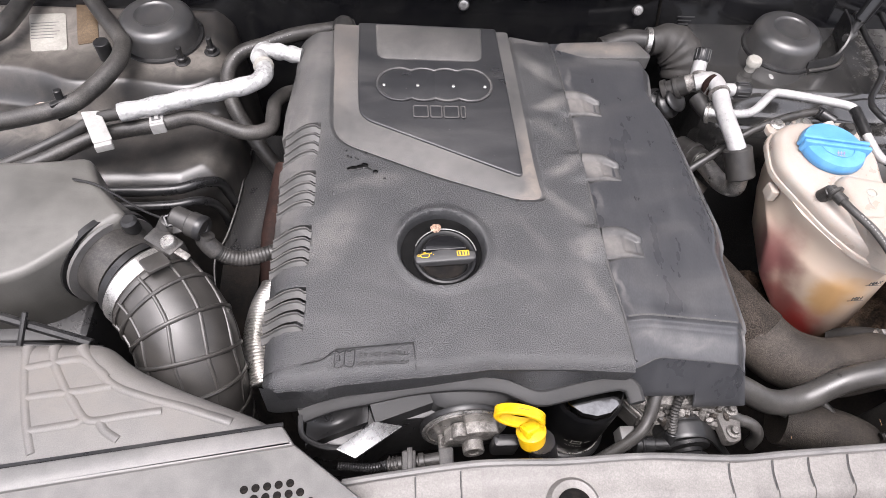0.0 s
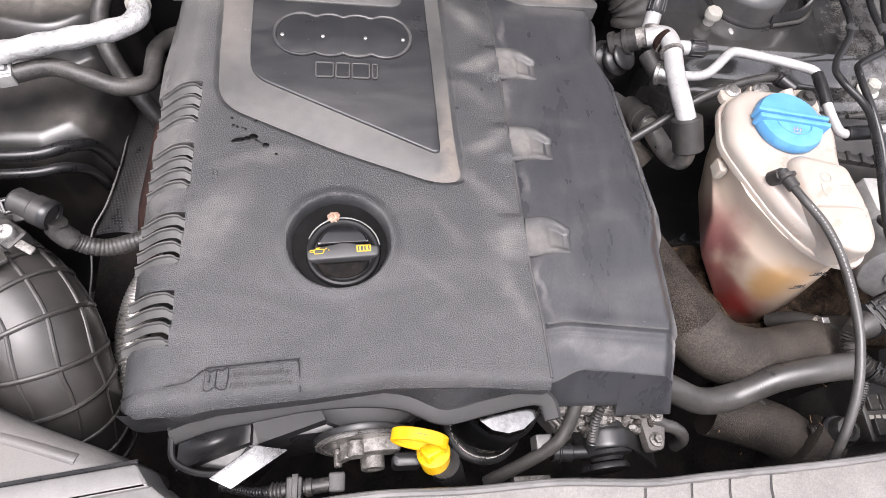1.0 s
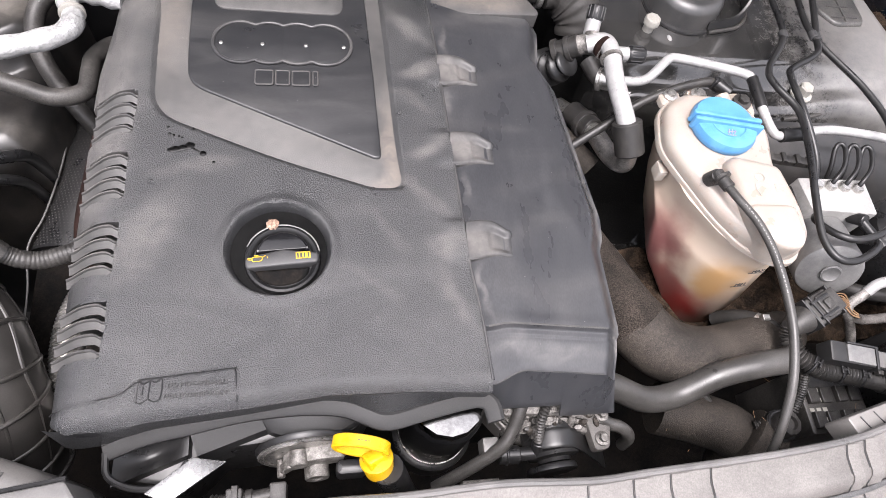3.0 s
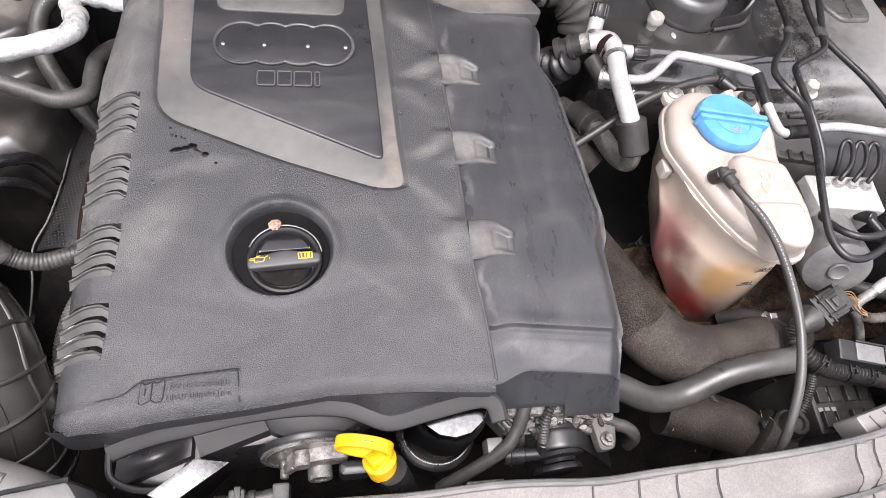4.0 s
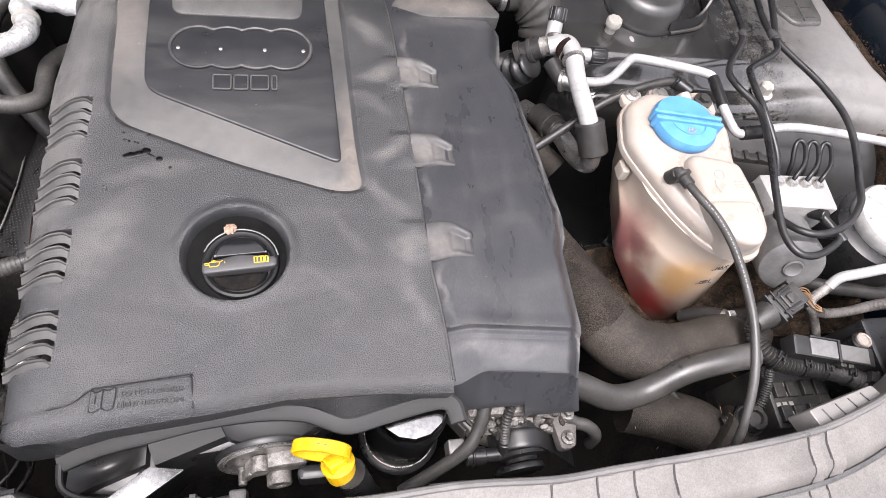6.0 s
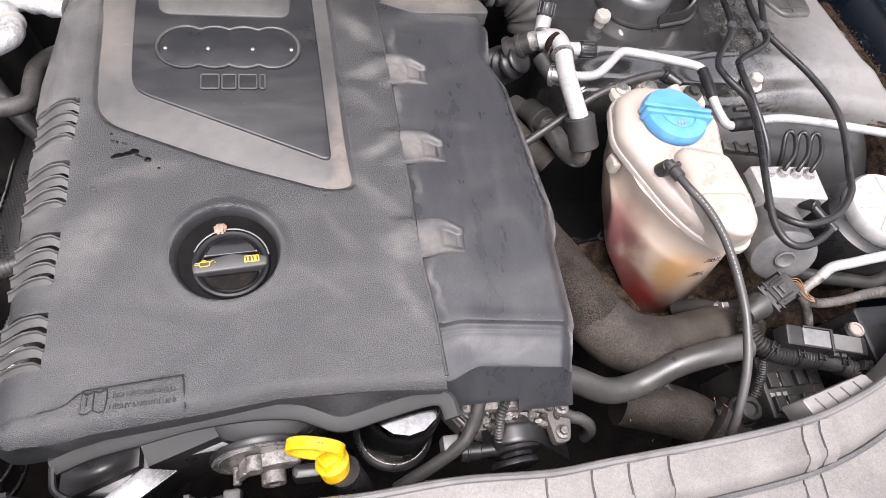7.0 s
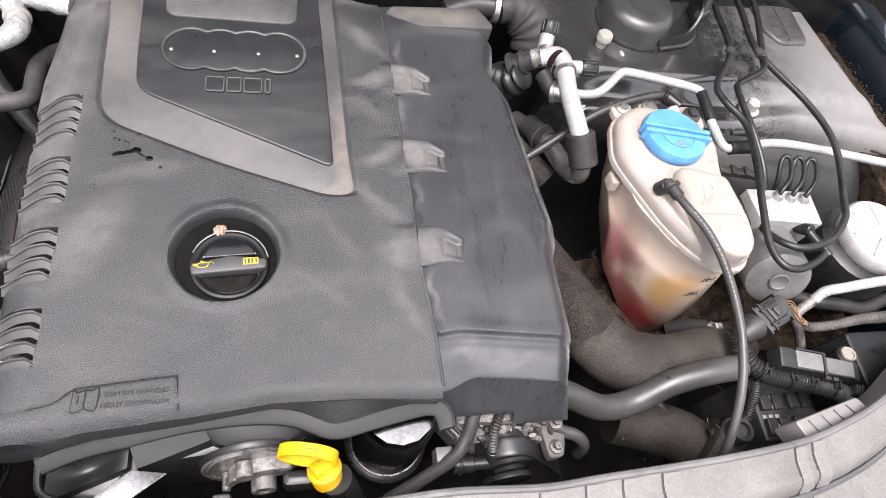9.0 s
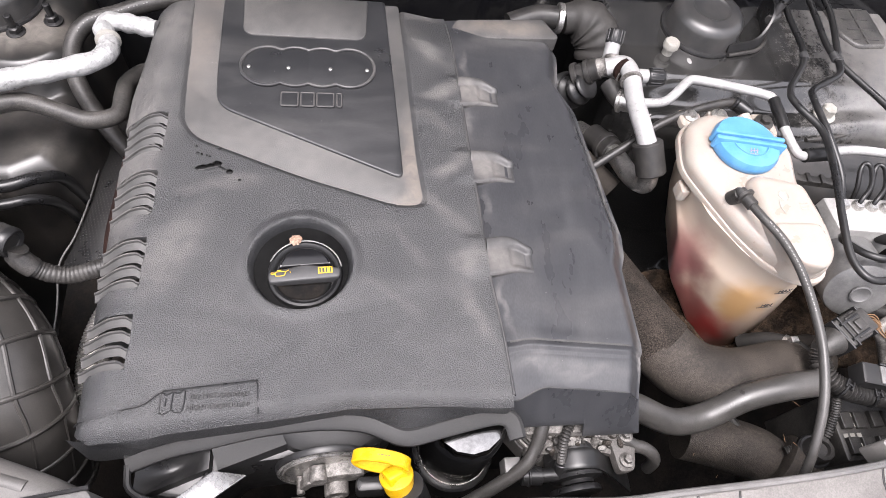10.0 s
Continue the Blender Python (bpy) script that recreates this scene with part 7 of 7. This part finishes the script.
part("conduit", tube([(0.584, -0.045, -0.112), (0.584, -0.056, -0.120), (0.5828, -0.0702, -0.121), (0.5915, -0.0863, -0.120), (0.6105, -0.0979, -0.120), (0.6407, -0.1039, -0.120), (0.6711, -0.1121, -0.120), (0.6925, -0.119, -0.122), (0.7097, -0.1278, -0.128), (0.730, -0.136, -0.150)], 0.0108, 18, ripple=0.15, pitch=0.0042), RUBBER, loom)
P = pose(0.6085, -0.0335, -0.098, 0, -4, 26)
plug_body = part("plug", merge(box(-0.010, 0.026, -0.0175, 0.0175, -0.020, 0.010, 0.003, 0.004, P), box(0.004, 0.034, -0.0145, 0.0145, -0.018, 0.0125, 0.002, 0.003, P), box(0.009, 0.021, -0.0060, 0.0060, 0.011, 0.0155, 0.001, 0.002, P)), DUSTY_BLACK, loom, "scuffed black multi-pin plug")
part("plug_boot", turned(merge(lathe([(0.0105, -0.002), (0.0125, 0.004), (0.0150, 0.012), (0.0170, 0.020), (0.0172, 0.027), (0.0150, 0.028)], 20)), P @ pose(-0.036, 0, -0.005, 0, 90, 0)), DUSTY_BLACK, loom, "dusty tape-wrapped boot")
for x, w in ((-0.0125, 0.0025), (-0.003, 0.0018), (0.0255, 0.0022)):
    part("plug_collar", box(x, x + w, -0.0195, 0.0195, -0.020, 0.0122, 0.0008, 0.003, P), BLACK, plug_body)
for y in (-0.010, 0.010):
    part("latch_arm", box(-0.006, 0.022, y - 0.0015, y + 0.0015, 0.0095, 0.0140, 0.0006, 0, P), BLACK, plug_body)
for k in range(6):
    part("bare_wire", tube([P @ Vector((0.033, -0.006 + 0.0025 * k, 0.004)), (0.6520 + 0.001 * k, -0.0235 + 0.002 * k, -0.099 + 0.002 * (k % 3)), (0.6690 + 0.001 * k, -0.0355 + 0.0018 * k, -0.108 - 0.002 * (k % 2)), (0.690, -0.0365 + 0.001 * k, -0.119)], 0.0008, 6), NEEDLE, loom, "thin tan wire")
for x, y, turn in ((0.5985, -0.0915, -42), (0.6300, -0.1020, -12), (0.6560, -0.1080, -14), (0.6850, -0.1165, -18)):
    R = pose(x, y, -0.1205, 0, 0, turn)
    tie = part("cable_tie", tube([R @ Vector((0.0, 0.0126 * math.cos(a), 0.0126 * math.sin(a))) for a in (radians(d) for d in range(0, 361, 30))], 0.0016, 6), BLACK, loom)
    for dx in (-0.0035, 0.0035):
        part("tie_clip", box(dx - 0.0012, dx + 0.0012, -0.0055, 0.0055, 0.0115, 0.0150, 0.0005, 0.0008, R), BLACK, tie)
    part("tie_bridge", box(-0.0045, 0.0045, -0.0012, 0.0012, 0.0125, 0.0145, 0.0005, 0, R), BLACK, tie)
part("branch", tube([(0.598, -0.094, -0.13), (0.600, -0.118, -0.155), (0.588, -0.140, -0.175), (0.55, -0.146, -0.19)], 0.0055, 12, ripple=0.14, pitch=0.0035), RUBBER, loom)
part("end_plug", merge(box(-0.010, 0.008, -0.007, 0.007, -0.006, 0.006, 0.0015, 0.001, pose(0.716, -0.128, -0.114, 0, 10, -30)), box(-0.004, 0.001, -0.009, 0.009, -0.007, 0.008, 0.001, 0.001, pose(0.716, -0.128, -0.114, 0, 10, -30))), DUSTY_BLACK, loom)
relay = thing("grey_connector", (0.66, -0.094, -0.12), "black cable connector with worn grey faces", "connector")
Q = pose(0.661, -0.0925, -0.101, 4, 0, -13.5)
part("shell", merge(box(-0.054, 0.004, -0.0135, 0.0120, -0.016, 0.0085, 0.003, 0.003, Q), box(0.004, 0.052, -0.0125, 0.0105, -0.016, 0.0060, 0.003, 0.003, Q)), BLACK, relay)
part("face_label", box(-0.034, 0.0005, -0.0112, 0.0095, 0.0080, 0.0102, 0.0008, 0.001, Q), MOTOR, relay, "worn pale grey face")
part("rear_face", box(0.0065, 0.043, -0.0105, 0.0085, 0.0055, 0.0075, 0.0008, 0.001, Q), GREY, relay, "scuffed grey face")
part("latch", merge(box(0.0010, 0.0045, -0.0155, 0.0125, -0.014, 0.0110, 0.0008, 0.001, Q), box(-0.034, 0.004, 0.0100, 0.0125, 0.004, 0.0108, 0.0008, 0, Q)), BLACK, relay)
for x in (0.008, 0.018):
    part("clip", box(x, x + 0.007, -0.0175, -0.0125, -0.004, 0.0030, 0.0008, 0.001, Q), DUSTY_BLACK, relay)
fuse = thing("control_box", (0.64, -0.13, -0.3), "black plastic box with a worn printed label", "control box")
part("case", box(0.612, 0.70, -0.165, -0.085, -0.30, -0.170, 0.004, 0.004), DUSTY_BLACK, fuse)
for k in range(8):
    part("socket", box(0.618 + 0.02 * (k % 4), 0.632 + 0.02 * (k % 4), -0.158 + 0.03 * (k // 4), -0.138 + 0.03 * (k // 4), -0.172, -0.163 - 0.003 * (k % 2), 0.0015, 0.001), DUSTY_BLACK, fuse)
part("label", merge(*[box(0.618 + 0.009 * (k % 3), 0.624 + 0.009 * (k % 3), -0.150 + 0.012 * (k // 3), -0.145 + 0.012 * (k // 3), -0.171, -0.1695, 0.0003) for k in range(12)]), STICKER, fuse)
batt = thing("battery_box", (0.80, -0.1, -0.25), "black box with a pale round button", "box")
part("case", box(0.745, 0.92, -0.15, -0.045, -0.30, -0.125, 0.005, 0.006), BLACK, batt)
part("post", lathe([(0.013, -0.05), (0.013, -0.002), (0.011, 0.0), (0, 0.0)], 24, pose(0.7310, -0.0765, -0.121, -6, 0, 0)), BLACK, batt)
part("button", lathe([(0.0098, 0), (0.0098, 0.003), (0.0086, 0.0042), (0.0070, 0.0036), (0.0064, 0.0022), (0, 0.0022)], 24, pose(0.7310, -0.0765, -0.121, -6, 0, 0)), CREAM, batt)
pr = thing("return_pipe", (0.74, -0.024, -0.10), "grey metal pipe bending down beside the loom", "pipe")
part("upper_run", tube([(0.95, 0.012, -0.06), (0.7834, 0.0012, -0.070), (0.7266, -0.0036, -0.0765), (0.702, -0.0045, -0.085), (0.6911, -0.0105, -0.096)], 0.0066, 14), WHITE_PIPE, pr)
part("lower_run", tube([(0.6925, -0.0096, -0.095), (0.6840, -0.0150, -0.1005), (0.6728, -0.0203, -0.107), (0.6690, -0.0275, -0.113), (0.6790, -0.0330, -0.125), (0.6909, -0.0388, -0.140), (0.7106, -0.0522, -0.17), (0.72, -0.06, -0.2)], 0.0062, 14), ALU, pr, "darker grey metal run")
cb = part("taped_cable", tube([(0.95, -0.022, -0.122), (0.8219, -0.0270, -0.125), (0.7766, -0.0293, -0.125), (0.7316, -0.0354, -0.125), (0.700, -0.0365, -0.125), (0.686, -0.0360, -0.120)], lambda q: 0.0062 + 0.0018 * sstep(0.05, 0.14, 0.27 * (1 - q)), 14, ripple=0.05, pitch=0.007), TAPE_GREY, None, "grey tape-wrapped cable along the wing", category="cable")
cb_dark = part("rubber_cable", tube([(0.95, 0.012, -0.13), (0.8416, 0.0002, -0.130), (0.7999, -0.0109, -0.132), (0.7666, -0.0040, -0.133), (0.7252, 0.0040, -0.135), (0.700, 0.022, -0.15)], 0.0095, 14), RUBBER, None, "thick black rubber cable sagging behind the pipe", category="cable")
lump = thing("coolant_elbow", (0.53, -0.13, -0.3), "dusty brown plastic coolant elbow low in the bay", "coolant pipe")
part("pipe", tube([(0.44, -0.11, -0.22), (0.49, -0.125, -0.22), (0.54, -0.145, -0.225), (0.565, -0.165, -0.25), (0.57, -0.18, -0.3)], 0.033, 20), DUSTY_RUBBER, lump)
part("end", lathe([(0.03, 0), (0.036, 0.003), (0.036, 0.02), (0.030, 0.04), (0, 0.05)], 24, aim((0.55, -0.150, -0.21), (0.575, -0.170, -0.21))), DUSTY_RUBBER, lump)
mat_low = part("insulation_mat", sheet(lambda u, v: (0.45 + 0.42 * u, -0.03 + 0.15 * v, -0.235 + 0.02 * noise.noise(Vector((u * 9, v * 5, 0)))), 60, 24, 0.01), DEBRIS, None, "fuzzy dark brown insulation mat under the tank", category="insulation mat")


def print_marks(pts, r, start, end, n, toward, parent):
    """Small pale bars printed along a hose."""
    line, _ = smooth_line(pts, 0.002)
    bms = []
    for k in range(n):
        i = int(len(line) * (start + (end - start) * k / n))
        d = (line[i + 1] - line[i]).normalized()
        side = (Vector(toward) - d * Vector(toward).dot(d)).normalized()
        m = Matrix((d, side.cross(d), side)).transposed().to_4x4()
        bms.append(box(-0.0009, 0.0007, -0.0006, 0.0006, -0.0008, 0.0002, 0.0002, 0, Matrix.Translation(line[i] + side * r) @ m))
    part("print", merge(*bms), PALE_INK, parent)


print_marks([(0.480, 0.066, 0.001), (0.492, 0.036, 0.001), (0.499, 0.0, 0.0), (0.500, -0.045, -0.004), (0.497, -0.09, -0.012), (0.488, -0.14, -0.03)], 0.0047, 0.05, 0.55, 34, (-0.4, -0.3, 0.8), nip)
print_marks([(-0.294, 0.350, -0.065), (-0.278, 0.376, -0.052), (-0.245, 0.391, -0.048), (-0.20, 0.412, -0.045)], 0.0105, 0.15, 0.95, 16, (0.1, -0.6, 0.8), loop)
print_marks([(0.644, 0.270, -0.030), (0.645, 0.213, -0.034)], 0.0045, 0.1, 0.9, 9, (-0.3, -0.3, 0.9), br)
# leaf litter in the wing gutter
gutter = part("gutter", slab([(0.90, 0.0), (0.97, 0.0), (0.97, 0.5), (0.87, 0.5)], -0.14, -0.096, 0.003), DEBRIS, None, "rain gutter full of brown leaf litter", category="gutter", kind="structure")
for x, y in ((0.917, 0.400), (0.928, 0.245)):
    wb_bolt = thing("gutter_bolt", (x, y, -0.096), "rusty bolt with a wide washer in the gutter", "bolt", "gutter bolts")
    part("washer", lathe([(0.0180, 0.0), (0.0180, 0.0022), (0.0150, 0.0034), (0.0135, 0.0024), (0.0110, 0.0040), (0.0085, 0.0040)], 32, pose(x, y, -0.0962)), DUSTY_BLACK, wb_bolt)
    part("head", lathe([(0.0072, 0.003), (0.0072, 0.008), (0.0060, 0.0092), (0, 0.0092)], 6, pose(x, y, -0.0962)), ALU, wb_bolt)
random.seed(5)
bm = bmesh.new()
for _ in range(1600):
    y = random.uniform(0.04, 0.495)
    x = random.uniform(0.905 - 0.02 * sstep(0.25, 0.5, y), 0.965)
    s, a, e = random.uniform(0.0010, 0.0035), random.uniform(0, 6.28), random.uniform(-0.5, 0.5)
    m = Matrix.Translation((x, y, -0.094 + random.uniform(0, 0.006))) @ Euler((e, random.uniform(-0.5, 0.5), a)).to_matrix().to_4x4()
    vs = [bm.verts.new(m @ Vector(p)) for p in ((-s, 0, 0), (0, -s * 0.4, s * 0.1), (s, 0, 0), (0, s * 0.4, s * 0.15))]
    bm.faces.new(vs)
part("leaf_litter", bm, LEAF, None, "brown dry leaf bits in the gutter", category="leaves", kind="stuff")
bm = bmesh.new()
for _ in range(16):
    x, y = random.uniform(0.42, 0.72), random.uniform(-0.17, -0.02)
    a, ln = random.uniform(0, 6.28), random.uniform(0.004, 0.016)
    p = Vector((x, y, random.uniform(-0.21, -0.15)))
    d = Vector((math.cos(a), math.sin(a), random.uniform(-0.4, 0.4))) * ln
    w = Vector((-math.sin(a), math.cos(a), 0)) * 0.00025
    bm.faces.new([bm.verts.new(q) for q in (p - w, p + w, p + d + w, p + d - w)])
part("pine_needles", bm, NEEDLE, None, "fine dry pine needles caught among the hoses", category="needles", kind="stuff")

# a few larger leaf scraps and pale twigs among the litter
random.seed(9)
for k in range(14):
    y = random.uniform(0.20, 0.48)
    x = random.uniform(0.905 - 0.02 * sstep(0.25, 0.5, y), 0.955)
    w, h, a = random.uniform(0.004, 0.008), random.uniform(0.002, 0.004), random.uniform(0, 360)
    part("dry_leaf", sheet(lambda u, v: ((u - 0.5) * 2 * w, (v - 0.5) * 2 * h * math.sin(math.pi * (0.12 + 0.76 * u)), 0.003 * math.cos(3 * u) + 0.004 * (v - 0.5) ** 2), 6, 4), LEAF, None, "curled brown dry leaf in the wing gutter", category="leaf", group="leaves in the gutter").matrix_world = pose(x, y, -0.088, random.uniform(-20, 20), random.uniform(-20, 20), a)

# clutter low in the bay
stub_hose = thing("heater_return_hose", (0.55, 0.0, -0.2), "dark hose with a bright spring clamp under the tank", "hose")
part("hose", tube([(0.555, 0.004, -0.215), (0.572, -0.006, -0.185), (0.587, -0.019, -0.168), (0.600, -0.036, -0.160), (0.612, -0.055, -0.175)], 0.010, 16), RUBBER, stub_hose)
part("clamp", merge(tube([(0.584, -0.016, -0.171), (0.589, -0.0215, -0.1665)], 0.0112, 20), box(-0.005, 0.005, -0.004, 0.004, 0.0, 0.008, 0.001, 0.001, pose(0.587, -0.019, -0.159))), STEEL, stub_hose, "bright spring clamp")
knob = thing("drain_knob", (0.575, -0.155, -0.18), "black ribbed drain knob low in the bay", "knob")
part("body", lathe([(0.016, -0.05), (0.016, -0.004), (0.014, 0.0), (0.009, 0.001), (0.008, -0.004), (0, -0.004)], 10, pose(0.578, -0.150, -0.160)), DUSTY_BLACK, knob)
part("collar", lathe([(0.019, 0), (0.020, 0.002), (0.020, 0.008), (0.018, 0.010)], 28, pose(0.578, -0.150, -0.185)), BLACK, knob)
small = part("vacuum_hose", tube([(0.44, -0.06, -0.19), (0.475, -0.085, -0.19), (0.50, -0.110, -0.195), (0.515, -0.14, -0.21)], 0.005, 10), RUBBER, None, "thin black vacuum hose below the radiator hose", category="hose")
small_b = part("vacuum_hose", tube([(0.40, -0.10, -0.19), (0.43, -0.108, -0.195), (0.455, -0.125, -0.20), (0.47, -0.15, -0.22)], 0.0045, 10), RUBBER, None, "thin black vacuum hose below the radiator hose", category="hose")
# pale flecks of dirt on the cover and hoses
random.seed(21)
bm = bmesh.new()
for k in range(150):
    if k < 90:
        x, y = random.uniform(-0.14, 0.30), random.uniform(-0.11, 0.35)
        if math.hypot(x - CAP_AT[0], y - CAP_AT[1]) < 0.075 or 0.15 < x < 0.22:
            continue
        z = (0.0012 if x < 0.17 else -0.004 - 0.010 * (x - 0.17) / 0.15 + 0.0015) - 0.012 * sstep(0.30, 0.40, y)
    else:
        x, y, z = random.uniform(0.45, 0.86), random.uniform(0.28, 0.48), -0.0565
        if math.hypot(x - 0.55, y - 0.43) > 0.085 or math.hypot(x - 0.542, y - 0.425) < 0.07:
            continue
    s, a = random.uniform(0.0002, 0.0006), random.uniform(0, 6.28)
    bm.faces.new([bm.verts.new((x + s * (1 + 0.4 * (i % 2)) * math.cos(a + i * 1.2566), y + s * math.sin(a + i * 1.2566), z + 0.0001 * (i % 2))) for i in range(5)])
part("dirt_flecks", bm, FLECK, None, "tiny pale flecks of dirt on the engine cover", category="dirt", kind="stuff")
